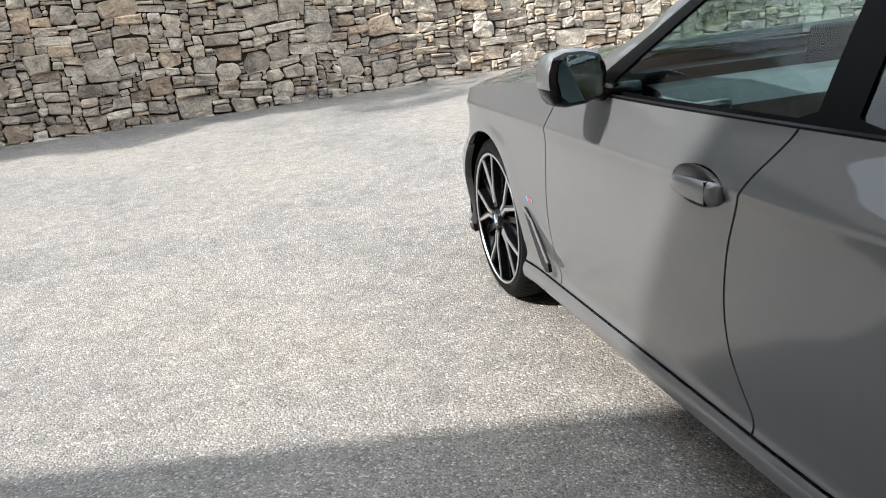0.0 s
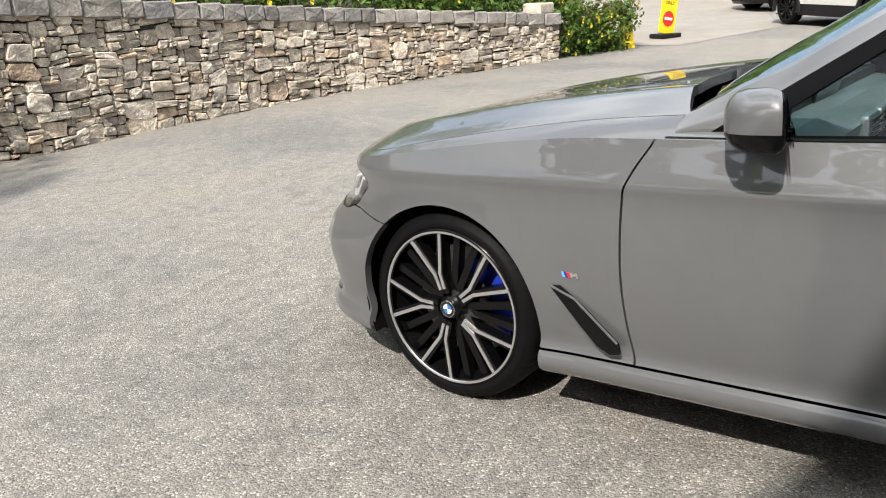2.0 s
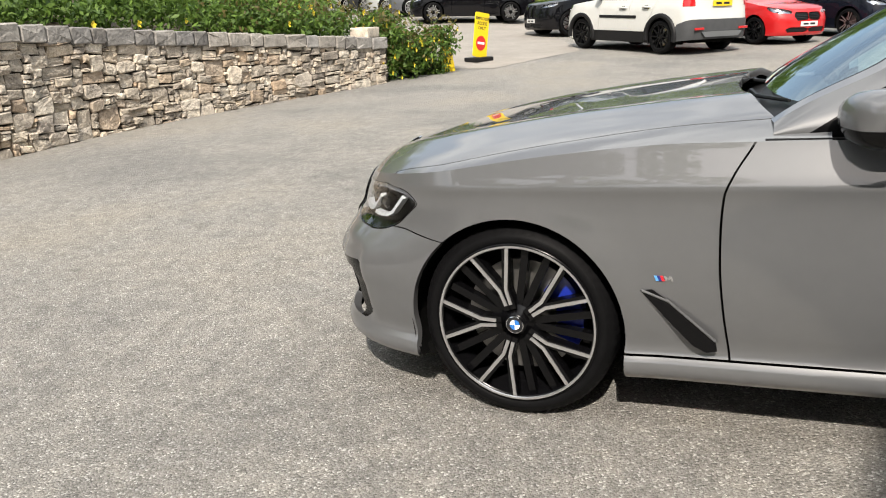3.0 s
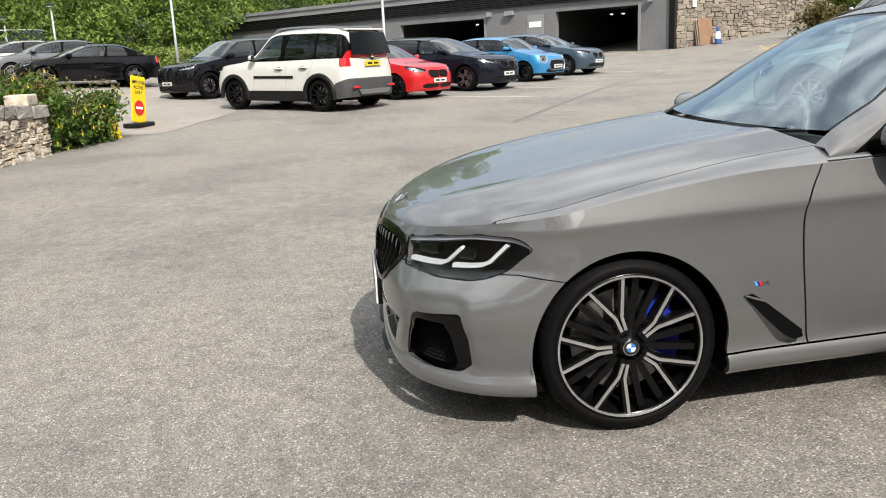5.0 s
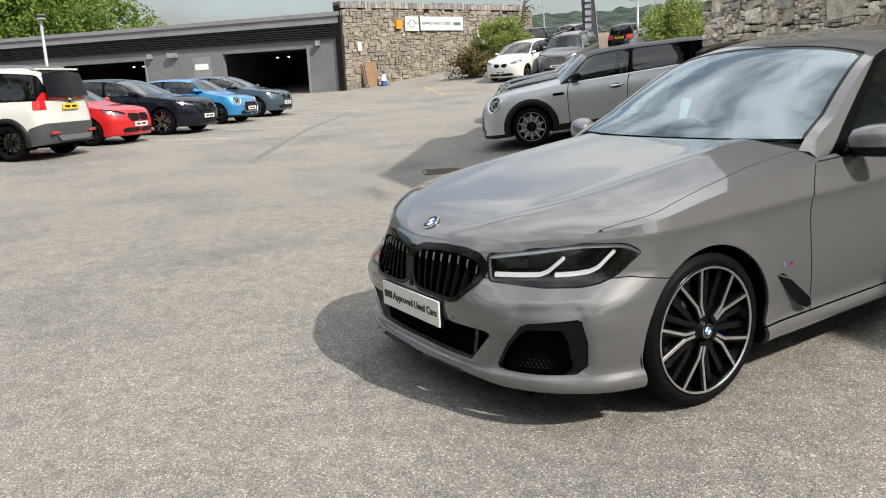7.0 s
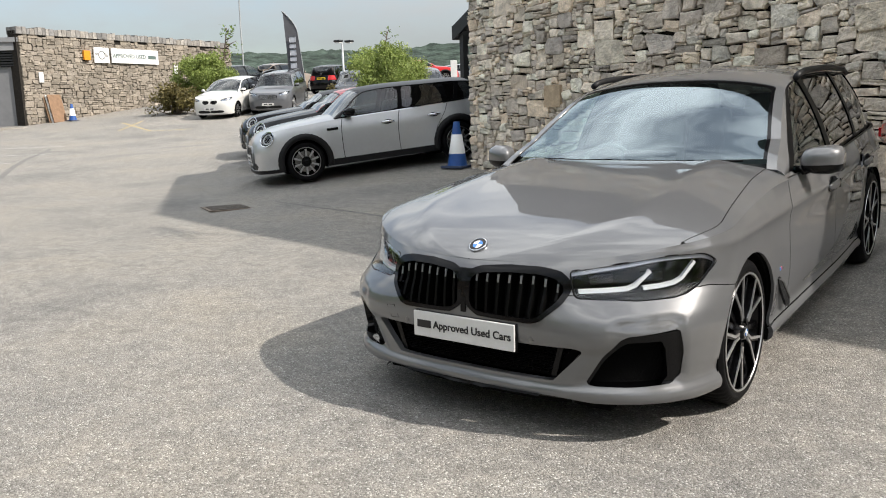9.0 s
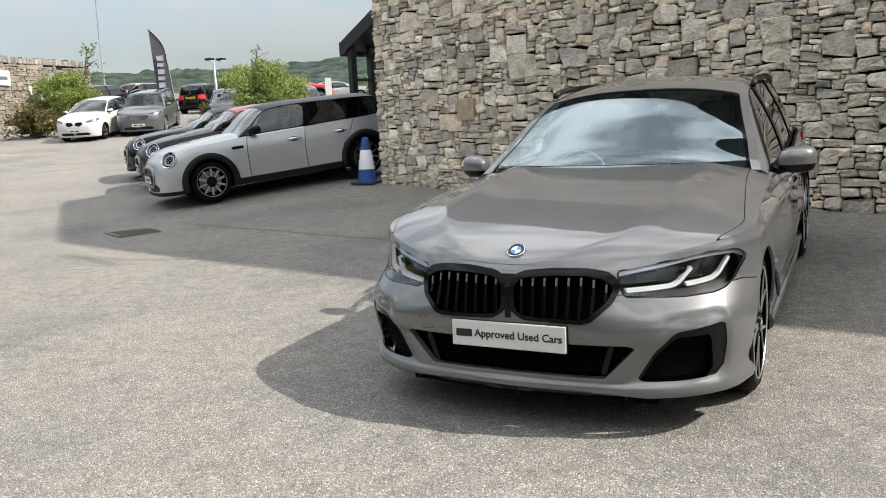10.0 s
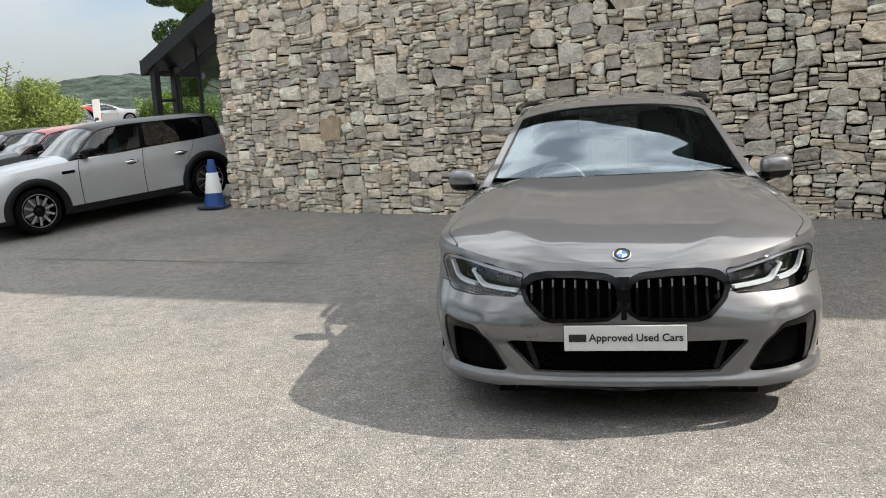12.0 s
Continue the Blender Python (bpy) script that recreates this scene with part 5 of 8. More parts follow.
def hero_car():
    k = HERO
    root = thing("estate_car", pose(2.202, 3.243, 0.035, 0, 3.0, 85.6), "grey metallic estate car with black grille and bicolour wheels", "car")
    sh, front = shell(k, root, GREY, True)

    # a point on the skin of the nose at height z: by its y, or by its place c along the slanting corner
    def ny(c, z, off=0.0):
        zz = np.array([z])
        n, w, tip = float(sh.sq(zz)[0]), float(sh.width(zz)[0]), float(sh.nose(zz)[0])
        return (sh.xc + (tip - sh.xc) * (1 - min(1.0, abs(c) / w) ** n) ** (1 / n) + off, c, z)

    def nc(c, z, off=0.0):
        zz = np.array([z])
        n, w, tip = float(sh.sq(zz)[0]), float(sh.width(zz)[0]), float(sh.nose(zz)[0])
        lo, hi = 0.0, math.pi / 2
        for _ in range(26):
            a = (lo + hi) / 2
            x, y = sh.xc + (tip - sh.xc) * math.cos(a) ** (2 / n), w * math.sin(a) ** (2 / n)
            lo, hi = (a, hi) if (y - x) * 0.7071 < c else (lo, a)
        return (x + 0.75 * off, y + 0.66 * off, z)
    # the bumper falls away round the side intakes
    fv = front.v
    far = sd_poly(FACET, (fv[:, 1] - fv[:, 0]) * 0.7071, fv[:, 2])
    dip = 0.011 * np.clip(-far / 0.022, 0, 1) * (fv[:, 0] > 0.12)
    front.v = fv - front.normals() * dip[:, None]
    kid, front = front_cut(front, KIDNEY, "y", 0.03)
    lamp, front = front_cut(front, LAMP, "c", 0.02)
    take, front = front_cut(front, INTAKE, "y", 0.012)
    fog, front = front_cut(front, FOG, "c", 0.008)
    # bumper, fender, bonnet edge
    low, up = front.cut(lambda x, y, z: np.maximum(z - 0.655 + 0.2 * np.clip(0.37 - x, 0, 1), 0.2 - x))
    low2 = low.cut(lambda x, y, z: z - 0.651 + 0.2 * np.clip(0.37 - x, 0, 1))[0]
    lip_, low2 = low2.cut(lambda x, y, z: z - 0.274 + 10 * np.maximum(0, 0.36 - x))
    both(low2).put("front_bumper", GREY, root, lip=0.03)
    hem = curve([(0.0, 0.242), (0.4, 0.24), (0.58, 0.222), (0.75, 0.2), (0.95, 0.19)])
    splitter, blade = lip_.cut(lambda x, y, z: z - hem(y))
    both(blade).put("bumper_blade", GREY, root, "body-coloured blade along the chin", lip=0.03)
    both(splitter.moved(-0.012)).put("splitter", BLACK, root, "black lower splitter", lip=0.03)
    shut = lambda x, y, z: np.maximum((y - x) * 0.7071 - 0.215, 0.3 - x)
    edge, fend = up.cut(shut)
    for f in (fend, mirrored(fend)):
        f.put("front_wing", GREY, root, lip=0.014)
    deck = sh.front_deck
    line = curve([(-0.95, 0.86), (-0.6, 0.878), (-0.2, 0.915), (0.2, 0.952), (0.42, 0.985), (0.5, 1.1), (0.9, 1.4)])
    hood, top_wing = deck.cut(lambda x, y, z: y - line(x) * sh.half(x))
    hood = hood.cut(lambda x, y, z: y - line(x) * sh.half(x) + 0.004)[0]
    for f in (top_wing, mirrored(top_wing)):
        f.cut(lambda x, y, z: x - 0.42)[0].put("wing_top", GREY, root, lip=0.012)
    rear_edge = lambda x, y, z: -0.67 - 0.14 * (y / 0.8) ** 2.5 - x
    hood = hood.cut(rear_edge)[0]
    both(hood + edge).put("bonnet", GREY, root, lip=0.03)
    both(deck.cut(lambda x, y, z: rear_edge(x - 0.03, y, z))[0].moved(-0.016)).put("bonnet_liner", UNDER, root)
    # unseen boxes added in the nose to stop sun leaking through the intakes
    part("nose_light_block_rear", box(0.24, 0, 0.44, 0.42, 1.2, 0.4, 0.03), UNDER, root)
    part("nose_light_block", box(0.56, 0, 0.45, 0.3, 0.9, 0.3, 0.02), UNDER, root)
    # cowl and wipers
    part("cowl", prism([(-0.5, 0.93), (-0.98, 0.97), (-0.98, 0.88), (-0.5, 0.88)], 1.5, "y", -0.75), BLACK, root)
    for y0, y1, xo in ((-0.6, 0.05, -0.72), (0.0, 0.66, -0.74)):
        bm = tube([(xo + 0.03, y0, 0.985), (xo + 0.0, (y0 + y1) / 2, 1.0), (xo - 0.1, y1, 1.015)], [0.011, 0.008, 0.006], 6)
        part("wiper", bm, BLACK, root)
    # kidney grilles
    for sg in (1, -1):
        g = new("kidney_grille")
        g.parent = root
        hole = shrunk(KIDNEY_HOLE, 0.02)
        ring = kid.moved(0.007).cut(lambda x, y, z: -sd_poly(hole, y, z, 0.02))[0]
        (ring if sg > 0 else mirrored(ring)).put("grille_frame", GLOSS_BLACK, g, lip=0.035)
        for i in range(8):
            y = 0.06 + 0.0505 * i
            z1 = 0.735 if y < 0.34 else 0.735 - (y - 0.34) * 0.42
            z0 = 0.56 if y < 0.34 else 0.56 + (y - 0.34) * 0.95
            pts = [ny(y, z, -0.016) for z in np.linspace(z0, z1, 7)]
            bm = bmesh.new()
            sl = [[bm.verts.new((p[0] + dx, (p[1] + dy) * sg, p[2])) for dx, dy in ((0.012, -0.006), (0.012, 0.006), (-0.05, 0.005), (-0.05, -0.005))] for p in pts]
            for a, b in zip(sl, sl[1:]):
                for j in range(4):
                    bm.faces.new((a[j], a[(j + 1) % 4], b[(j + 1) % 4], b[j]))
            bm.faces.new(sl[0])
            bm.faces.new(sl[-1][::-1])
            bmesh.ops.recalc_face_normals(bm, faces=bm.faces[:])
            slat = part("grille_slat", bm, SLAT_BLACK, g)
            p = ny(y, z1 - 0.026, 0.0)
            bm = box(0, 0, 0, 0.012, 0.0085, 0.034, 0.002)
            bm.transform(Matrix.Translation((p[0] - 0.006, p[1] * sg, p[2])) @ Matrix.Rotation(radians(-14), 4, "Y"))
            part("slat_tip", bm, SATIN, slat, "bright slat tip")
        if sg > 0:
            rows = [ny(0.0, z, 0.008) for z in (0.556, 0.62, 0.69, 0.742)]
            v = [(p[0] + dx, w * e, p[2]) for p, w in zip(rows, (0.012, 0.012, 0.014, 0.03)) for dx, e in ((-0.04, -1), (0.0, -1), (0.0, 1), (-0.04, 1))]
            f = [(4 * i + j, 4 * i + 4 + j, 4 * i + 4 + (j + 1) % 4, 4 * i + (j + 1) % 4) for i in range(3) for j in range(4)] + [(0, 1, 2, 3), (15, 14, 13, 12)]
            part("grille_bridge", (v, f), GLOSS_BLACK, g)
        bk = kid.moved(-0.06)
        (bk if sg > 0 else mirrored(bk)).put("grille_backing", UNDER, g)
    # headlamps
    for sg in (1, -1):
        h = new("headlamp")
        h.parent = root
        fl = (lambda s: s) if sg > 0 else mirrored
        ob = fl(lamp.moved(-0.002)).put("lamp_lens", LENS, h, "clear headlamp lens")
        ob.visible_shadow = False
        fl(lamp.moved(-0.07)).put("lamp_bowl", SLAT_BLACK, h)
        # silver brow whose pale lavender reflection is part of its colour
        brow = lamp.moved(-0.01).cut(lambda x, y, z: LAMP_TOP((y - x) * 0.7071) - 0.02 - z)[0]
        fl(brow).put("lamp_brow", LAMP_BAND, h, "silver band along the top of the lamp, pale reflection in its colour", lip=0.03)
        for path in ([(-0.165, 0.663), (-0.06, 0.665), (0.025, 0.668), (0.06, 0.68), (0.126, 0.732)], [(0.088, 0.667), (0.16, 0.67), (0.222, 0.677), (0.258, 0.692), (0.322, 0.752)]):
            part("light_guide", ribbon(path, 0.0068, 0.02, nc, sg), PALE_PLASTIC, h, "white light guide")
        for c0 in (-0.07, 0.13):
            p = nc(c0, 0.708, -0.05)
            bm = box(0, 0, 0, 0.05, 0.1, 0.045, 0.012)
            bm.transform(Matrix.Translation((p[0], p[1] * sg, p[2])) @ Matrix.Rotation(radians(42 * sg), 4, "Z"))
            part("projector", bm, RIM_BLACK, h)
        bm = border_tube([(c, z) for c, z in LAMP], 0.02, "c", nc, 0.0045, -0.004)
        bm.transform(Matrix.Diagonal((1, sg, 1, 1)))
        part("lamp_seal", bm, GLOSS_BLACK, h)
    # lower intake with mesh
    it = new("lower_intake")
    it.parent = root
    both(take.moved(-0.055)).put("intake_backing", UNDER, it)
    bm = bmesh.new()
    for r in range(7):
        for c in range(-13, 14):
            y = (c + (r % 2) * 0.5) * 0.036
            z = 0.325 + r * 0.018
            if sd_poly([(-0.4, 0.31), (0.4, 0.31), (0.5, 0.445), (-0.5, 0.445)], np.array([y]), np.array([z]))[0] < -0.012:
                x, _, _ = ny(y, z, -0.035)
                q = [bm.verts.new((x, y + dy, z + dz)) for dy, dz in ((-0.017, 0), (-0.008, 0.008), (0.008, 0.008), (0.017, 0), (0.008, -0.008), (-0.008, -0.008))]
                w = [bm.verts.new((x - 0.015, y + dy, z + dz)) for dy, dz in ((-0.012, 0), (-0.005, 0.004), (0.005, 0.004), (0.012, 0), (0.005, -0.004), (-0.005, -0.004))]
                for j in range(6):
                    bm.faces.new((q[j], q[(j + 1) % 6], w[(j + 1) % 6], w[j]))
    part("intake_mesh", bm, MESH_BLACK, it)
    for sg in (1, -1):
        part("intake_flap", prism([(0.385 * sg, 0.305), (0.41 * sg, 0.305), (0.45 * sg, 0.44), (0.425 * sg, 0.44)], 0.03, "x", 0.765), GLOSS_BLACK, it)
    # black tray added behind the chin to keep light off the ground below
    tray = [(sh.xc + (0.79 - sh.xc) * math.cos(t) ** 0.7, 0.88 * math.sin(t) ** 0.7) for t in np.linspace(0.0, 1.5, 16)]
    part("undertray_light_block", prism(tray + [(0.36, 0.8), (0.3, 0.0)] + [(0.36, -0.8)] + [(a, -b) for a, b in tray[:0:-1]], 0.035, "z", 0.185), UNDER, root)
    # plain floor slabs added low down to deepen the shadow under the car
    part("floor_light_block", box(-1.5, 0, 0.168, 2.15, 1.72, 0.03, 0.008), UNDER, root)
    part("floor_light_block", box(-0.05, 0, 0.163, 1.46, 1.2, 0.03, 0.008), UNDER, root)
    part("floor_light_block", box(-3.2, 0, 0.178, 1.24, 1.2, 0.03, 0.008), UNDER, root)
    # side intakes
    for sg in (1, -1):
        s = new("side_intake")
        s.parent = root
        fl = (lambda q: q) if sg > 0 else mirrored
        fl(fog.moved(-0.07)).put("intake_backing", UNDER, s)
        rim_, _ = fog.moved(-0.004).cut(lambda x, y, z: -sd_poly(FOG_MESH, (y - x) * 0.7071, z))
        fl(rim_).put("intake_surround", GLOSS_BLACK, s, lip=0.05)
        bm = bmesh.new()
        for r in range(10):
            for q in range(20):
                c, z = -0.2 + (q + 0.5 * (r % 2)) * 0.019, 0.302 + 0.017 * r
                if sd_poly(FOG_MESH, np.array([c]), np.array([z]))[0] < -0.006:
                    p = Vector(nc(c, z, -0.052))
                    ring = []
                    for k in range(4):
                        dc, dz = ((0.0095, 0), (0, 0.0085), (-0.0095, 0), (0, -0.0085))[k]
                        ring.append(((p.x - dc * 0.7, (p.y + dc * 0.7) * sg, p.z + dz)))
                    tube(ring, 0.0022, 4, True, bm)
        part("intake_mesh", bm, MESH_BLACK, s)
    loop = [ny(a, z, 0.0005) for a, z in ((0.385, 0.475), (0.435, 0.47), (0.465, 0.525), (0.415, 0.53))]
    part("tow_cover_seam", tube([(a, -b, c) for a, b, c in loop], 0.0018, 5, True), BLACK, root)
    # dealer's plate
    pl = new("number_plate")
    pl.parent = root
    pl.matrix_basis = pose(0.874, 0, 0.476, 0, -3, 0)
    part("plate_board", box(0, 0, 0, 0.012, 0.534, 0.116, 0.004), PLATE_WHITE, pl, "silver-white plate with black lettering")
    part("plate_bar", box(0.0068, -0.207, 0.002, 0.002, 0.078, 0.034), INK, pl)
    text_mesh("plate_text", "Approved Used Cars", 0.0475, INK, pl, Matrix.Translation((0.0072, 0.048, 0.002)) @ pose(0, 0, 0, 90, 0, 90), weight=0.0009)
    part("plate_holder", box(-0.012, 0, 0, 0.02, 0.54, 0.12, 0.004), BLACK, pl)
    # badges, sensors, side vent
    roundel(root, Matrix.Translation((0.722, 0, 0.824)) @ pose(0, 0, 0, 0, 30, 0) @ pose(0, 0, 0, 0, 0, 90), 0.041)
    for y, z, kx in ((0.33, 0.475, 0), (-0.33, 0.475, 0), (1.09, 0.56, 1), (-1.09, 0.56, 1)):
        if kx:
            p = nc((abs(y) - 0.47) * 0.7071, z, -0.002)
            m = Matrix.Translation((p[0], p[1] * (1 if y > 0 else -1), z)) @ pose(0, 0, 0, 0, 0, 82 if y > 0 else -82)
        else:
            p = ny(abs(y), z, 0.0)
            m = Matrix.Translation((p[0], y, z))
        bm = lathe([(0.001, 0.004), (0.009, 0.003), (0.0095, 0.0), (0.0125, 0.001), (0.013, -0.004)], 16)
        bm.transform(m @ pose(0, 0, 0, 0, 0, -90))
        part("parking_sensor", bm, SENSOR, root)
    for sg in (1, -1):
        v = new("wing_vent")
        v.parent = root
        yy = 0.949
        poly = [(-0.435, 0.488), (-0.47, 0.492), (-0.52, 0.455), (-0.655, 0.335), (-0.66, 0.305), (-0.63, 0.298), (-0.59, 0.318), (-0.535, 0.375)]
        part("vent_blade", prism(poly, 0.012 * sg, "y", yy * sg), GLOSS_BLACK, v)
        part("vent_edge", tube([(-0.44, (yy + 0.014) * sg, 0.489), (-0.52, (yy + 0.014) * sg, 0.457), (-0.655, (yy + 0.014) * sg, 0.338)], 0.004, 6), GREY, v)
        em = new("wing_badge")
        em.parent = root
        for i, mt in enumerate((BADGE_SKY, BADGE_NAVY, BADGE_RED)):
            o = -0.476 - 0.009 * i
            part("badge_stripe", prism([(o, 0.536), (o - 0.008, 0.536), (o - 0.0145, 0.520), (o - 0.0065, 0.520)], 0.003 * sg, "y", 0.956 * sg), mt, em)
        part("badge_letter", prism([(-0.5040, 0.5360), (-0.5120, 0.5360), (-0.5168, 0.5296), (-0.5216, 0.5360), (-0.5296, 0.5360), (-0.5336, 0.5200), (-0.5272, 0.5200), (-0.5248, 0.5288), (-0.5200, 0.5232), (-0.5144, 0.5288), (-0.5160, 0.5200), (-0.5096, 0.5200)], 0.003 * sg, "y", 0.956 * sg), CHROME, em)
    # wheels
    for ax in (-0.018, -2.985):
        for sg in (1, -1):
            m = Matrix.Translation((ax, 0.93 * sg, 0.338)) @ (Matrix.Rotation(math.pi, 4, "Z") if sg < 0 else Matrix()) 
            hub = wheel_kit("bicolour", 0.338, 0.274, 0.245, root, m, fine=ax > -1 and sg > 0, caliper=CALIPER)
            roundel(hub, Matrix.Translation((0, 0.005, 0)) @ pose(0, 0, 0, -90, 0, 0), 0.03)
    for sg in (1, -1):
        mirror_kit(root, sg, -1.03, 0.885, 0.995, GREY)
        pts = [(x, (float(sh.half(x)) - 0.225) * sg, float(sh.cabin(x)) - 0.048) for x in np.linspace(-1.85, -3.55, 14)]
        pts = [(-1.78, pts[0][1], float(sh.cabin(-1.78)) - 0.06)] + pts + [(-3.62, pts[-1][1], float(sh.cabin(-3.62)) - 0.06)]
        part("roof_rail", tube(pts, 0.021, 8), BLACK, root, smooth=True)
        part("belt_trim", tube([(x, (float(sh.half(x)) - 0.012) * sg, float(sh.waist(x)) - 0.004) for x in np.linspace(-0.78, -3.6, 24)], 0.011, 6), SLAT_BLACK, root)
        part("rear_lamp", prism([(-4.0, 0.78), (-3.75, 0.86), (-3.75, 0.93), (-4.0, 0.95)], 0.02 * sg, "y", 0.83 * sg), RED_LENS, root)
    seats(k, root, (-1.75, -2.75))
    return root


# silver with a lavender reflection mixed into the base colour
LAMP_BAND = mat("lamp_band", (0.34, 0.35, 0.39), rough=0.25, metal=0.3, coat=0.6)
LAMP_CHROME = mat("lamp_reflector", (0.3, 0.32, 0.35), rough=0.2, metal=0.9)
MESH_BLACK = mat("intake_grid", (0.005, 0.005, 0.0055), rough=0.5, spec=0.08)
SLAT_BLACK = mat("grille_slat_black", (0.003, 0.003, 0.003), rough=0.4, spec=0.08)
SENSOR = mat("grey_sensor", (0.15, 0.145, 0.14), rough=0.4)
BADGE_SKY = mat("badge_light_blue", (0.1, 0.35, 0.7), rough=0.3)
BADGE_NAVY = mat("badge_dark_blue", (0.02, 0.03, 0.18), rough=0.3)
BADGE_RED = mat("badge_red", (0.6, 0.02, 0.03), rough=0.3)
hero = hero_car()


def generic(wb, fo, ro, w, h, r, belt, hood, cowl, roof_front, rear_top, tail_top, boot=None, doors=4, **extra):
    """Profile lines for a parked car from its main sizes. rear_top: where the roof ends; tail_top: height at the tail."""
    xr = -wb - ro
    s1 = -0.32 - 0.12 * wb
    s2 = s1 - (0.98 if doors == 4 else 1.15)
    mid = (roof_front + rear_top) / 2
    cab = [(xr + 0.02 if not boot else boot - 0.02, belt + 0.03), ((xr + rear_top) / 2 - 0.05 if not boot else (boot + rear_top) / 2, belt + (h - belt) * 0.58), (rear_top, h - 0.06), (mid, h), (roof_front, h - 0.05),
           ((roof_front + cowl) / 2, belt + (h - belt) * 0.56), (cowl, belt + 0.03)]
    k = dict(
        wb=wb, wheel=r, arch=r + 0.045, skirt=0.3, cowl=cowl - 0.2, mid=mid, flare=0.014, taper=0.02,
        nose=[(0.15, fo - 0.12), (0.25, fo - 0.02), (0.45, fo), (hood - 0.22, fo - 0.03), (hood - 0.08, fo - 0.1), (hood + 0.05, fo - 0.2)],
        tail=[(0.15, xr + 0.12), (0.35, xr + 0.02), (0.55, xr), (0.8, xr + 0.04), (1.1, xr + 0.1)],
        square=[(0.15, 3.0), (0.5, 3.0), (hood - 0.1, 2.5), (hood + 0.1, 2.3)],
        width=[(0.15, w - 0.07), (0.22, w - 0.03), (0.32, w - 0.025), (0.5, w - 0.005), (0.65, w), (belt - 0.15, w - 0.008), (belt - 0.05, w - 0.035), (belt + 0.1, w - 0.07)],
        waist=[(xr, belt + 0.04 if not boot else tail_top), (xr + 0.7, belt + 0.02), (-wb / 2, belt), (cowl, belt - 0.01), (0.1, hood), (fo * 0.7, hood - 0.07), (fo, hood - 0.1)],
        sill=[(xr, 0.3), (-wb - 0.3, 0.24), (-wb + 0.4, 0.2), (-0.4, 0.2), (0.4, 0.2), (fo, 0.2)],
        deck=[(cowl - 0.4, belt + 0.1), (cowl, belt + 0.08), (-0.1, hood + 0.06), (fo * 0.5, hood + 0.01), (fo * 0.78, hood - 0.05), (fo - 0.08, hood - 0.1)] if not boot else
        [(xr, tail_top), (xr + 0.2, tail_top + 0.03), (boot, belt + 0.06), (cowl - 0.4, belt + 0.1), (cowl, belt + 0.08), (-0.1, hood + 0.06), (fo * 0.5, hood + 0.01), (fo * 0.78, hood - 0.05), (fo - 0.08, hood - 0.1)],
        boot=boot, crown=3.4, cabin=cab, tumble=0.36, rail=0.08, ledge=0.03, bow=0.15, screen=roof_front - 0.02, backlight=(rear_top - 0.06, belt + 0.08),
        pillar_x=cowl - 0.12, rake=(cowl - roof_front) / (h - belt), doors=doors,
        seam1=[(s1 - 0.02, 0.2), (s1, 0.5), (s1 - 0.02, belt - 0.1), (s1 - 0.1, belt + 0.1)],
        seam2=[(s2 - 0.02, 0.2), (s2, 0.5), (s2 - 0.03, belt - 0.1), (s2 - 0.1, belt + 0.1)],
        seam3=[(-wb + 0.45, 0.2), (-wb + 0.38, 0.6), (-wb + 0.2, belt - 0.1), (-wb + 0.1, belt + 0.1)],
        handle=[(belt - 0.16, s2 + 0.17), (belt - 0.14, -wb + 0.42)],
        win=dict(rail=0.09, belt=0.025, black_to=rear_top - 0.35, panes=[
            ((cowl - 0.1, belt, roof_front - 0.12, h), (s2 - 0.04, belt, s2 - 0.14, h)),
            ((s2 - 0.12, belt, s2 - 0.2, h), (rear_top - 0.05 if boot else -wb + 0.02, belt, rear_top + 0.12 if boot else -wb - 0.1, h))]
            + ([] if boot or rear_top > -wb - 0.25 else [((-wb - 0.06, belt, -wb - 0.18, h), (xr + 0.25, belt, rear_top + 0.02, h))])),
        rear_glass=GLASS_DARK, glass=GLASS_PARKED)
    k.update(extra)
    return k


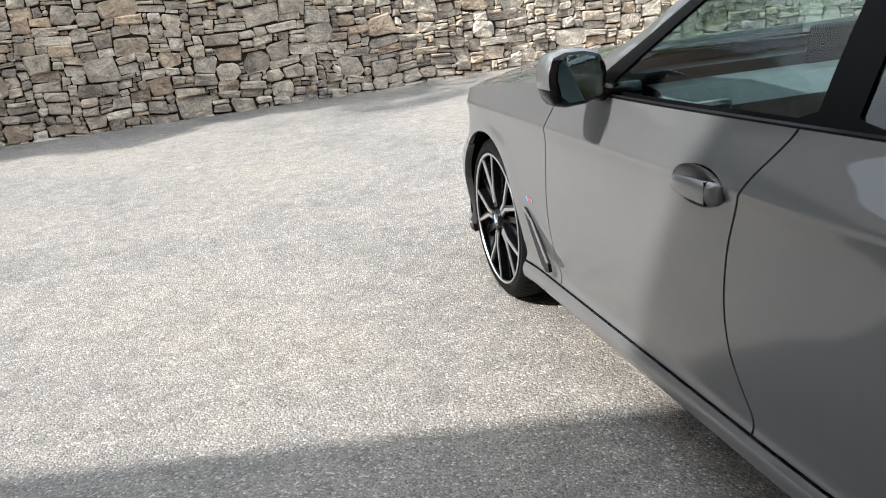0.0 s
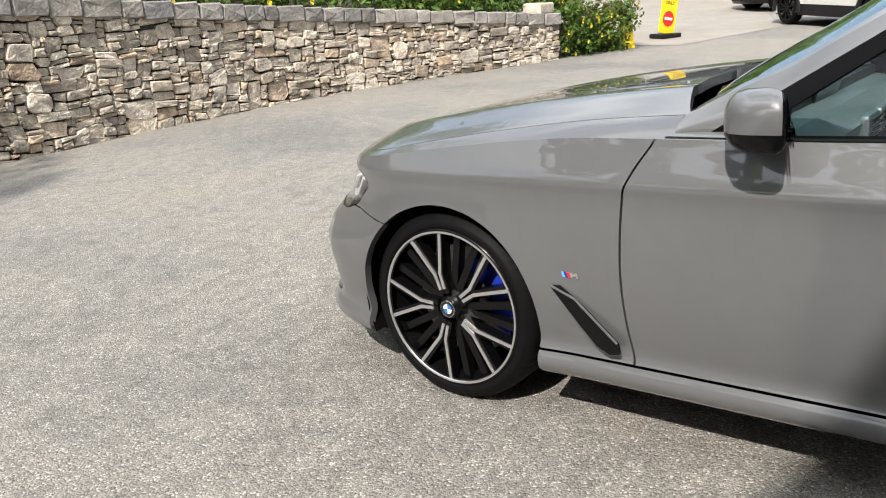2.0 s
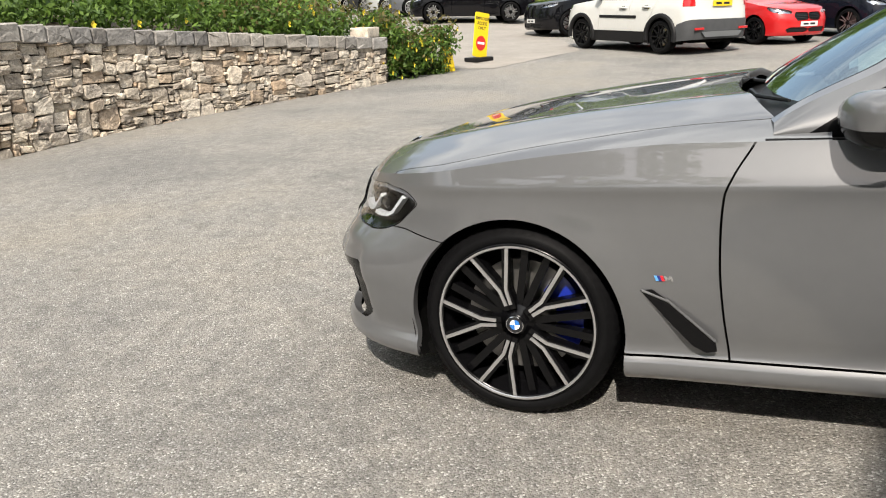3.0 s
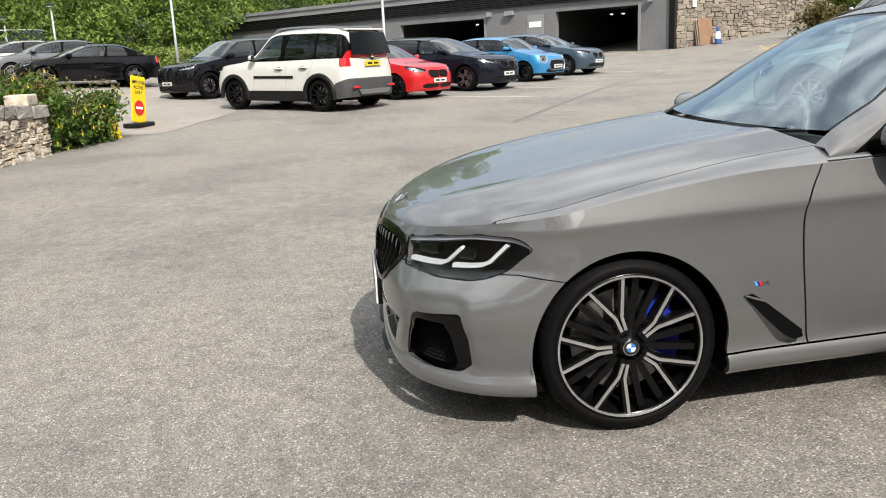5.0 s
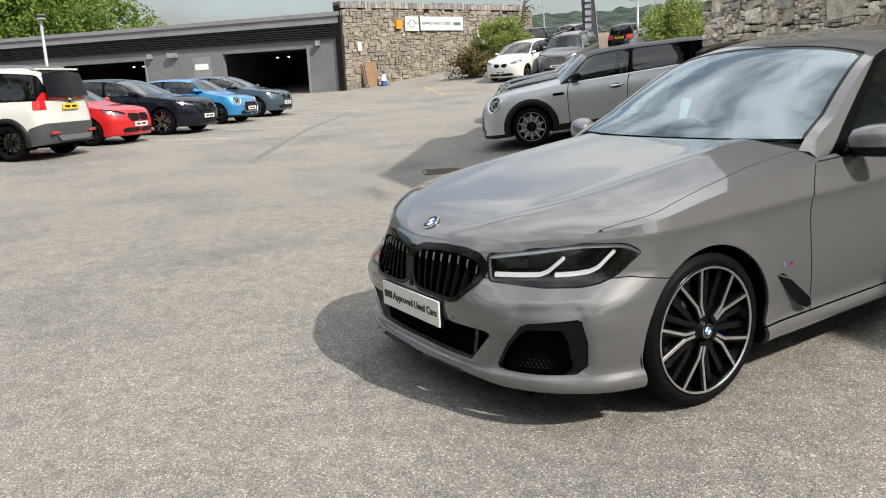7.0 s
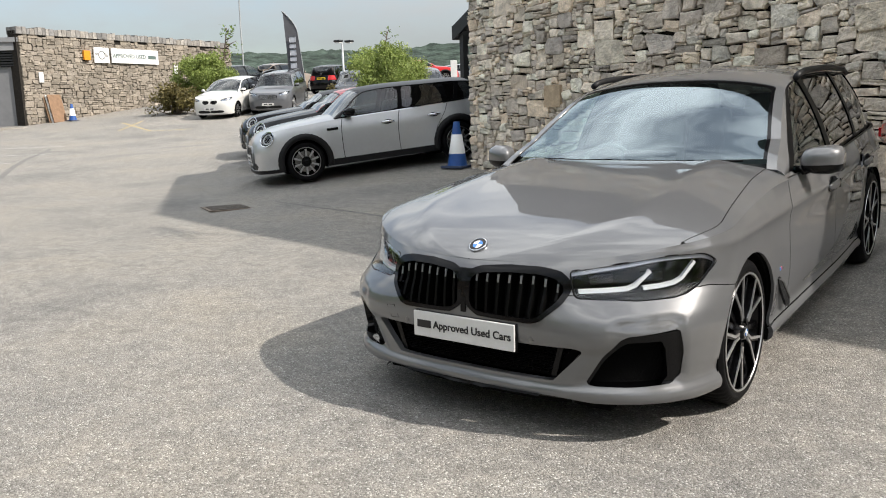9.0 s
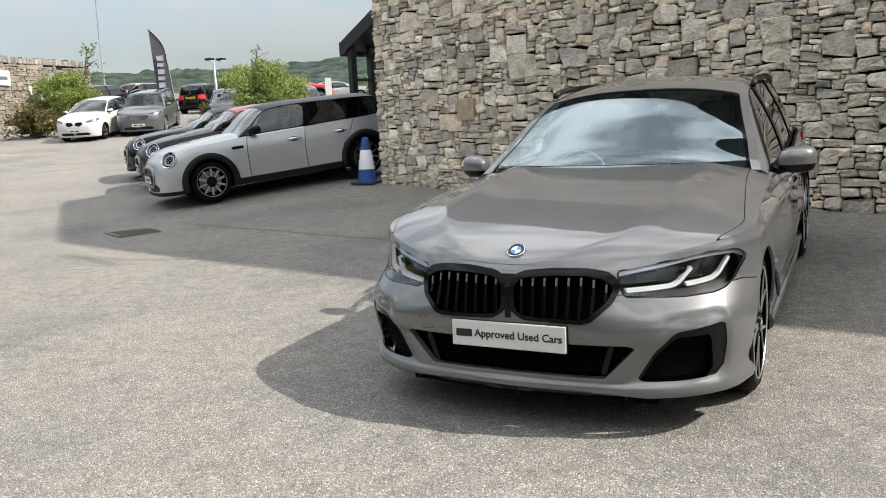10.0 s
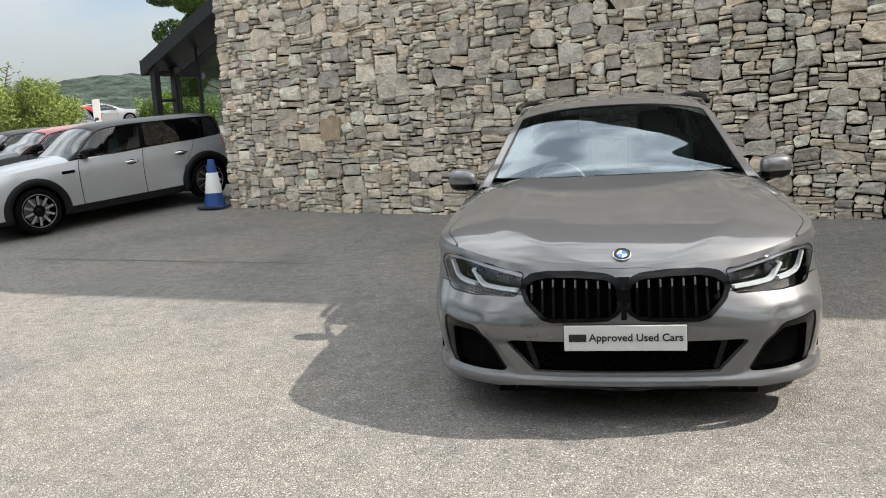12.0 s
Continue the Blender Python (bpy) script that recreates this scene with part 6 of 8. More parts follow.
def parked(name, k, m, paint_m, label, wheel="dark", lamp="slant", grille="twin", rails=None, rear=False, plate=PLATE_WHITE, mirror_mat=None):
    root = thing(name, m, label, "car", "parked cars")
    sh, front = shell(k, root, paint_m, False)
    hood = k["waist"][-2][1] + 0.07
    fv = front.v

    def at(y, z):
        d = (fv[:, 1] - y) ** 2 + (fv[:, 2] - z) ** 2 + np.where(fv[:, 0] > 0.1, 0, 9)
        i = np.argsort(d)[:4]
        q = 1 / (d[i] + 1e-4)
        return float((fv[i, 0] * q).sum() / q.sum())
    w = float(sh.width(0.6))
    if lamp == "round":
        cc = k.get("lamp_at", (0.02, hood - 0.15))
        q = [(cc[0] + 0.128 * math.cos(t), cc[1] + 0.128 * math.sin(t)) for t in np.linspace(0, 2 * math.pi, 17)[:-1]]
    else:
        q = [(-0.2, hood - 0.2), (-0.2, hood - 0.13), (0.1, hood - 0.065), (0.34, hood - 0.03), (0.36, hood - 0.09), (0.2, hood - 0.17)]
    lamp_s, front = front_cut(front, q, "c", 0.015)
    if grille == "twin":
        gp = [(0.02, hood - 0.31), (0.02, hood - 0.16), (0.3, hood - 0.15), (0.36, hood - 0.21), (0.28, hood - 0.31)]
    elif grille == "tall":
        gp = [(0.02, hood - 0.5), (0.02, hood - 0.12), (0.2, hood - 0.1), (0.28, hood - 0.2), (0.2, hood - 0.5)]
    else:
        gp = [(0.0, hood - 0.34), (0.0, hood - 0.16), (0.36, hood - 0.16), (0.42, hood - 0.24), (0.34, hood - 0.35)]
    if grille == "oval":
        gp = [(-0.05, 0.36), (-0.05, 0.64), (0.38, 0.64), (0.48, 0.54), (0.42, 0.36)]
    gr, front = front_cut(front, gp, "y", 0.02)
    lo, front = front_cut(front, [(0.0, 0.27), (0.0, 0.38), (0.5, 0.39), (0.62, 0.34), (0.55, 0.27)], "y", 0.02)
    bump, wing = front.cut(lambda x, y, z: np.maximum(z - (hood - 0.22), 0.25 - x))
    if lamp == "round":
        chin, bump = bump.cut(lambda x, y, z: z - 0.26)
        both(chin.moved(0.006)).put("chin_spoiler", BLACK, root, lip=0.02)
        for sg in (1, -1):
            part("side_scuttle", box(-0.5, float(sh.width(0.8)) * sg, 0.8, 0.19, 0.03, 0.045, 0.01), GLOSS_BLACK, root)
    both(bump).put("front_bumper", paint_m, root, lip=0.02)
    for f in (wing, mirrored(wing)):
        f.put("front_wing", paint_m, root, lip=0.012)
    both(sh.front_deck.cut(lambda x, y, z: y - 0.9 * sh.half(x) - np.where(x > 0.35, 1, 0))[0]).put("bonnet", k.get("hood_paint", paint_m), root, lip=0.01)
    tops = sh.front_deck.cut(lambda x, y, z: y - 0.905 * sh.half(x) - np.where(x > 0.35, 1, 0))[1]
    for f in (tops, mirrored(tops)):
        f.put("wing_top", paint_m, root)
    for sg in (1, -1):
        fl = (lambda s: s) if sg > 0 else mirrored
        h = new("headlamp")
        h.parent = root
        ob = fl(lamp_s).put("lamp_lens", LENS, h)
        if ob:
            ob.visible_shadow = False
        fl(lamp_s.moved(-0.05)).put("lamp_bowl", GLOSS_BLACK if lamp in ("dark", "round") else LAMP_CHROME, h)
        if lamp == "round" and len(lamp_s.v):
            c = lamp_s.v.mean(0)
            n = Vector(lamp_s.normals().mean(0)).normalized()
            bm = lathe([(0.142, -0.004), (0.136, 0.012), (0.124, 0.008), (0.114, -0.03)], 24)
            bm.transform(Matrix.Translation(c) @ n.to_track_quat("Y", "Z").to_matrix().to_4x4())
            bm.transform(Matrix.Diagonal((1, sg, 1, 1)))
            part("lamp_ring", bm, CHROME, h)
            bm = lathe([(0.088, -0.012), (0.08, -0.006), (0.07, -0.012), (0.079, -0.02)], 24)
            bm.transform(Matrix.Translation(c) @ n.to_track_quat("Y", "Z").to_matrix().to_4x4())
            bm.transform(Matrix.Diagonal((1, sg, 1, 1)))
            part("light_guide", bm, PALE_PLASTIC, h)
        else:
            bm = bmesh.new()
            if len(lamp_s.v):
                c = lamp_s.v.mean(0)
                box(c[0] - 0.02, c[1] * sg, c[2] - 0.02, 0.05, 0.16, 0.018, 0.004, bm)
            part("light_guide", bm, PALE_PLASTIC, h)
    g = new("grille")
    g.parent = root
    both(gr.moved(-0.03)).put("grille_backing", BLACK, g)
    for i in range(5):
        z = gp[0][1] + (gp[1][1] - gp[0][1]) * (i + 0.5) / 5
        ys = (0.03, 0.26) if grille in ("twin", "tall") else (0.0, 0.36)
        for sg in (1, -1):
            part("grille_bar", tube([(at(ys[0], z) - 0.012, ys[0] * sg, z), (at(ys[1], z) - 0.012, ys[1] * sg, z)], k.get("bar_r", 0.006), 5), k.get("bar_mat", GLOSS_BLACK), g)
    if grille == "oval":
        pts = [(at(y, z) + 0.004, y, z) for y, z in rounded([(-0.42, 0.35), (-0.49, 0.54), (-0.39, 0.65), (0.39, 0.65), (0.49, 0.54), (0.42, 0.35)], 0.06, 3)]
        pts = [(at(abs(y), z) + 0.006, y, z) for _, y, z in pts]
        part("grille_surround", tube(pts, 0.02, 6, True), k.get("trim", SATIN), g)
    both(lo.moved(-0.03)).put("lower_intake", BLACK, root)
    for x, ok, mt, face in ((at(0.0, 0.46) + 0.012, True, plate, 1), (float(sh.tail(0.75)) - 0.012, True, PLATE_YELLOW if plate is PLATE_WHITE else plate, -1)):
        p = new("number_plate")
        p.parent = root
        zz = 0.46 if face > 0 else k.get("rear_plate", 0.85)
        part("plate_board", box(x, 0, zz, 0.01, 0.52, 0.11, 0.003), mt, p)
        for yb in (-0.105, 0.105):
            part("plate_bar", box(x + 0.006 * face, yb, zz, 0.004, 0.15, 0.042), INK, p)
    for sg in (1, -1):
        z0 = k["waist"][0][1] - 0.14
        xr = float(sh.tail(z0))
        tl = sh.side.cut(lambda x, y, z: np.maximum(np.maximum(x - xr - k.get("lamp_x", 0.2), k.get("lamp_y", 0.4) - y), np.abs(z - k.get("lamp_z", z0)) - k.get("lamp_h", 0.12)))[0]
        if tl.f:
            (tl if sg > 0 else mirrored(tl)).moved(0.006).put("rear_lamp", RED_LENS, root, lip=0.004)
    r = k["wheel"]
    for ax in (0.0, -k["wb"]):
        for sg in (1, -1):
            m2 = Matrix.Translation((ax, (w - 0.012) * sg, r)) @ (Matrix.Rotation(math.pi, 4, "Z") if sg < 0 else Matrix()) @ Matrix.Rotation(radians(random.uniform(0, 60)), 4, "Y")
            wheel_kit(wheel, r, r - 0.085, 0.22, root, m2)
            if k.get("clad"):
                bm = bmesh.new()
                aa = [radians(t) for t in range(-12, 193, 12)]
                ring = []
                for t in aa:
                    row = []
                    for rr, dy in ((k["arch"] - 0.006, -0.03), (k["arch"] - 0.006, 0.026), (k["arch"] + k.get("arch_w", 0.06), 0.024), (k["arch"] + k.get("arch_w", 0.06) + 0.012, -0.02)):
                        row.append(bm.verts.new((ax + rr * math.cos(t), (w + dy) * sg, r + rr * math.sin(t))))
                    ring.append(row)
                for a, b in zip(ring, ring[1:]):
                    for j in range(3):
                        bm.faces.new((a[j], a[j + 1], b[j + 1], b[j]))
                bmesh.ops.recalc_face_normals(bm, faces=bm.faces[:])
                part("arch_trim", bm, k["clad"], root, smooth=True)
    cw = k["cabin"][-1][0]
    for sg in (1, -1):
        mirror_kit(root, sg, cw - 0.22, float(sh.half(cw)) - 0.03, k["waist"][2][1] + 0.07, mirror_mat or paint_m, 0.9)
        if k.get("belt_strip"):
            xs = np.linspace(k["pillar_x"] - 0.02, k["cabin"][1][0] + 0.04, 20)
            part("belt_trim", tube([(x, (float(sh.half(x)) - 0.012) * sg, float(sh.waist(x)) + 0.002) for x in xs], 0.009, 6), k["belt_strip"], root)
        if rails:
            xs = np.linspace(k["cabin"][-3][0] - 0.1, k["cabin"][2][0] + 0.05, 8)
            part("roof_rail", tube([(x, (float(sh.half(x)) - 0.26) * sg, float(sh.cabin(x)) + 0.02) for x in xs], 0.022, 6), rails, root)
    seats(k, root, (-1.45,), dash=False)
    return root, sh


def facing(x, y, heading):
    """A pose on the yard for a car whose front axle's middle is at x, y."""
    h = radians(heading)
    f = 2.6
    dz = gz(x, y) - gz(x - f * math.cos(h), y - f * math.sin(h))
    return pose(x, y, gz(x, y), 0, -math.degrees(math.atan2(dz, f)), heading)


def by_hub(x, y, heading, half, side=1):
    """The same from the place of a front hub."""
    h = radians(heading)
    return facing(x + side * half * math.sin(h), y - side * half * math.cos(h), heading)


P_SILVER = paint("silver_paint", (0.52, 0.53, 0.54), 0.5, 0.35)
P_DARKGREY = paint("dark_grey_paint", (0.035, 0.036, 0.039), 0.0, 0.35)
P_BLACK = paint("black_paint", (0.004, 0.004, 0.005), 0.0, 0.3)
P_NAVY = paint("blue_black_paint", (0.006, 0.007, 0.012), 0.0, 0.3)
P_WHITE = paint("white_paint", (0.56, 0.56, 0.54), 0.0, 0.4)
P_RED = paint("red_paint", (0.46, 0.012, 0.014), 0.0, 0.4)
P_BLUE = paint("light_blue_paint", (0.03, 0.23, 0.48), 0.4, 0.35)
P_STEEL = paint("steel_blue_paint", (0.045, 0.075, 0.1), 0.4, 0.35)
P_GREYSUV = paint("mid_grey_paint", (0.125, 0.13, 0.142), 0.4, 0.35)
for dark_paint in (P_BLACK, P_NAVY, P_DARKGREY):
    dark_paint.node_tree.nodes["Principled BSDF"].inputs["Coat IOR"].default_value = 1.38
    dark_paint.node_tree.nodes["Principled BSDF"].inputs["Specular IOR Level"].default_value = 0.0
P_BROWN = paint("champagne_paint", (0.3, 0.24, 0.19), 0.4, 0.35)


def hatch_spec(doors=4, **e):
    wb, fo, ro = (2.7, 0.82, 0.66) if doors == 4 else (2.56, 0.84, 0.6)
    h = 1.452 if doors == 4 else 1.36
    tail = -wb - ro
    return generic(wb, fo, ro, 0.885, h, 0.325, 0.965, 0.93, -0.56, -1.07, -wb - 0.3, 1.0, doors=doors, clad=BLACK, arch_w=0.085, flare=0.014,
                   nose=[(0.15, fo - 0.06), (0.25, fo), (0.45, fo), (0.66, fo - 0.02), (0.76, fo - 0.06), (0.84, fo - 0.14), (0.95, fo - 0.3)],
                   square=[(0.15, 3.6), (0.5, 3.6), (0.72, 3.0), (0.84, 2.7), (1.0, 2.6)],
                   waist=[(tail, 1.03), (tail + 0.7, 1.0), (-wb / 2, 0.965), (-0.6, 0.945), (-0.2, 0.925), (0.2, 0.9), (0.5, 0.865), (0.7, 0.835), (fo, 0.82)],
                   deck=[(-1.0, 1.06), (-0.6, 1.045), (-0.2, 1.01), (0.2, 0.97), (0.45, 0.93), (0.6, 0.885), (0.68, 0.845)],
                   cabin=[(tail + 0.02, 1.02), (tail + 0.07, 1.16), (tail + 0.18, h - 0.12), (tail + 0.34, h - 0.045), (-2.2, h - 0.01), (-1.68, h), (-1.28, h - 0.012), (-1.08, h - 0.05), (-0.9, h - 0.175), (-0.73, 1.12), (-0.6, 1.01), (-0.56, 0.975)],
                   crown=2.6, tumble=0.3, bow=0.1, rake=1.15, pillar_x=-0.7, lamp_at=(0.12, 0.775), belt_strip=CHROME, **e)


parked("hatchback", hatch_spec(4, roof_paint=SATIN_BLACK, handle_mat=CHROME), by_hub(9.64, -3.09, 51.0, 0.875), P_SILVER, "silver five-door hatchback with black roof parked beside the stone gable", "fan", "round", "oval", mirror_mat=GLOSS_BLACK)
parked("hatchback", hatch_spec(2, roof_paint=P_RED, pillar_paint=SATIN_BLACK, handle_mat=CHROME), by_hub(11.56, -4.84, 48.0, 0.855), P_DARKGREY, "dark grey hatchback with red roof parked in a row", "fan", "round", "oval", mirror_mat=GLOSS_BLACK)
parked("hatchback", hatch_spec(2, roof_paint=SATIN_BLACK, handle_mat=CHROME), by_hub(13.33, -6.34, 48.0, 0.855), P_BLACK, "black hatchback with black roof parked in a row", "fan", "round", "oval", mirror_mat=GLOSS_BLACK)

BOXY = generic(2.578, 0.86, 0.78, 0.895, 1.75, 0.335, 1.06, 1.0, -0.42, -1.05, -3.14, 1.08, clad=BLACK, skirt=0.42, rear_plate=0.98, lamp_h=0.0, arch_w=0.075,
               tail=[(0.15, -3.26), (0.35, -3.36), (0.6, -3.37), (0.85, -3.345), (1.2, -3.31)], square_rear=[(0, 5.0), (2, 5.0)],
               waist=[(-3.36, 1.1), (-2.6, 1.09), (-1.3, 1.06), (-0.42, 1.05), (0.1, 1.0), (0.6, 0.93), (0.86, 0.9)],
               cabin=[(-3.345, 1.09), (-3.33, 1.2), (-3.28, 1.42), (-3.22, 1.6), (-3.12, 1.69), (-2.9, 1.715), (-2.1, 1.745), (-1.4, 1.735), (-1.08, 1.66), (-0.8, 1.4), (-0.46, 1.1), (-0.42, 1.07)],
               tumble=0.22, bow=0.1, screen=-1.1, pillar_x=-0.5, rake=1.0, backlight=(-3.2, 1.16),
               win=dict(rail=0.13, belt=0.03, black_to=-3.3, panes=[((-0.55, 1.06, -1.12, 1.75), (-1.42, 1.06, -1.47, 1.75)), ((-1.55, 1.06, -1.6, 1.75), (-2.38, 1.06, -2.45, 1.75)), ((-2.43, 1.06, -2.5, 1.75), (-3.16, 1.06, -3.08, 1.75))]))
boxy, bsh = parked("compact_suv", BOXY, by_hub(19.5, 5.75, 46.0, 0.9) @ Matrix.Scale(1.06, 4), P_WHITE, "white boxy compact off-roader with black sills and roof rails", "dark", "slant", "wide", rails=SATIN)


def boxy_rear():
    """The black bumper, skid plate, window and lamps at the tail."""
    v = bsh.side.cut(lambda x, y, z: np.maximum(x + 2.578 + 0.42, z - 0.68 + 0.35 * np.clip(x + 3.3, 0, 1)))[0]
    both(v.moved(0.012)).put("rear_bumper", BUMPER_GREY, boxy, "dark grey plastic rear bumper", lip=0.02)
    part("skid_plate", prism([(-0.55, 0.44), (0.55, 0.44), (0.46, 0.34), (-0.46, 0.34)], 0.03, "x", -3.412), SATIN, boxy)
    for sg in (1, -1):
        fl = (lambda q: q) if sg > 0 else mirrored
        low = bsh.side.cut(lambda x, y, z: np.maximum(np.maximum(x + 3.12, 0.66 - y), 0.93 - z))[0]
        high = bsh.cab_side.cut(lambda x, y, z: np.maximum(x + 3.16 + (z - 1.1) * 0.5, z - 1.25))[0]
        fl((low + high).moved(0.009)).put("rear_lamp", RED_LENS, boxy, lip=0.006)
        part("reflector", box(-3.385, 0.6 * sg, 0.5, 0.03, 0.24, 0.05, 0.01), RED_LENS, boxy)
        part("side_strip", box(-1.25, 0.9 * sg, 0.72, 1.2, 0.016, 0.06, 0.006), BLACK, boxy)
    v = []
    for z, w in ((1.17, 0.66), (1.3, 0.64), (1.45, 0.62), (1.62, 0.58)):
        for i in range(9):
            y = w * (i / 4 - 1)
            v.append((-3.345 + (z - 1.17) * 0.27 - 0.075 * (1 - (y / 0.72) ** 2), y, z))
    pane = Skin(np.array(v), [[9 * r + i, 9 * r + i + 9, 9 * r + i + 10, 9 * r + i + 1] for r in range(3) for i in range(8)])
    pane.put("rear_window", GLOSS_BLACK, boxy, "dark tinted rear window", lip=0.02)
    part("rear_wiper", tube([(-3.435, 0.0, 1.16), (-3.4, -0.3, 1.25)], 0.012, 6), BLACK, boxy)
    part("spoiler", box(-3.16, 0, 1.685, 0.2, 1.1, 0.035, 0.012), P_WHITE, boxy)
    bm = lathe([(0.001, 0.012), (0.045, 0.008), (0.05, 0.0)], 20)
    bm.transform(Matrix.Translation((-3.36, 0, 1.1)) @ pose(0, 0, 0, 0, 0, 90))
    part("tail_badge", bm, BLACK, boxy)


BUMPER_GREY = mat("grey_bumper_plastic", (0.05, 0.052, 0.055), rough=0.6, var=0.1)
boxy_rear()
H_ROW = 222.0
parked("hatchback", generic(2.49, 0.82, 0.72, 0.86, 1.45, 0.315, 0.96, 0.88, -0.42, -1.15, -2.75, 1.0), by_hub(19.83, 1.8, H_ROW, 0.85, -1), P_RED, "bright red hatchback with black honeycomb grille in a parking row", "dark", "slant", "wide")
parked("fastback_car", generic(3.07, 0.87, 1.1, 0.95, 1.53, 0.35, 1.03, 0.95, -0.55, -1.5, -3.45, 1.08), by_hub(21.65, -0.45, H_ROW, 0.93, -1), P_NAVY, "blue-black large fastback with silver twin-spoke wheels in a row", "twin", "slant", "twin")
parked("hatchback", generic(2.495, 0.78, 0.58, 0.86, 1.42, 0.31, 0.955, 0.86, -0.38, -0.98, -2.62, 1.0, doors=2, clad=None), by_hub(24.4, -2.95, H_ROW, 0.85, -1), P_BLUE, "light blue hatchback in a parking row", "dark", "round", "oval")
parked("saloon_car", generic(2.85, 0.82, 1.05, 0.91, 1.44, 0.335, 0.97, 0.9, -0.5, -1.35, -2.75, 1.02, boot=-3.35), by_hub(26.4, -5.05, H_ROW, 0.89, -1), P_STEEL, "steel blue saloon car in a parking row", "twin", "slant", "twin")
parked("large_suv", generic(3.0, 0.85, 1.1, 0.97, 1.7, 0.37, 1.12, 1.02, -0.5, -1.3, -3.5, 1.15), facing(24.6, 7.3, 128.0), P_BLACK, "black large off-roader with tall grille beside a white car", "dark", "slant", "tall")
parked("coupe", generic(2.74, 0.8, 1.0, 0.92, 1.4, 0.34, 0.95, 0.88, -0.5, -1.35, -2.55, 1.0, boot=-3.2, doors=2), facing(27.8, 12.4, 112.0), P_BLACK, "black two-door coupe with silver wheels in a distant row", "twin", "slant", "twin")
for x, y, hd, p, lb in ((30.7, 14.3, 116, P_GREYSUV, "grey saloon car in a distant row"), (33.2, 16.3, 116, P_SILVER, "silver saloon car in a distant row"),
                        (35.7, 18.3, 116, P_DARKGREY, "dark grey saloon car in a distant row"), (38.2, 20.3, 116, P_WHITE, "white saloon car in a distant row")):
    parked("saloon_car", generic(2.85, 0.82, 1.05, 0.91, 1.44, 0.335, 0.97, 0.9, -0.5, -1.35, -2.75, 1.02, boot=-3.35), facing(x, y, hd), p, lb, "silver", "slant", "twin")
parked("van", generic(3.1, 0.85, 1.0, 0.98, 2.2, 0.34, 1.25, 1.15, -0.45, -1.2, -3.95, 1.3), facing(48.5, 21.6, 118), P_WHITE, "white panel van beyond the distant row", "silver", "slant", "wide")
parked("compact_mpv", generic(2.67, 0.86, 0.8, 0.9, 1.56, 0.325, 1.02, 0.95, -0.4, -1.25, -3.0, 1.05), facing(27.9, -17.8, 112.0), P_WHITE, "white compact people carrier beside a hedge", "twin", "slant", "twin")
parked("off_roader", generic(2.66, 0.85, 0.95, 0.955, 1.68, 0.36, 1.07, 1.02, -0.45, -1.0, -3.2, 1.07, bar_mat=SATIN, bar_r=0.012), facing(26.4, -19.55, 120.0), P_GREYSUV, "grey boxy off-roader with bright grille", "silver", "slant", "wide", rails=SATIN)
for x, y, hd, p, lb, hh in ((35.7, -27.9, 276, P_BLACK, "black off-roader seen from behind on the upper lot", 1.72), (36.6, -32.4, 278, P_BROWN, "champagne off-roader on the upper lot", 1.75), (32.0, -31.6, 286, P_BLACK, "black hatchback with red lamps on the upper lot", 1.6)):
    parked("off_roader", generic(2.7, 0.85, 0.9, 0.94, hh, 0.36, hh - 0.62, hh - 0.7, -0.45, -1.1, -3.2, hh - 0.6), facing(x, y, hd), p, lb, "silver", "slant", "wide")
for x, y, hd, p, lb in ((24.4, -22.8, 128, P_DARKGREY, "dark grey car behind the parked row"), (22.0, -25.3, 128, P_GREYSUV, "grey car behind the parked row")):
    parked("saloon_car", generic(2.6, 0.82, 0.9, 0.9, 1.5, 0.33, 0.98, 0.92, -0.45, -1.25, -2.9, 1.02), facing(x, y, hd), p, lb, "silver", "slant", "twin")
parked("hatchback", hatch_spec(2), facing(26.2, -33.2, 222.0), P_RED, "red hatchback on the upper lot", "fan", "round", "oval")
parked("saloon_car", generic(2.85, 0.82, 1.05, 0.91, 1.44, 0.335, 0.97, 0.9, -0.5, -1.35, -2.75, 1.02, boot=-3.35), facing(27.0, -39.9, 206.0), P_SILVER, "silver saloon car on the upper lot", "silver", "slant", "twin")


def upright_board(x, y):
    th = thing("notice_board", Matrix.Translation((x, y, gz(x, y))) @ pose(0, 0, 0, 0, 0, 32), "plain white upright board on the upper lot", "sign")
    part("board_panel", box(0, 0, 0.72, 0.36, 0.05, 1.24, 0.02), PLATE_WHITE, th)
    part("board_foot", box(0, 0, 0.05, 0.5, 0.3, 0.1, 0.02), BLACK, th)


upright_board(24.9, -32.3)


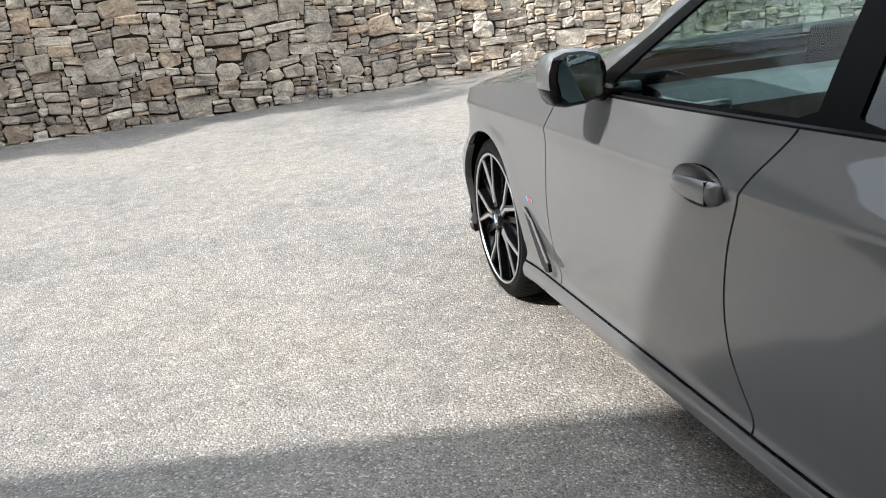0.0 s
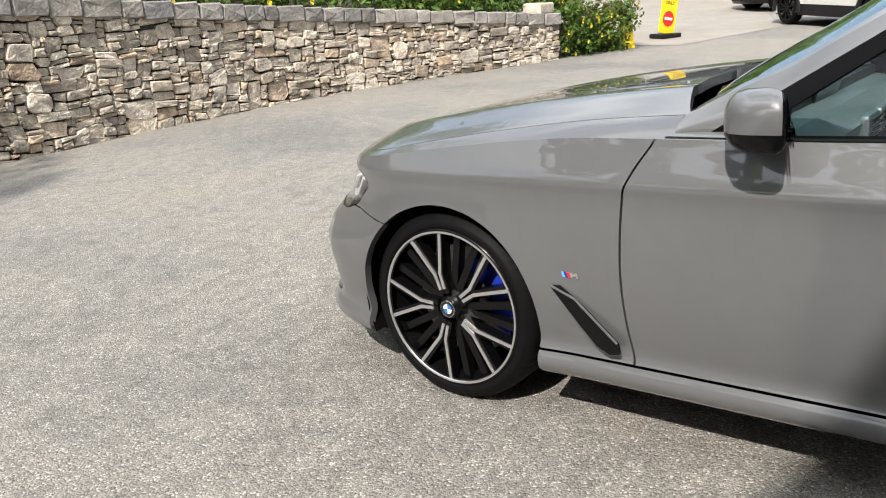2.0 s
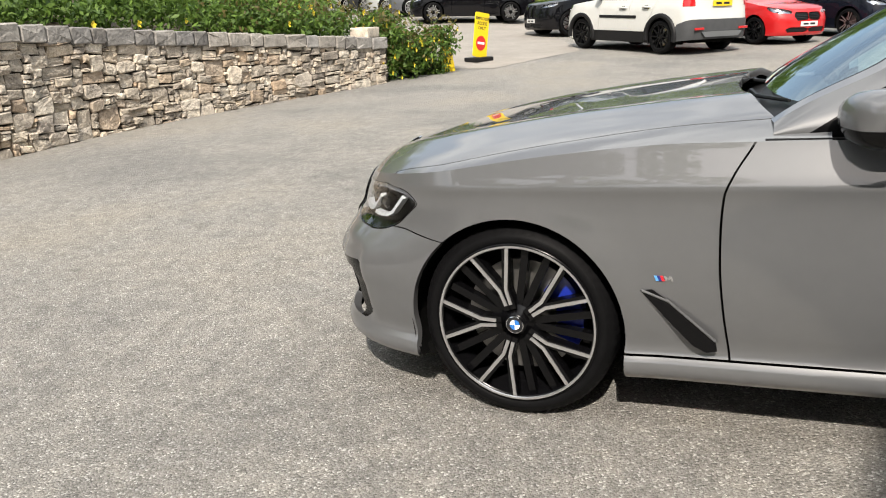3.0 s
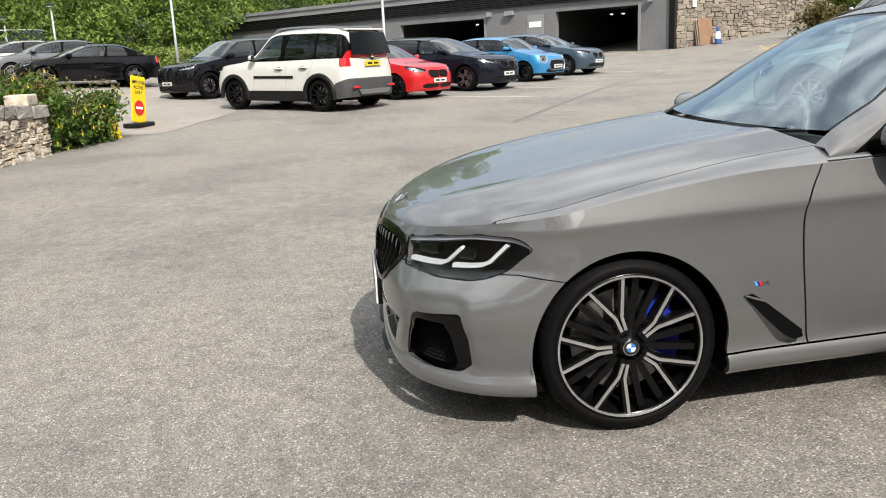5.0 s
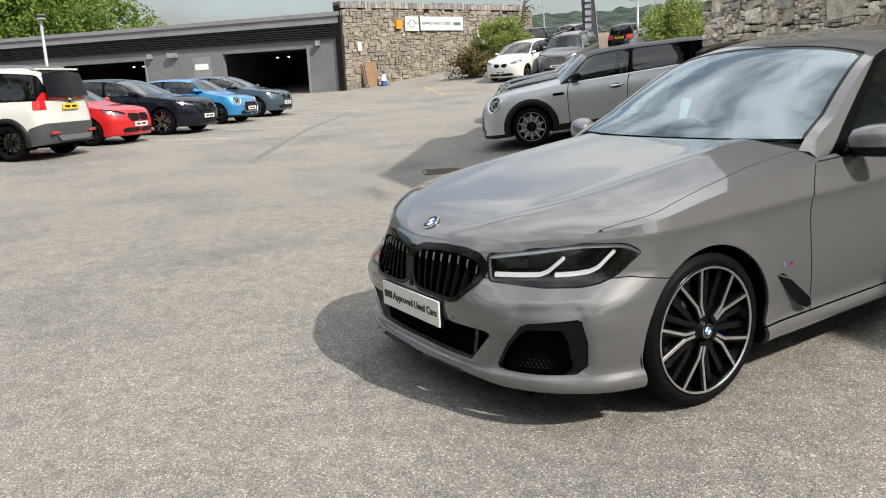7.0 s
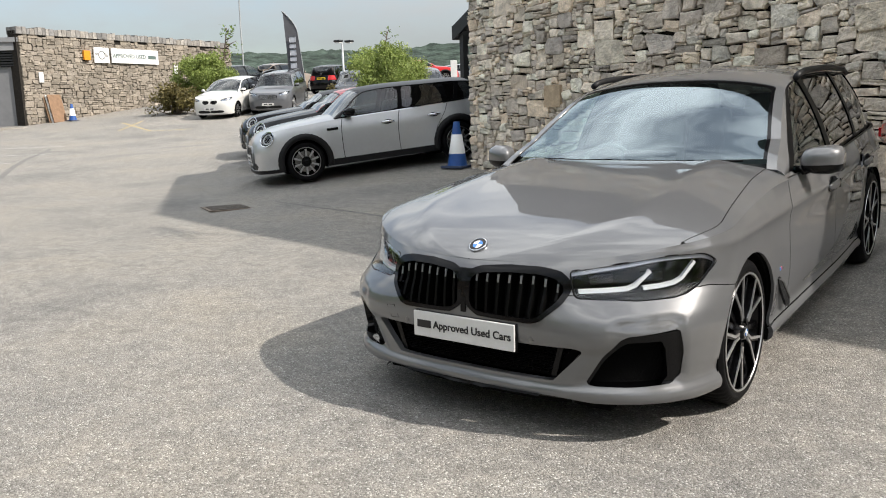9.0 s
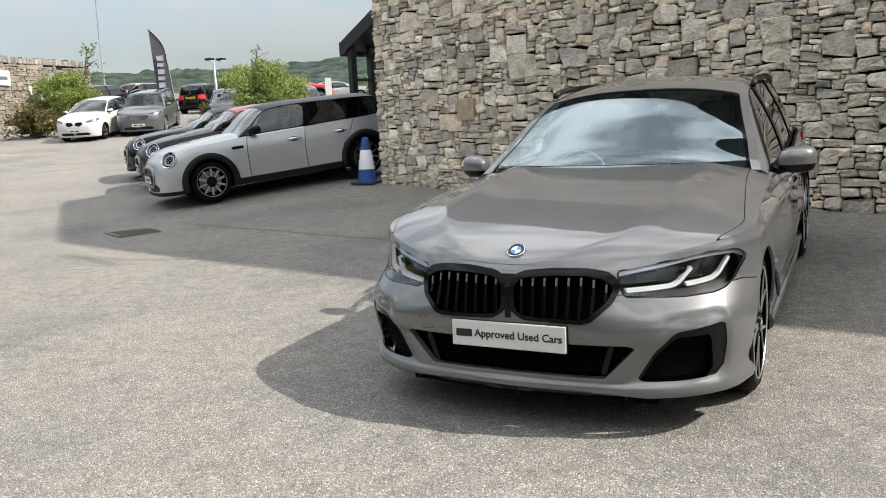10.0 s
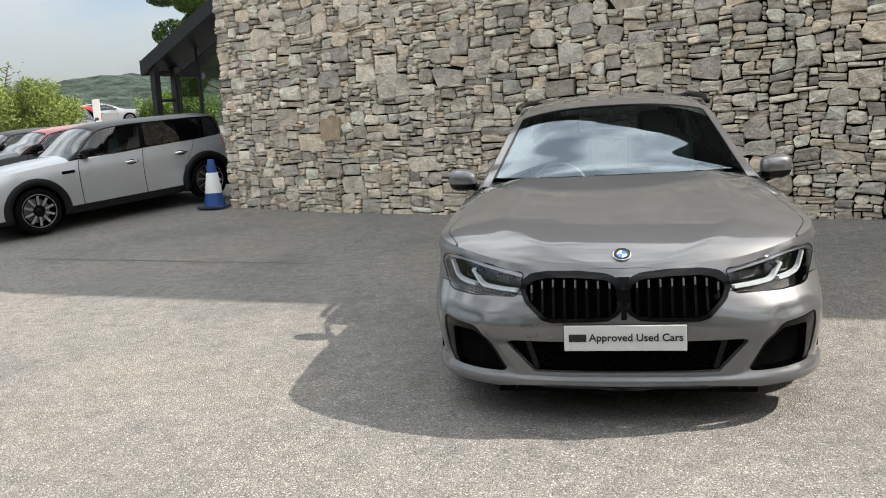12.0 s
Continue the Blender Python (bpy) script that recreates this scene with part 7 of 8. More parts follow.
# ---------------------------------------------------------------- plants
def leaf_cloud(rng, centres, radii, n, size, flat=0.75, droop=0.0, near=0.55, far=1.0):
    """Leaves round clump centres: arrays of verts and faces of four-cornered leaves."""
    k = len(centres)
    pick = rng.integers(0, k, n)
    d = rng.normal(size=(n, 3))
    d /= np.linalg.norm(d, axis=1, keepdims=True)
    rr = np.asarray(radii)[pick][:, None] * (near + (far - near) * rng.random((n, 1)) ** 0.5)
    c = np.asarray(centres)[pick] + d * rr * np.array([1, 1, flat])
    a = rng.normal(size=(n, 3))
    a[:, 2] -= droop
    a /= np.linalg.norm(a, axis=1, keepdims=True)
    nrm = d + 0.8 * rng.normal(size=(n, 3)) + np.array([0, 0, 0.4])
    b = np.cross(nrm, a)
    b /= np.maximum(np.linalg.norm(b, axis=1, keepdims=True), 1e-6)
    s = size * (0.6 + 0.8 * rng.random((n, 1)))
    v = np.stack([c - a * s, c + b * s * 0.45 + a * s * 0.1, c + a * s, c - b * s * 0.45 + a * s * 0.1], 1).reshape(-1, 3)
    return v


def leaf_object(name, v, material, parent=None, label=""):
    f = np.arange(len(v)).reshape(-1, 4)
    me = bpy.data.meshes.new(name)
    me.vertices.add(len(v))
    me.vertices.foreach_set("co", v.astype(np.float32).ravel())
    me.loops.add(len(v))
    me.loops.foreach_set("vertex_index", f.ravel().astype(np.int32))
    me.polygons.add(len(f))
    me.polygons.foreach_set("loop_start", np.arange(0, len(v), 4, dtype=np.int32))
    me.polygons.foreach_set("loop_total", np.full(len(f), 4, dtype=np.int32))
    me.materials.append(material)
    me.update()
    me.validate()
    ob = new(name, me)
    if parent is not None:
        ob.parent = parent
    if label:
        ob["label"] = label
    return ob


def tree(x, y, z, h, crown, label, rng, leaf=LEAF_MID, leaves=5000, size=0.13, low=0.35):
    """A tapered trunk with limbs and a crown of leafy clumps."""
    th = thing("tree", Matrix.Translation((x, y, z)), label, "tree", "trees")
    top = Vector((rng.normal() * 0.3, rng.normal() * 0.3, h * 0.86))
    pts = [Vector((0, 0, -0.2)), Vector((0.05, 0.02, h * 0.2)), top * 0.5 + Vector((0.15, 0.1, 0)), top]
    bm = tube(pts, [h * 0.022, h * 0.018, h * 0.012, h * 0.003], 8)
    cents, rad = [], []
    for i in range(14):
        t = low + (1 - low) * (i + 0.5) / 14
        p = pts[1].lerp(top, max(0, (t - 0.2) / 0.8))
        a = rng.random() * 2 * math.pi
        reach = crown * (0.35 + 0.75 * math.sin(math.pi * min(1, (t - low) / (1 - low) * 0.85 + 0.15)))
        for s in (0.55, 1.0):
            q = p + Vector((math.cos(a), math.sin(a), 0.35)) * reach * s
            cents.append(tuple(q + Vector((rng.normal() * 0.3, rng.normal() * 0.3, rng.normal() * 0.2))))
            rad.append(crown * rng.uniform(0.22, 0.4))
        tube([p, p + Vector((math.cos(a), math.sin(a), 0.25)) * reach * 0.5, p + Vector((math.cos(a), math.sin(a), 0.38)) * reach], [h * 0.008, h * 0.005, h * 0.002], 5, bm=bm)
    part("trunk", bm, BARK, th, smooth=True)
    leaf_object("crown", leaf_cloud(rng, cents, rad, leaves, size), leaf, th)
    return th


def bush(x, y, z, rx, ry, h, label, rng, leaf, leaves, size, name="bush"):
    th = thing(name, Matrix.Translation((x, y, z)), label, "bush", "bushes")
    k = 70
    cents = np.stack([rng.uniform(-0.75, 0.75, k) * rx, rng.uniform(-0.75, 0.75, k) * ry, rng.uniform(0.25, 0.9, k) * h], 1)
    cents[:, 2] *= 1 - 0.45 * np.minimum(1, (cents[:, 0] / rx) ** 2 + (cents[:, 1] / ry) ** 2)
    rad = rng.uniform(0.14, 0.28, k) * min(rx, h)
    bm = bmesh.new()
    for c in cents[:14]:
        tube([(c[0] * 0.1, c[1] * 0.1, -0.05), (c[0] * 0.6, c[1] * 0.6, c[2] * 0.5), tuple(c)], [0.035, 0.022, 0.008], 5, bm=bm)
    part("trunk", bm, BARK, th)
    leaf_object("foliage", leaf_cloud(rng, cents, rad, leaves, size, 0.95, 0.0, 0.15, 1.25), leaf, th)
    return th


rng = np.random.default_rng(4)
# planting behind the retaining wall
bank_v, bank_f = [], []
bx = np.linspace(-14, 13.6, 56)
for x in bx:
    y0, t = retain_y(x) + 0.3, retain_top(x)
    for d, dz in ((0, -0.18), (0.6, -0.05), (2.5, 0.35), (8, 2.6), (20, 7.0)):
        bank_v.append((x, y0 + d, t + dz * (1 if x < 9 else 0.6)))
for i in range(len(bx) - 1):
    for j in range(4):
        bank_f.append((i * 5 + j, (i + 1) * 5 + j, (i + 1) * 5 + j + 1, i * 5 + j + 1))
tagged(part("bank", (bank_v, bank_f), SOIL, smooth=True), "planted earth bank behind the retaining wall", "ground", kind="structure")


def planting():
    n = 300
    xs = rng.uniform(-8, 13.3, n)
    cents, rad = [], []
    for x in xs:
        d = rng.uniform(0.15, 2.6) ** 1.0
        y = retain_y(x) + 0.22 + d
        z = retain_top(x) + 0.02 + 0.22 * d + rng.uniform(-0.05, 0.25)
        cents.append((x, y, z))
        rad.append(rng.uniform(0.22, 0.45))
    for k in range(46):
        t = rng.random()
        x, y = 13.3 + 1.45 * t, 8.6 - 0.55 * t + rng.uniform(-0.35, 0.7)
        cents.append((x, y, gz(x, y) + rng.uniform(0.12, 1.3) * (1 - 0.5 * t)))
        rad.append(rng.uniform(0.2, 0.4))
    cents = np.array(cents)
    v = leaf_cloud(rng, cents, rad, 60000, 0.05, 0.8, 0.1, 0.4, 1.1)
    tagged(leaf_object("shrub_planting", v, LEAF_SHRUB), "dense green shrubs with small leaves along the wall top", "shrubs", kind="stuff")
    hi = cents[cents[:, 0] > 9.5] + np.array([0, 0, 0.18])
    v = leaf_cloud(rng, hi, np.full(len(hi), 0.36), 3200, 0.045)
    tagged(leaf_object("russet_shrub_tips", v, LEAF_RED), "russet seed heads among the shrubs", "shrubs", kind="stuff")
    fl = []
    sel = cents[rng.integers(0, len(cents), 110)]
    near = cents[cents[:, 0] > 12.6]
    sel = np.vstack([sel, near[rng.integers(0, len(near), 50)]])
    for c in sel:
        d = rng.normal(size=3)
        d[1] = -abs(d[1]) - 0.4
        d /= np.linalg.norm(d)
        p = c + d * np.array([0.36, 0.36, 0.32])
        for k in range(5):
            a = 2 * math.pi * k / 5 + rng.random()
            s = 0.05
            e = np.array([math.cos(a), -0.35, math.sin(a)])
            g = np.array([-math.sin(a), 0, math.cos(a)])
            fl += [p, p + e * s * 0.6 + g * s * 0.45, p + e * s * 1.1, p + e * s * 0.6 - g * s * 0.45]
    tagged(leaf_object("yellow_flowers", np.array(fl), PETAL), "small bright yellow flowers on the shrubs", "flowers", kind="stuff")


planting()


def woods(name, spots, leaf, size, per, label):
    cents, rad = [], []
    for x, y, z, h, r in spots:
        for _ in range(16):
            a, q = rng.random() * 6.283, rng.random() ** 0.5
            zz = rng.uniform(0.06, 0.95)
            cents.append((x + math.cos(a) * q * r * (1.15 - zz * 0.6), y + math.sin(a) * q * r * (1.15 - zz * 0.6), z + h * zz))
            rad.append(r * rng.uniform(0.25, 0.42))
    v = leaf_cloud(rng, cents, rad, per * len(spots), size)
    tagged(leaf_object(name, v, leaf), label, "trees", kind="stuff")


spots = []
for i in range(110):
    a = -13.5 + 62 * (i + rng.random()) / 110
    r = rng.uniform(63, 72) if a < -5 else rng.uniform(72, 95) if a < 4.5 else rng.uniform(58, 84)
    t = min(1.0, (a + 15.5) / 5.0)
    spots.append((r * math.cos(radians(a)), 5 + r * math.sin(radians(a)), 1.0, rng.uniform(10.5, 14.5) * (0.45 + 0.55 * t) * r / 72, rng.uniform(3.0, 4.6)))
woods("woods", spots[::3], LEAF_FRESH, 0.15, 4600, "fresh green trees among the woodland behind the workshop")
woods("woods", [q for i, q in enumerate(spots) if i % 3], LEAF_MID, 0.16, 4000, "dense green woodland behind the workshop")
spots = []
for i in range(30):
    a = rng.uniform(-14, 46)
    x, y = a, rng.uniform(17, 34)
    spots.append((x, y, 3.0 + (y - 17) * 0.25 if x < 15 else 1.0, rng.uniform(7, 11), rng.uniform(2.4, 3.6)))
woods("bank_woods", spots, LEAF_MID, 0.13, 2600, "green woodland on the bank above the wall")
spots = []
for i in range(34):
    a = i / 34
    x, y = -34 + 6 * math.sin(3 * a) + rng.uniform(-3, 3), -30 + 62 * a
    spots.append((x, y, 0.0, rng.uniform(6.5, 10), rng.uniform(2.6, 4.0)))
woods("west_woods", spots, LEAF_MID, 0.22, 1300, "line of green trees along the far side of the yard")
hedge = []
for i in range(12):
    x, y = 34.0 + 3.6 * i / 12, 10.0 - 2.2 * i / 12
    hedge.append((x, y, gz(x, min(y, 14)), 1.15, 0.6))
woods("hedge", hedge, LEAF_LIGHT, 0.07, 900, "clipped light green hedge behind the parked cars")
# two unseen trees, added to cast soft shade along the retaining wall
tree(-10.5, 7.7, 0, 14.5, 2.3, "tall broadleaf tree out of view, added to shade the yard", rng, leaves=4200, size=0.16)
tree(-11.0, 10.4, 0.5, 13.0, 2.6, "tall broadleaf tree out of view, added to shade the yard", rng, leaves=5000, size=0.16)
bush(32.3, -21.0, gz(32.3, -21.0), 1.6, 1.5, 4.7 - gz(32.3, -21.0), "rounded light green bush against the stone wall", rng, LEAF_LIGHT, 30000, 0.052)
bush(31.2, -18.2, gz(31.2, -18.2), 1.2, 0.9, 1.5, "low russet shrub at the foot of the wall", rng, LEAF_RED, 2500, 0.09)
bush(20.7, -20.4, gz(20.7, -20.4), 1.75, 1.5, 4.25 - gz(20.4, -20.5), "large light green bush between parked cars", rng, LEAF_LIGHT, 36000, 0.052)
bush(29.5, -30.5, gz(29.5, -30.5), 1.6, 1.3, 2.4, "light green bush on the upper lot", rng, LEAF_LIGHT, 3000, 0.1)
bush(27.0, -25.4, gz(27.0, -25.4), 1.0, 0.8, 1.0, "russet grass clump between parked cars", rng, LEAF_RED, 1800, 0.08)
bush(24.0, -40.5, gz(24, -40.5), 3.0, 2.0, 2.2, "green bush at the edge of the upper lot", rng, LEAF_MID, 4000, 0.12)
tree(15.9, -27.2, gz(15.9, -27.2), 9.5, 2.3, "tall dark green tree behind the showroom", rng, LEAF_DEEP, 60000, 0.065, low=0.2)
tree(32.5, -22.5, gz(32.5, -22.5), 4.3, 0.55, "slender young tree behind the stone wall", rng, LEAF_MID, 170, 0.075, low=0.5)
tree(31.0, -33.5, gz(31.0, -33.5), 4.4, 0.3, "slender young birch on the upper lot", rng, LEAF_MID, 90, 0.07, low=0.6)


# ---------------------------------------------------------------- small things
def cone(x, y, s=1.0, label="blue and white traffic cone beside the stone gable"):
    th = thing("traffic_cone", Matrix.Translation((x, y, gz(x, y))) @ Matrix.Scale(s, 4), label, "traffic cone", "traffic cones")
    bm = box(0, 0, 0.02, 0.42, 0.42, 0.04, 0.012)
    part("base", bm, CONE_BASE, th)
    part("lower_cone", lathe([(0.17, 0.04), (0.165, 0.06), (0.135, 0.24)], 24, "z"), CONE_BLUE, th, smooth=True)
    part("white_sleeve", lathe([(0.139, 0.24), (0.088, 0.56), (0.084, 0.56)], 24, "z"), WHITE, th, "white reflective sleeve", smooth=True)
    part("upper_cone", lathe([(0.084, 0.56), (0.05, 0.76), (0.044, 0.77), (0.02, 0.765)], 24, "z"), CONE_BLUE, th, smooth=True)


CONE_BASE = mat("cone_base", (0.03, 0.045, 0.09), rough=0.7, var=0.2)
cone(7.72, -4.66)
cone(35.2, -15.6, 1.0, "blue and white traffic cone at the stone screen wall")


def pavement_sign():
    th = thing("pavement_sign", pose(16.6, 7.6, gz(16.6, 7.6) + 0.006, 0, 0, 154) @ Matrix.Scale(0.93, 4), "yellow pavement sign with a red no-entry disc on a black base", "sign")
    part("sign_foot", box(0, 0, 0.05, 0.6, 0.42, 0.1, 0.03), BLACK, th)
    bm = prism(rounded([(-0.24, 0.1), (0.24, 0.1), (0.24, 1.12), (-0.24, 1.12)], 0.05, 4), 0.03, "y", -0.015)
    bm.transform(Matrix.Rotation(radians(-8), 4, "Y"))
    part("sign_board", bm, SIGN_YELLOW, th)
    tilt = Matrix.Rotation(radians(-8), 4, "Y")
    for sg in (1, -1):
        face = pose(0, 0.0165 * sg, 0, 90, 0, 180 if sg > 0 else 0)
        for i, w in enumerate(("EMPLOYEE", "ACCESS", "ONLY")):
            text_mesh("sign_text", w, 0.1, INK, th, tilt @ Matrix.Translation((0, 0, 0.98 - 0.11 * i)) @ face, weight=0.002)
        bm = lathe([(0.001, 0.0), (0.17, 0.0), (0.17, 0.004), (0.001, 0.004)], 28)
        bm.transform(tilt @ Matrix.Translation((0, 0.016 * sg + (0 if sg > 0 else -0.004), 0.42)))
        part("sign_disc", bm, SIGN_RED, th)
        part("disc_bar", box(0, 0.0225 * sg, 0.42, 0.24, 0.004, 0.055, m=Matrix()), WHITE, th).matrix_basis = Matrix.Rotation(radians(-8), 4, "Y")


pavement_sign()


def wet_floor_sign():
    """The small yellow folding sign half hidden in the shrubs."""
    th = thing("folding_sign", pose(14.8, 7.8, gz(14.8, 7.8), 0, 0, 150), "small yellow folding warning sign among the shrubs", "sign")
    for sg in (1, -1):
        bm = prism(rounded([(-0.14, 0.0), (0.14, 0.0), (0.1, 0.62), (-0.1, 0.62)], 0.03, 3), 0.015, "y", 0)
        bm.transform(Matrix.Translation((0, 0.11 * sg, 0)) @ Matrix.Rotation(radians(10 * sg), 4, "X"))
        part("sign_leaf", bm, SIGN_YELLOW, th)


wet_floor_sign()


def signboards():
    th = thing("signboard", Matrix(), "white signboard with dark lettering on the stone wall", "sign")
    part("board", slab(scr_pt, 4.45, 7.35, 4.2, 4.9, 0.06, 0.12), WHITE, th)
    ang = math.degrees(math.atan2(SCR_U.y, SCR_U.x))
    p = scr_pt(5.9, 4.55, 0.13)
    text_mesh("sign_text", "APPROVED USED", 0.265, SIGN_TEXT, th, pose(p.x, p.y, p.z, 90, 0, ang) @ Matrix.Translation((-0.37, -0.01, 0)), weight=0.006)
    bm = box(1.03, -0.01, 0, 0.5, 0.17, 0.01)
    bm.transform(pose(p.x, p.y, p.z, 90, 0, ang))
    part("sign_bar", bm, SIGN_TEXT, th)
    t2 = thing("emblem_board", Matrix(), "square white board with a winged emblem on the stone wall", "sign")
    part("board", slab(scr_pt, 3.45, 4.3, 4.18, 4.9, 0.06, 0.12), WHITE, t2)
    c = scr_pt(3.875, 4.54, 0.125)
    m = pose(c.x, c.y, c.z, 90, 0, ang)
    bm = lathe([(0.17, 0.0), (0.2, 0.0), (0.2, 0.01), (0.17, 0.01)], 24, "z")
    bm.transform(m)
    part("emblem_ring", bm, INK, t2)
    for i in range(3):
        for sg in (1, -1):
            bm = box(0.29 * sg, 0.07 - 0.06 * i, 0.005, 0.18 - 0.04 * i, 0.018, 0.01)
            bm.transform(m)
            part("emblem_bar", bm, INK, t2)
    t3 = thing("alarm_box", Matrix(), "orange alarm box on the stone wall", "alarm box")
    part("alarm_body", slab(scr_pt, 2.85, 3.2, 4.28, 4.72, 0.05, 0.17), ORANGE, t3)
    for a, z in ((0.45, 3.2), (8.42, 3.75)):
        t4 = thing("wall_notice", Matrix(), "small white notice fixed to the stone wall", "notice")
        part("notice_board", slab(scr_pt, a, a + 0.22, z, z + 0.45, 0.05, 0.09), WHITE, t4)


SIGN_TEXT = mat("grey_green_print", (0.09, 0.13, 0.12), rough=0.5)
signboards()


def board_stand():
    p = scr_pt(0.8, 0, 0.5)
    th = thing("leaning_boards", pose(p.x, p.y, gz(p.x, p.y), 0, 0, 96), "wooden boards leaning on the stone screen wall", "boards")
    for i, (mt, w) in enumerate(((WOOD, 0.7), (WHITE, 0.5), (WOOD, 0.4))):
        bm = box(-0.2 + 0.1 * i, 0, 0.65, w, 0.05, 1.3)
        bm.transform(Matrix.Rotation(radians(14), 4, "X") @ Matrix.Translation((0, -0.12 * i, 0)))
        part("board", bm, mt, th)


WOOD = mat("weathered_wood", (0.2, 0.12, 0.07), rough=0.8, var=0.25, scale=8)
board_stand()


def lamp_post(x, y, h, label, heads=1, leaning=0.0):
    z = gz(x, min(y, 14))
    th = thing("lamp_post", Matrix.Translation((x, y, z)), label, "lamp post", "lamp posts")
    part("pole", tube([(0, 0, -0.2), (0, 0, 1.2), (leaning, 0, h)], [0.075, 0.06, 0.045], 10), GALV, th, smooth=True)
    for i in range(heads):
        o = (i - (heads - 1) / 2) * 0.5
        hd = new("lamp_head")
        hd.parent = th
        part("housing", box(leaning + o * 0.5 - 0.1, o, h + 0.1, 0.36, 0.3, 0.1, 0.03), DARK_METAL, hd)
        part("lamp_glass", box(leaning + o * 0.5 - 0.1, o, h + 0.03, 0.3, 0.24, 0.02), WHITE, hd)
    return th


lamp_post(29.2, 0.9, 3.45, "galvanised lamp post with a flat lamp head behind parked cars")
lamp_post(34.5, 8.9, 3.6, "galvanised lamp post by the hedge")
lamp_post(42.2, 15.45, 3.0, "galvanised lamp post behind the distant row")
lamp_post(48.3, 19.5, 2.7, "galvanised lamp post behind the distant row")
lamp_post(25.9, -23.9, 2.75, "galvanised lamp post with twin lamp heads", 2)


def banner():
    th = thing("feather_banner", Matrix.Translation((26.95, -20.4, gz(26.5, -20.8) - 0.25)), "dark grey feather banner with pale lettering on a pole", "banner")
    base = Vector((1.6, -3.2, 0.5))
    rt = Vector((-0.87, -0.49, 0)).normalized()
    n = 26
    pole = []
    v = []
    for i in range(n + 1):
        t = i / n
        bend = 0.0 if t < 0.74 else 0.62 * ((t - 0.74) / 0.26) ** 1.9
        x = 0.42 - 0.42 * t - bend
        left = min(-0.38 - 0.2 * t, x - 0.02)
        up = Vector((0, 0, 0.3 + 4.2 * t))
        pole.append(base + rt * x + up)
        sway = 0.05 * math.sin(5 * t)
        v += [base + rt * x + up, base + rt * (x + left) * 0.5 + up + Vector((sway, sway, 0)), base + rt * left + up]
    f = []
    for i in range(n):
        for j in range(2):
            f.append((3 * i + j, 3 * i + j + 1, 3 * i + j + 4, 3 * i + j + 3))
    part("banner_cloth", (v, f), BANNER_GREY, th, smooth=True)
    part("banner_pole", tube([base + rt * 0.42] + pole, 0.018, 6), GALV, th)
    m = Matrix.Translation(base + rt * -0.17 + Vector((-0.06, 0.07, 2.5)))
    for i in range(5):
        bm = box(0, 0, 0.62 - 0.31 * i, 0.3, 0.012, 0.2 if i % 2 else 0.26, 0.03)
        bm.transform(m @ Matrix.Rotation(math.atan2(rt.y, rt.x), 4, "Z"))
        part("banner_letter", bm, PALE_PRINT, th)


PALE_PRINT = mat("pale_print", (0.4, 0.42, 0.47), rough=0.7)
banner()


def mast(x, y, h, label):
    th = thing("flag_pole", Matrix.Translation((x, y, gz(x, y))), label, "pole")
    part("pole", tube([(0, 0, -0.1), (0.05, 0.0, h * 0.5), (-0.25, 0.2, h)], [0.05, 0.04, 0.02], 8), GALV, th)
    part("pole_tip", box(-0.25, 0.2, h, 0.12, 0.05, 0.1, 0.02), DARK_METAL, th)


mast(36.4, -27.6, 8.2, "tall thin pole with a small camera behind the stone wall")


def drain():
    th = thing("drain_cover", pose(9.35, -1.0, gz(9.35, -1.0) + 0.004, 0, 0, -30), "rusty iron drain grating set in the asphalt", "drain cover")
    part("drain_frame", box(0, 0, 0, 0.66, 0.62, 0.012, 0.002), RUST, th)
    for i in range(9):
        part("drain_bar", box(-0.26 + 0.065 * i, 0, 0.007, 0.03, 0.52, 0.012), RUST_DARK, th)


RUST = mat("rusty_iron", (0.17, 0.135, 0.105), rough=0.8, var=0.3, scale=20, metal=0.3)
RUST_DARK = mat("worn_iron", (0.1, 0.085, 0.072), rough=0.6, var=0.3, scale=20, metal=0.5)
drain()


def strip(name, pts, w, material, label, dz=0.004):
    """A flat worn strip painted or laid on the yard."""
    v, f = [], []
    for i, p in enumerate(pts):
        a, b = Vector(pts[max(i - 1, 0)]), Vector(pts[min(i + 1, len(pts) - 1)])
        d = (b - a).normalized()
        n = Vector((-d.y, d.x)) * w / 2
        for q in (Vector(p) + n, Vector(p) - n):
            v.append((q.x, q.y, gz(q.x, q.y) + dz))
    for i in range(len(pts) - 1):
        f.append((2 * i, 2 * i + 1, 2 * i + 3, 2 * i + 2))
    return tagged(part(name, (v, f), material), label, "line", kind="structure")




def fine_line(p, q, n=24):
    return [tuple(Vector(p).lerp(Vector(q), i / n) + Vector((rng.normal() * 0.012, rng.normal() * 0.012))) for i in range(n + 1)]


SMEAR = mat("worn_tar_smear", (0.135, 0.13, 0.122), rough=0.85, var=0.3, scale=5)
strip("tar_seam", fine_line((13.5, 0.45), (16.9, -1.85), 20) + fine_line((16.9, -1.85), (21.6, -5.3), 20)[1:] + fine_line((21.6, -5.3), (25.0, -8.1), 20)[1:], 0.13, SMEAR, "worn dark tar seam across the asphalt")
strip("tar_seam", fine_line((5.0, -0.35), (9.0, -1.6)), 0.045, SMEAR, "dark tar seam across the asphalt")
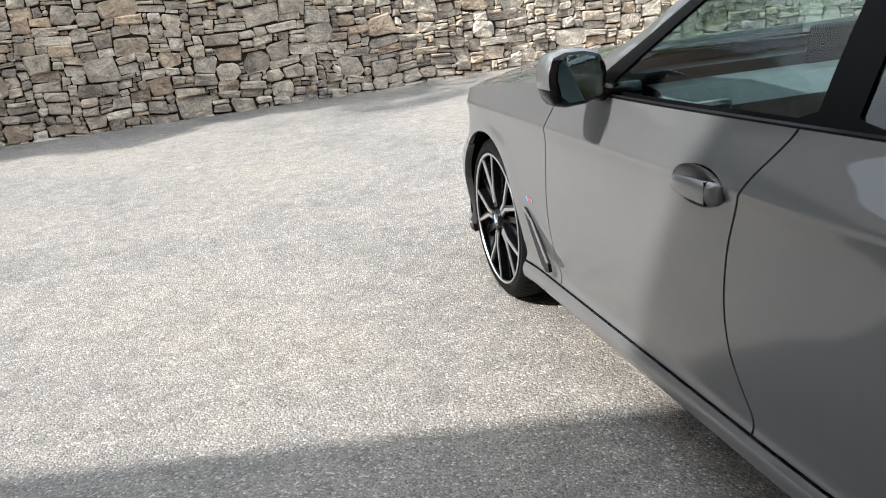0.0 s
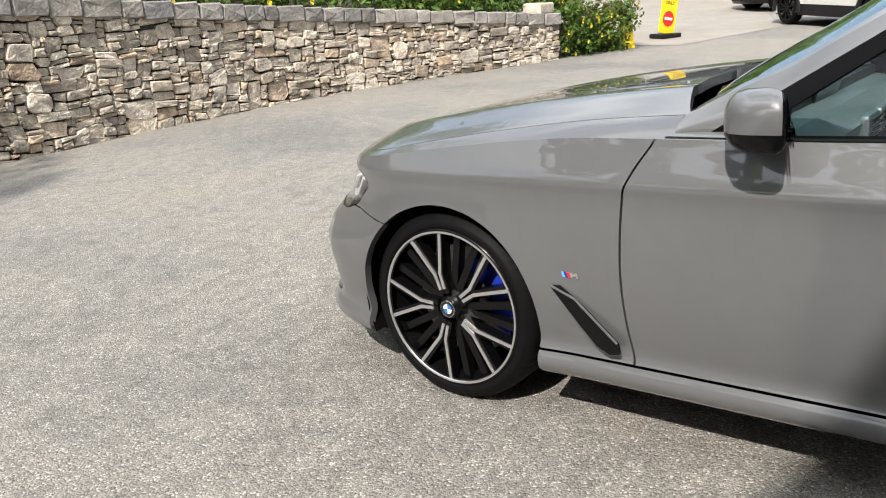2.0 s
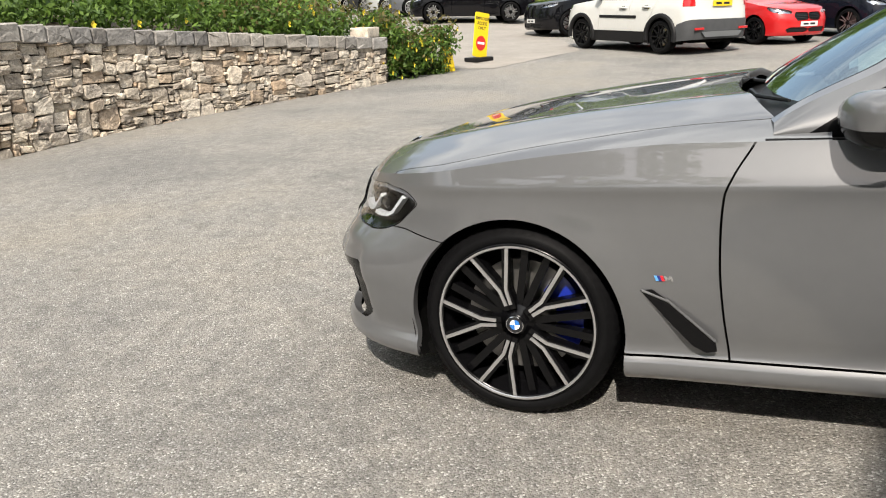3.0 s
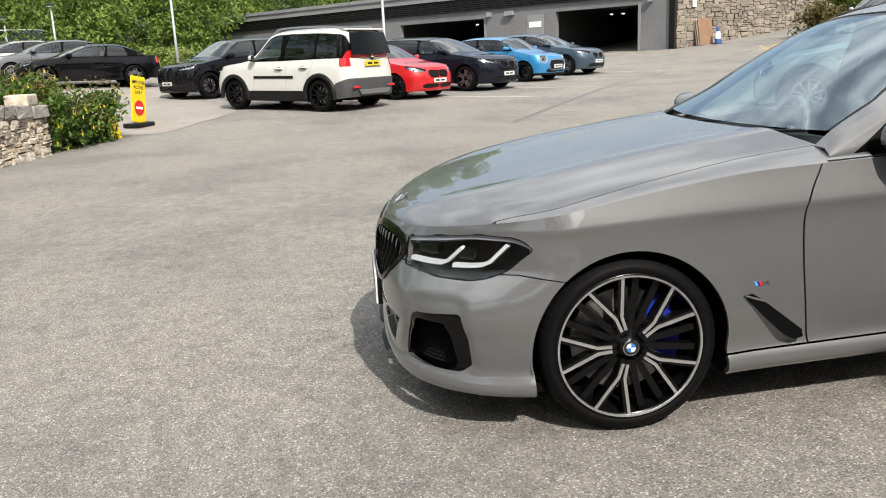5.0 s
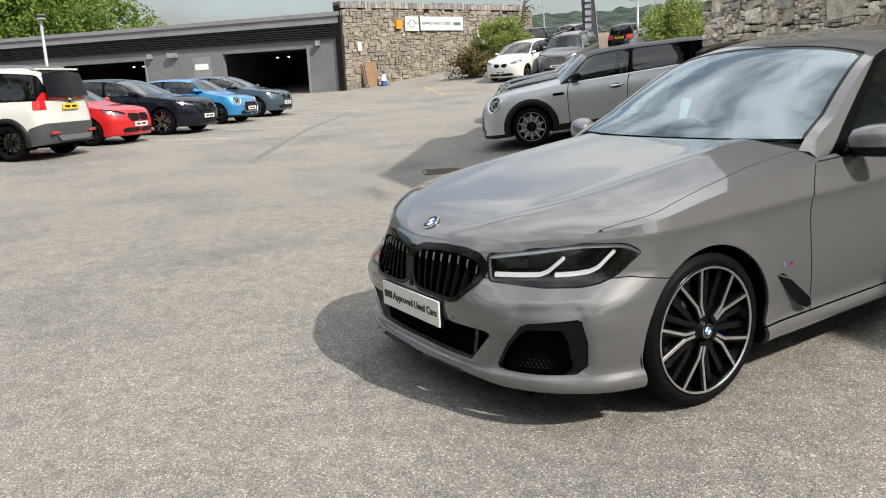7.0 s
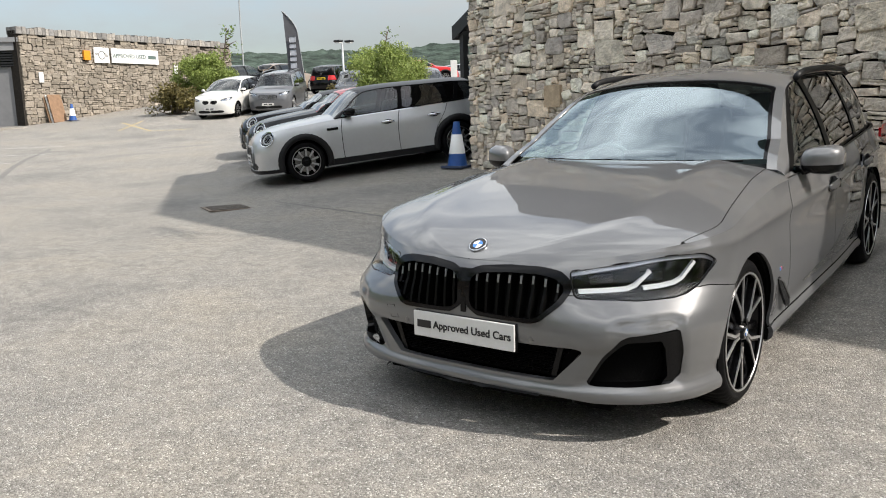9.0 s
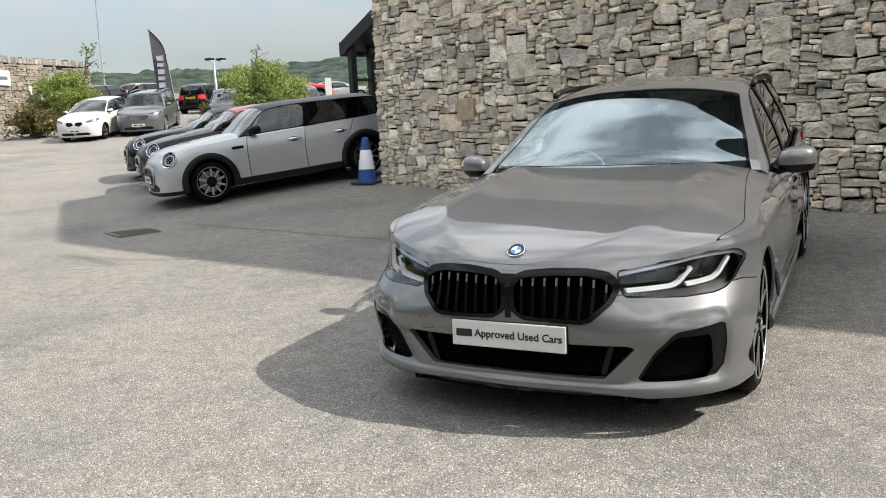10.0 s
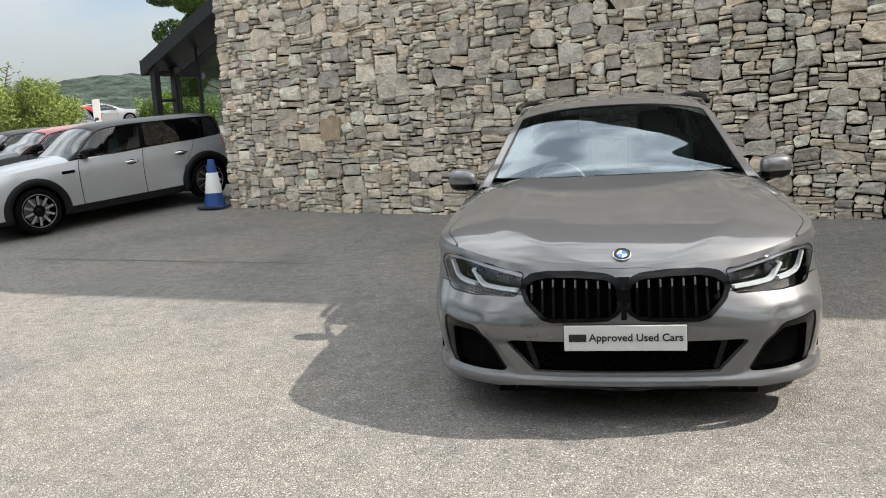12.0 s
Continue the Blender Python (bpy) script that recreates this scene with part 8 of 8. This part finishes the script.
for p, q in (((20.2, 0.6), (18.6, -1.5)), ((22.0, -2.0), (20.4, -4.1)), ((24.4, -4.6), (22.9, -6.6)), ((27.1, -6.8), (25.6, -8.9))):
    strip("bay_line", fine_line(p, q, 12), 0.09, LINE_PAINT, "worn white parking bay line")
for p, q in (((27.5, -13.8), (31.5, -15.5)), ((28.5, -12.8), (31.0, -16.2)), ((26.0, -14.6), (29.0, -12.6))):
    strip("bay_line", fine_line(p, q, 12), 0.1, LINE_YELLOW, "worn yellow line on the asphalt")
APRON = mat("pale_concrete_yard", (0.25, 0.228, 0.202), rough=0.9, var=0.12, scale=1.2, bump=0.2, bscale=50)


def pale_yard():
    """The paler concrete of the employees' yard beyond the sign."""
    v, f = [], []
    nx, ny = 20, 16
    for j in range(ny + 1):
        for i in range(nx + 1):
            x = 15.2 + 14.8 * i / nx
            y0 = 6.9 - 0.32 * (x - 15.2) if x < 19 else 5.7 + 0.3 * (x - 19)
            y = y0 + (13.9 - y0) * j / ny
            v.append((x, y, gz(x, y) + 0.006))
    for j in range(ny):
        for i in range(nx):
            a = j * (nx + 1) + i
            f.append((a, a + 1, a + nx + 2, a + nx + 1))
    tagged(part("concrete_yard", (v, f), APRON), "paler concrete yard beyond the no-entry sign", "ground", kind="structure")


pale_yard()


def aerial():
    """Aerial on the gable's verge."""
    p = wall_pt(AERIAL_A, gable_top(AERIAL_A) + 0.1, -0.1)
    th = thing("tv_aerial", pose(p.x, p.y, p.z, 0, 0, -24), "black television aerial on the gable roof", "aerial")
    part("mast", tube([(0, 0, -0.2), (0, 0, 1.3)], 0.025, 6), DARK_METAL, th)
    part("boom", tube([(-0.6, 0, 1.25), (0.6, 0, 1.25)], 0.02, 6), DARK_METAL, th)
    for x in (-0.55, -0.3, -0.05, 0.2, 0.45):
        part("element", tube([(x, 0, 0.95), (x, 0, 1.55)], 0.016, 5), DARK_METAL, th)


AERIAL_A = 9.6
aerial()


# ---------------------------------------------------------------- stones of the walls
def pack(length, height, cell, sizes, rnd, base=None, top=None):
    """Fits stones of given cell sizes (w, h, weight) into a wall. Returns boxes (a, z, w, h)."""
    nx, nz = int(length / cell), int(height / cell)
    free = np.ones((nz, nx), bool)
    out = []
    ws = [s[2] for s in sizes]
    for j in range(nz):
        for i in range(nx):
            if not free[j, i]:
                continue
            w, h, _ = rnd.choices(sizes, ws)[0]
            w = max(1, round(w * rnd.uniform(0.75, 1.3)))
            run = 0
            while i + run < nx and run < w and free[j, i + run]:
                run += 1
            hh = 0
            h = min(h, max(1, int(run * 0.75 + 0.5)))
            while j + hh < nz and hh < h and free[j + hh, i:i + run].all():
                hh += 1
            free[j:j + hh, i:i + run] = False
            out.append((i * cell, j * cell, run * cell, hh * cell))
    return out


def stone_verts(w, h, depth, rnd, joint=0.0048, corner=(0.14, 0.5), rough=0.3):
    """One rough stone in its own frame: a along, z up, depth outwards; centred at its middle."""
    cw, ch = w / 2 - joint, h / 2 - joint
    c = min(cw, ch) * rnd.uniform(*corner)
    ring = [(-cw + c, -ch), (cw - c, -ch), (cw, -ch + c), (cw, ch - c), (cw - c, ch), (-cw + c, ch), (-cw, ch - c), (-cw, -ch + c)]
    j = min(cw, ch) * rough
    ring = [(a + rnd.uniform(-j, j) * 0.8, b + rnd.uniform(-j, j) * 0.8) for a, b in ring]
    ins = min(0.014, min(cw, ch) * 0.3)
    v = [(a, -0.05, b) for a, b in ring]
    v += [(a, depth * 0.55 + rnd.uniform(-0.006, 0.004), b) for a, b in ring]
    s = 1 - ins / max(cw, 0.01), 1 - ins / max(ch, 0.01)
    v += [(a * s[0], depth + rnd.uniform(-0.014, 0.010), b * s[1]) for a, b in ring]
    v.append((rnd.uniform(-0.3, 0.3) * cw, depth + rnd.uniform(-0.004, 0.008), rnd.uniform(-0.3, 0.3) * ch))
    f = []
    for lv in (0, 8):
        for k in range(8):
            f.append((lv + k, lv + (k + 1) % 8, lv + 8 + (k + 1) % 8, lv + 8 + k))
    for k in range(8):
        f.append((16 + k, 16 + (k + 1) % 8, 24))
    return v, f


def warp(ca, cz, x, y, z):
    """Leads the courses of a whole wall out of true, so that no joint runs straight."""
    p, q = ca + x, cz + z
    da = 0.05 * noise.noise((p * 1.9, q * 2.6, 3.1)) + 0.018 * noise.noise((p * 7.0, q * 9.0, 8.2))
    dz = 0.05 * noise.noise((p * 1.7, q * 2.3, 11.7)) + 0.018 * noise.noise((p * 6.0, q * 9.0, 1.4))
    return (x + da, y, z + dz)


def lay(owner, boxes, place, material, rnd, near, depth=(0.0, 0.05), name="stone", rest="stone_courses"):
    """Lays the stones: those picked by near() as parts of their own, the rest joined."""
    jv, jf, count = [], [], 0
    for a, z, w, h in boxes:
        o, ux, un = place(a + w / 2, z + h / 2)
        if o is None:
            continue
        v, f = stone_verts(w, h, rnd.uniform(*depth), rnd)
        ca, cz = a + w / 2, z + h / 2
        v = [warp(ca, cz, x, y, q) for x, y, q in v]
        if near(a, z) and count < 300 and w * h > 0.012:
            count += 1
            me = mesh_of(name, v, f, material)
            ob = new(name, me)
            ob.parent = owner
            m = Matrix.Identity(4)
            for r_ in range(3):
                m[r_][0], m[r_][1], m[r_][2], m[r_][3] = ux[r_], un[r_], (0, 0, 1)[r_], o[r_]
            ob.matrix_basis = m
        else:
            n = len(jv)
            jv += [(o.x + ux.x * x + un.x * y, o.y + ux.y * x + un.y * y, o.z + q) for x, y, q in v]
            jf += [tuple(i + n for i in t) for t in f]
    ob = part(rest, (jv, jf), material, owner)
    return tagged(ob, kind="stuff")


rnd = random.Random(5)
SIZES = [(1, 1, 2), (2, 1, 4), (3, 1, 6), (5, 1, 4), (7, 2, 3), (6, 2, 6), (4, 2, 8), (3, 2, 7), (5, 3, 6), (4, 3, 4), (2, 2, 4), (6, 4, 4), (4, 4, 2), (8, 5, 2), (7, 5, 2), (10, 7, 0.5)]
boxes = pack(12.0, 4.4, 0.045, SIZES, rnd)


def on_gable(a, z):
    zz = z + 0.1
    if zz > gable_top(max(a, 0)) + 0.05 or zz < -0.1:
        return None, None, None
    return wall_pt(a, zz), -WALL_U, WALL_N


lay(gable, boxes, on_gable, STONE, rnd, lambda a, z: 1.2 < a < 6.0 and 0.3 < z < 2.4)
# a flat cut stone let into the gable
tagged(part("cut_stone", slab(wall_pt, 1.98, 2.32, 1.4, 1.71, 0.0, 0.06), SANDSTONE, gable))

rnd = random.Random(11)
SIZES2 = [(1, 1, 2), (2, 1, 5), (3, 1, 8), (4, 1, 7), (5, 2, 6), (4, 2, 10), (3, 2, 9), (2, 2, 5), (6, 2, 7), (5, 3, 8), (4, 3, 7), (7, 3, 5), (6, 4, 4), (5, 4, 3), (8, 5, 2), (7, 5, 1.2)]
boxes = pack(20.0, 2.4, 0.048, SIZES2, rnd)


def on_retaining(a, z):
    x = a - 6.9
    zz = z - 0.5
    if x > 13.12 or zz > retain_top(x) - 0.13 or zz < gz(x, 9.6) - 0.12:
        return None, None, None
    y = retain_y(x)
    d = (retain_y(x + 0.1) - y) / 0.1
    u = Vector((1, d, 0)).normalized()
    return Vector((x, y + 0.03, zz)), u, Vector((u.y, -u.x, 0))


lay(retaining, boxes, on_retaining, STONE_PALE, rnd, lambda a, z: 7.5 < a < 15.5, depth=(-0.005, 0.045))
x = -6.8
while x < 12.9:
    w = rnd.uniform(0.22, 0.5)
    y, d = retain_y(x + w / 2), (retain_y(x + w / 2 + 0.1) - retain_y(x + w / 2)) / 0.1
    v, f = stone_verts(w, 0.205, 0.05, rnd, 0.004, (0.06, 0.2), 0.09)
    v = [(p, 0.05 - 0.0 if q > 0 else -0.36, r_) if k < 16 and q < 0 else (p, q, r_) for k, (p, q, r_) in enumerate(v)]
    ob = new("coping_block", mesh_of("coping_block", v, f, COPING))
    ob.parent = retaining
    u = Vector((1, d - 0.0, -0.064)).normalized()
    n_ = Vector((u.y, -u.x, 0)).normalized()
    q_ = n_.cross(u) * -1
    m = Matrix.Identity(4)
    for r_ in range(3):
        m[r_][0], m[r_][1], m[r_][2] = u[r_], n_[r_], abs(q_[r_]) if r_ == 2 else q_[r_]
    m[0][3], m[1][3], m[2][3] = x + w / 2, y + 0.02, retain_top(x + w / 2) - 0.1
    ob.matrix_basis = m
    x += w
top_block = box(12.75, retain_y(12.75) + 0.2, retain_top(12.75) + 0.09, 0.55, 0.35, 0.18, 0.03)
part("coping_block", top_block, STONE_PALE, retaining)

rnd = random.Random(17)
boxes = pack(13.2, 5.0, 0.105, [(2, 1, 6), (3, 1, 5), (2, 2, 4), (3, 2, 4), (4, 2, 2), (1, 1, 3), (4, 3, 1)], rnd)


def on_screen(a, z):
    zz = z + 0.6
    return (scr_pt(a - 0.3, zz, -0.02), SCR_U, SCR_N) if zz < 5.25 else (None, None, None)


lay(screen_wall, boxes, on_screen, STONE_PALE2, rnd, lambda a, z: False, depth=(0.0, 0.06))
a = -0.4
while a < 12.7:
    w = rnd.uniform(0.16, 0.3)
    part("coping_block", slab(scr_pt, a, a + w - 0.02, 5.3, 5.3 + rnd.uniform(0.24, 0.34), -0.65, 0.05), COPING, screen_wall)
    a += w
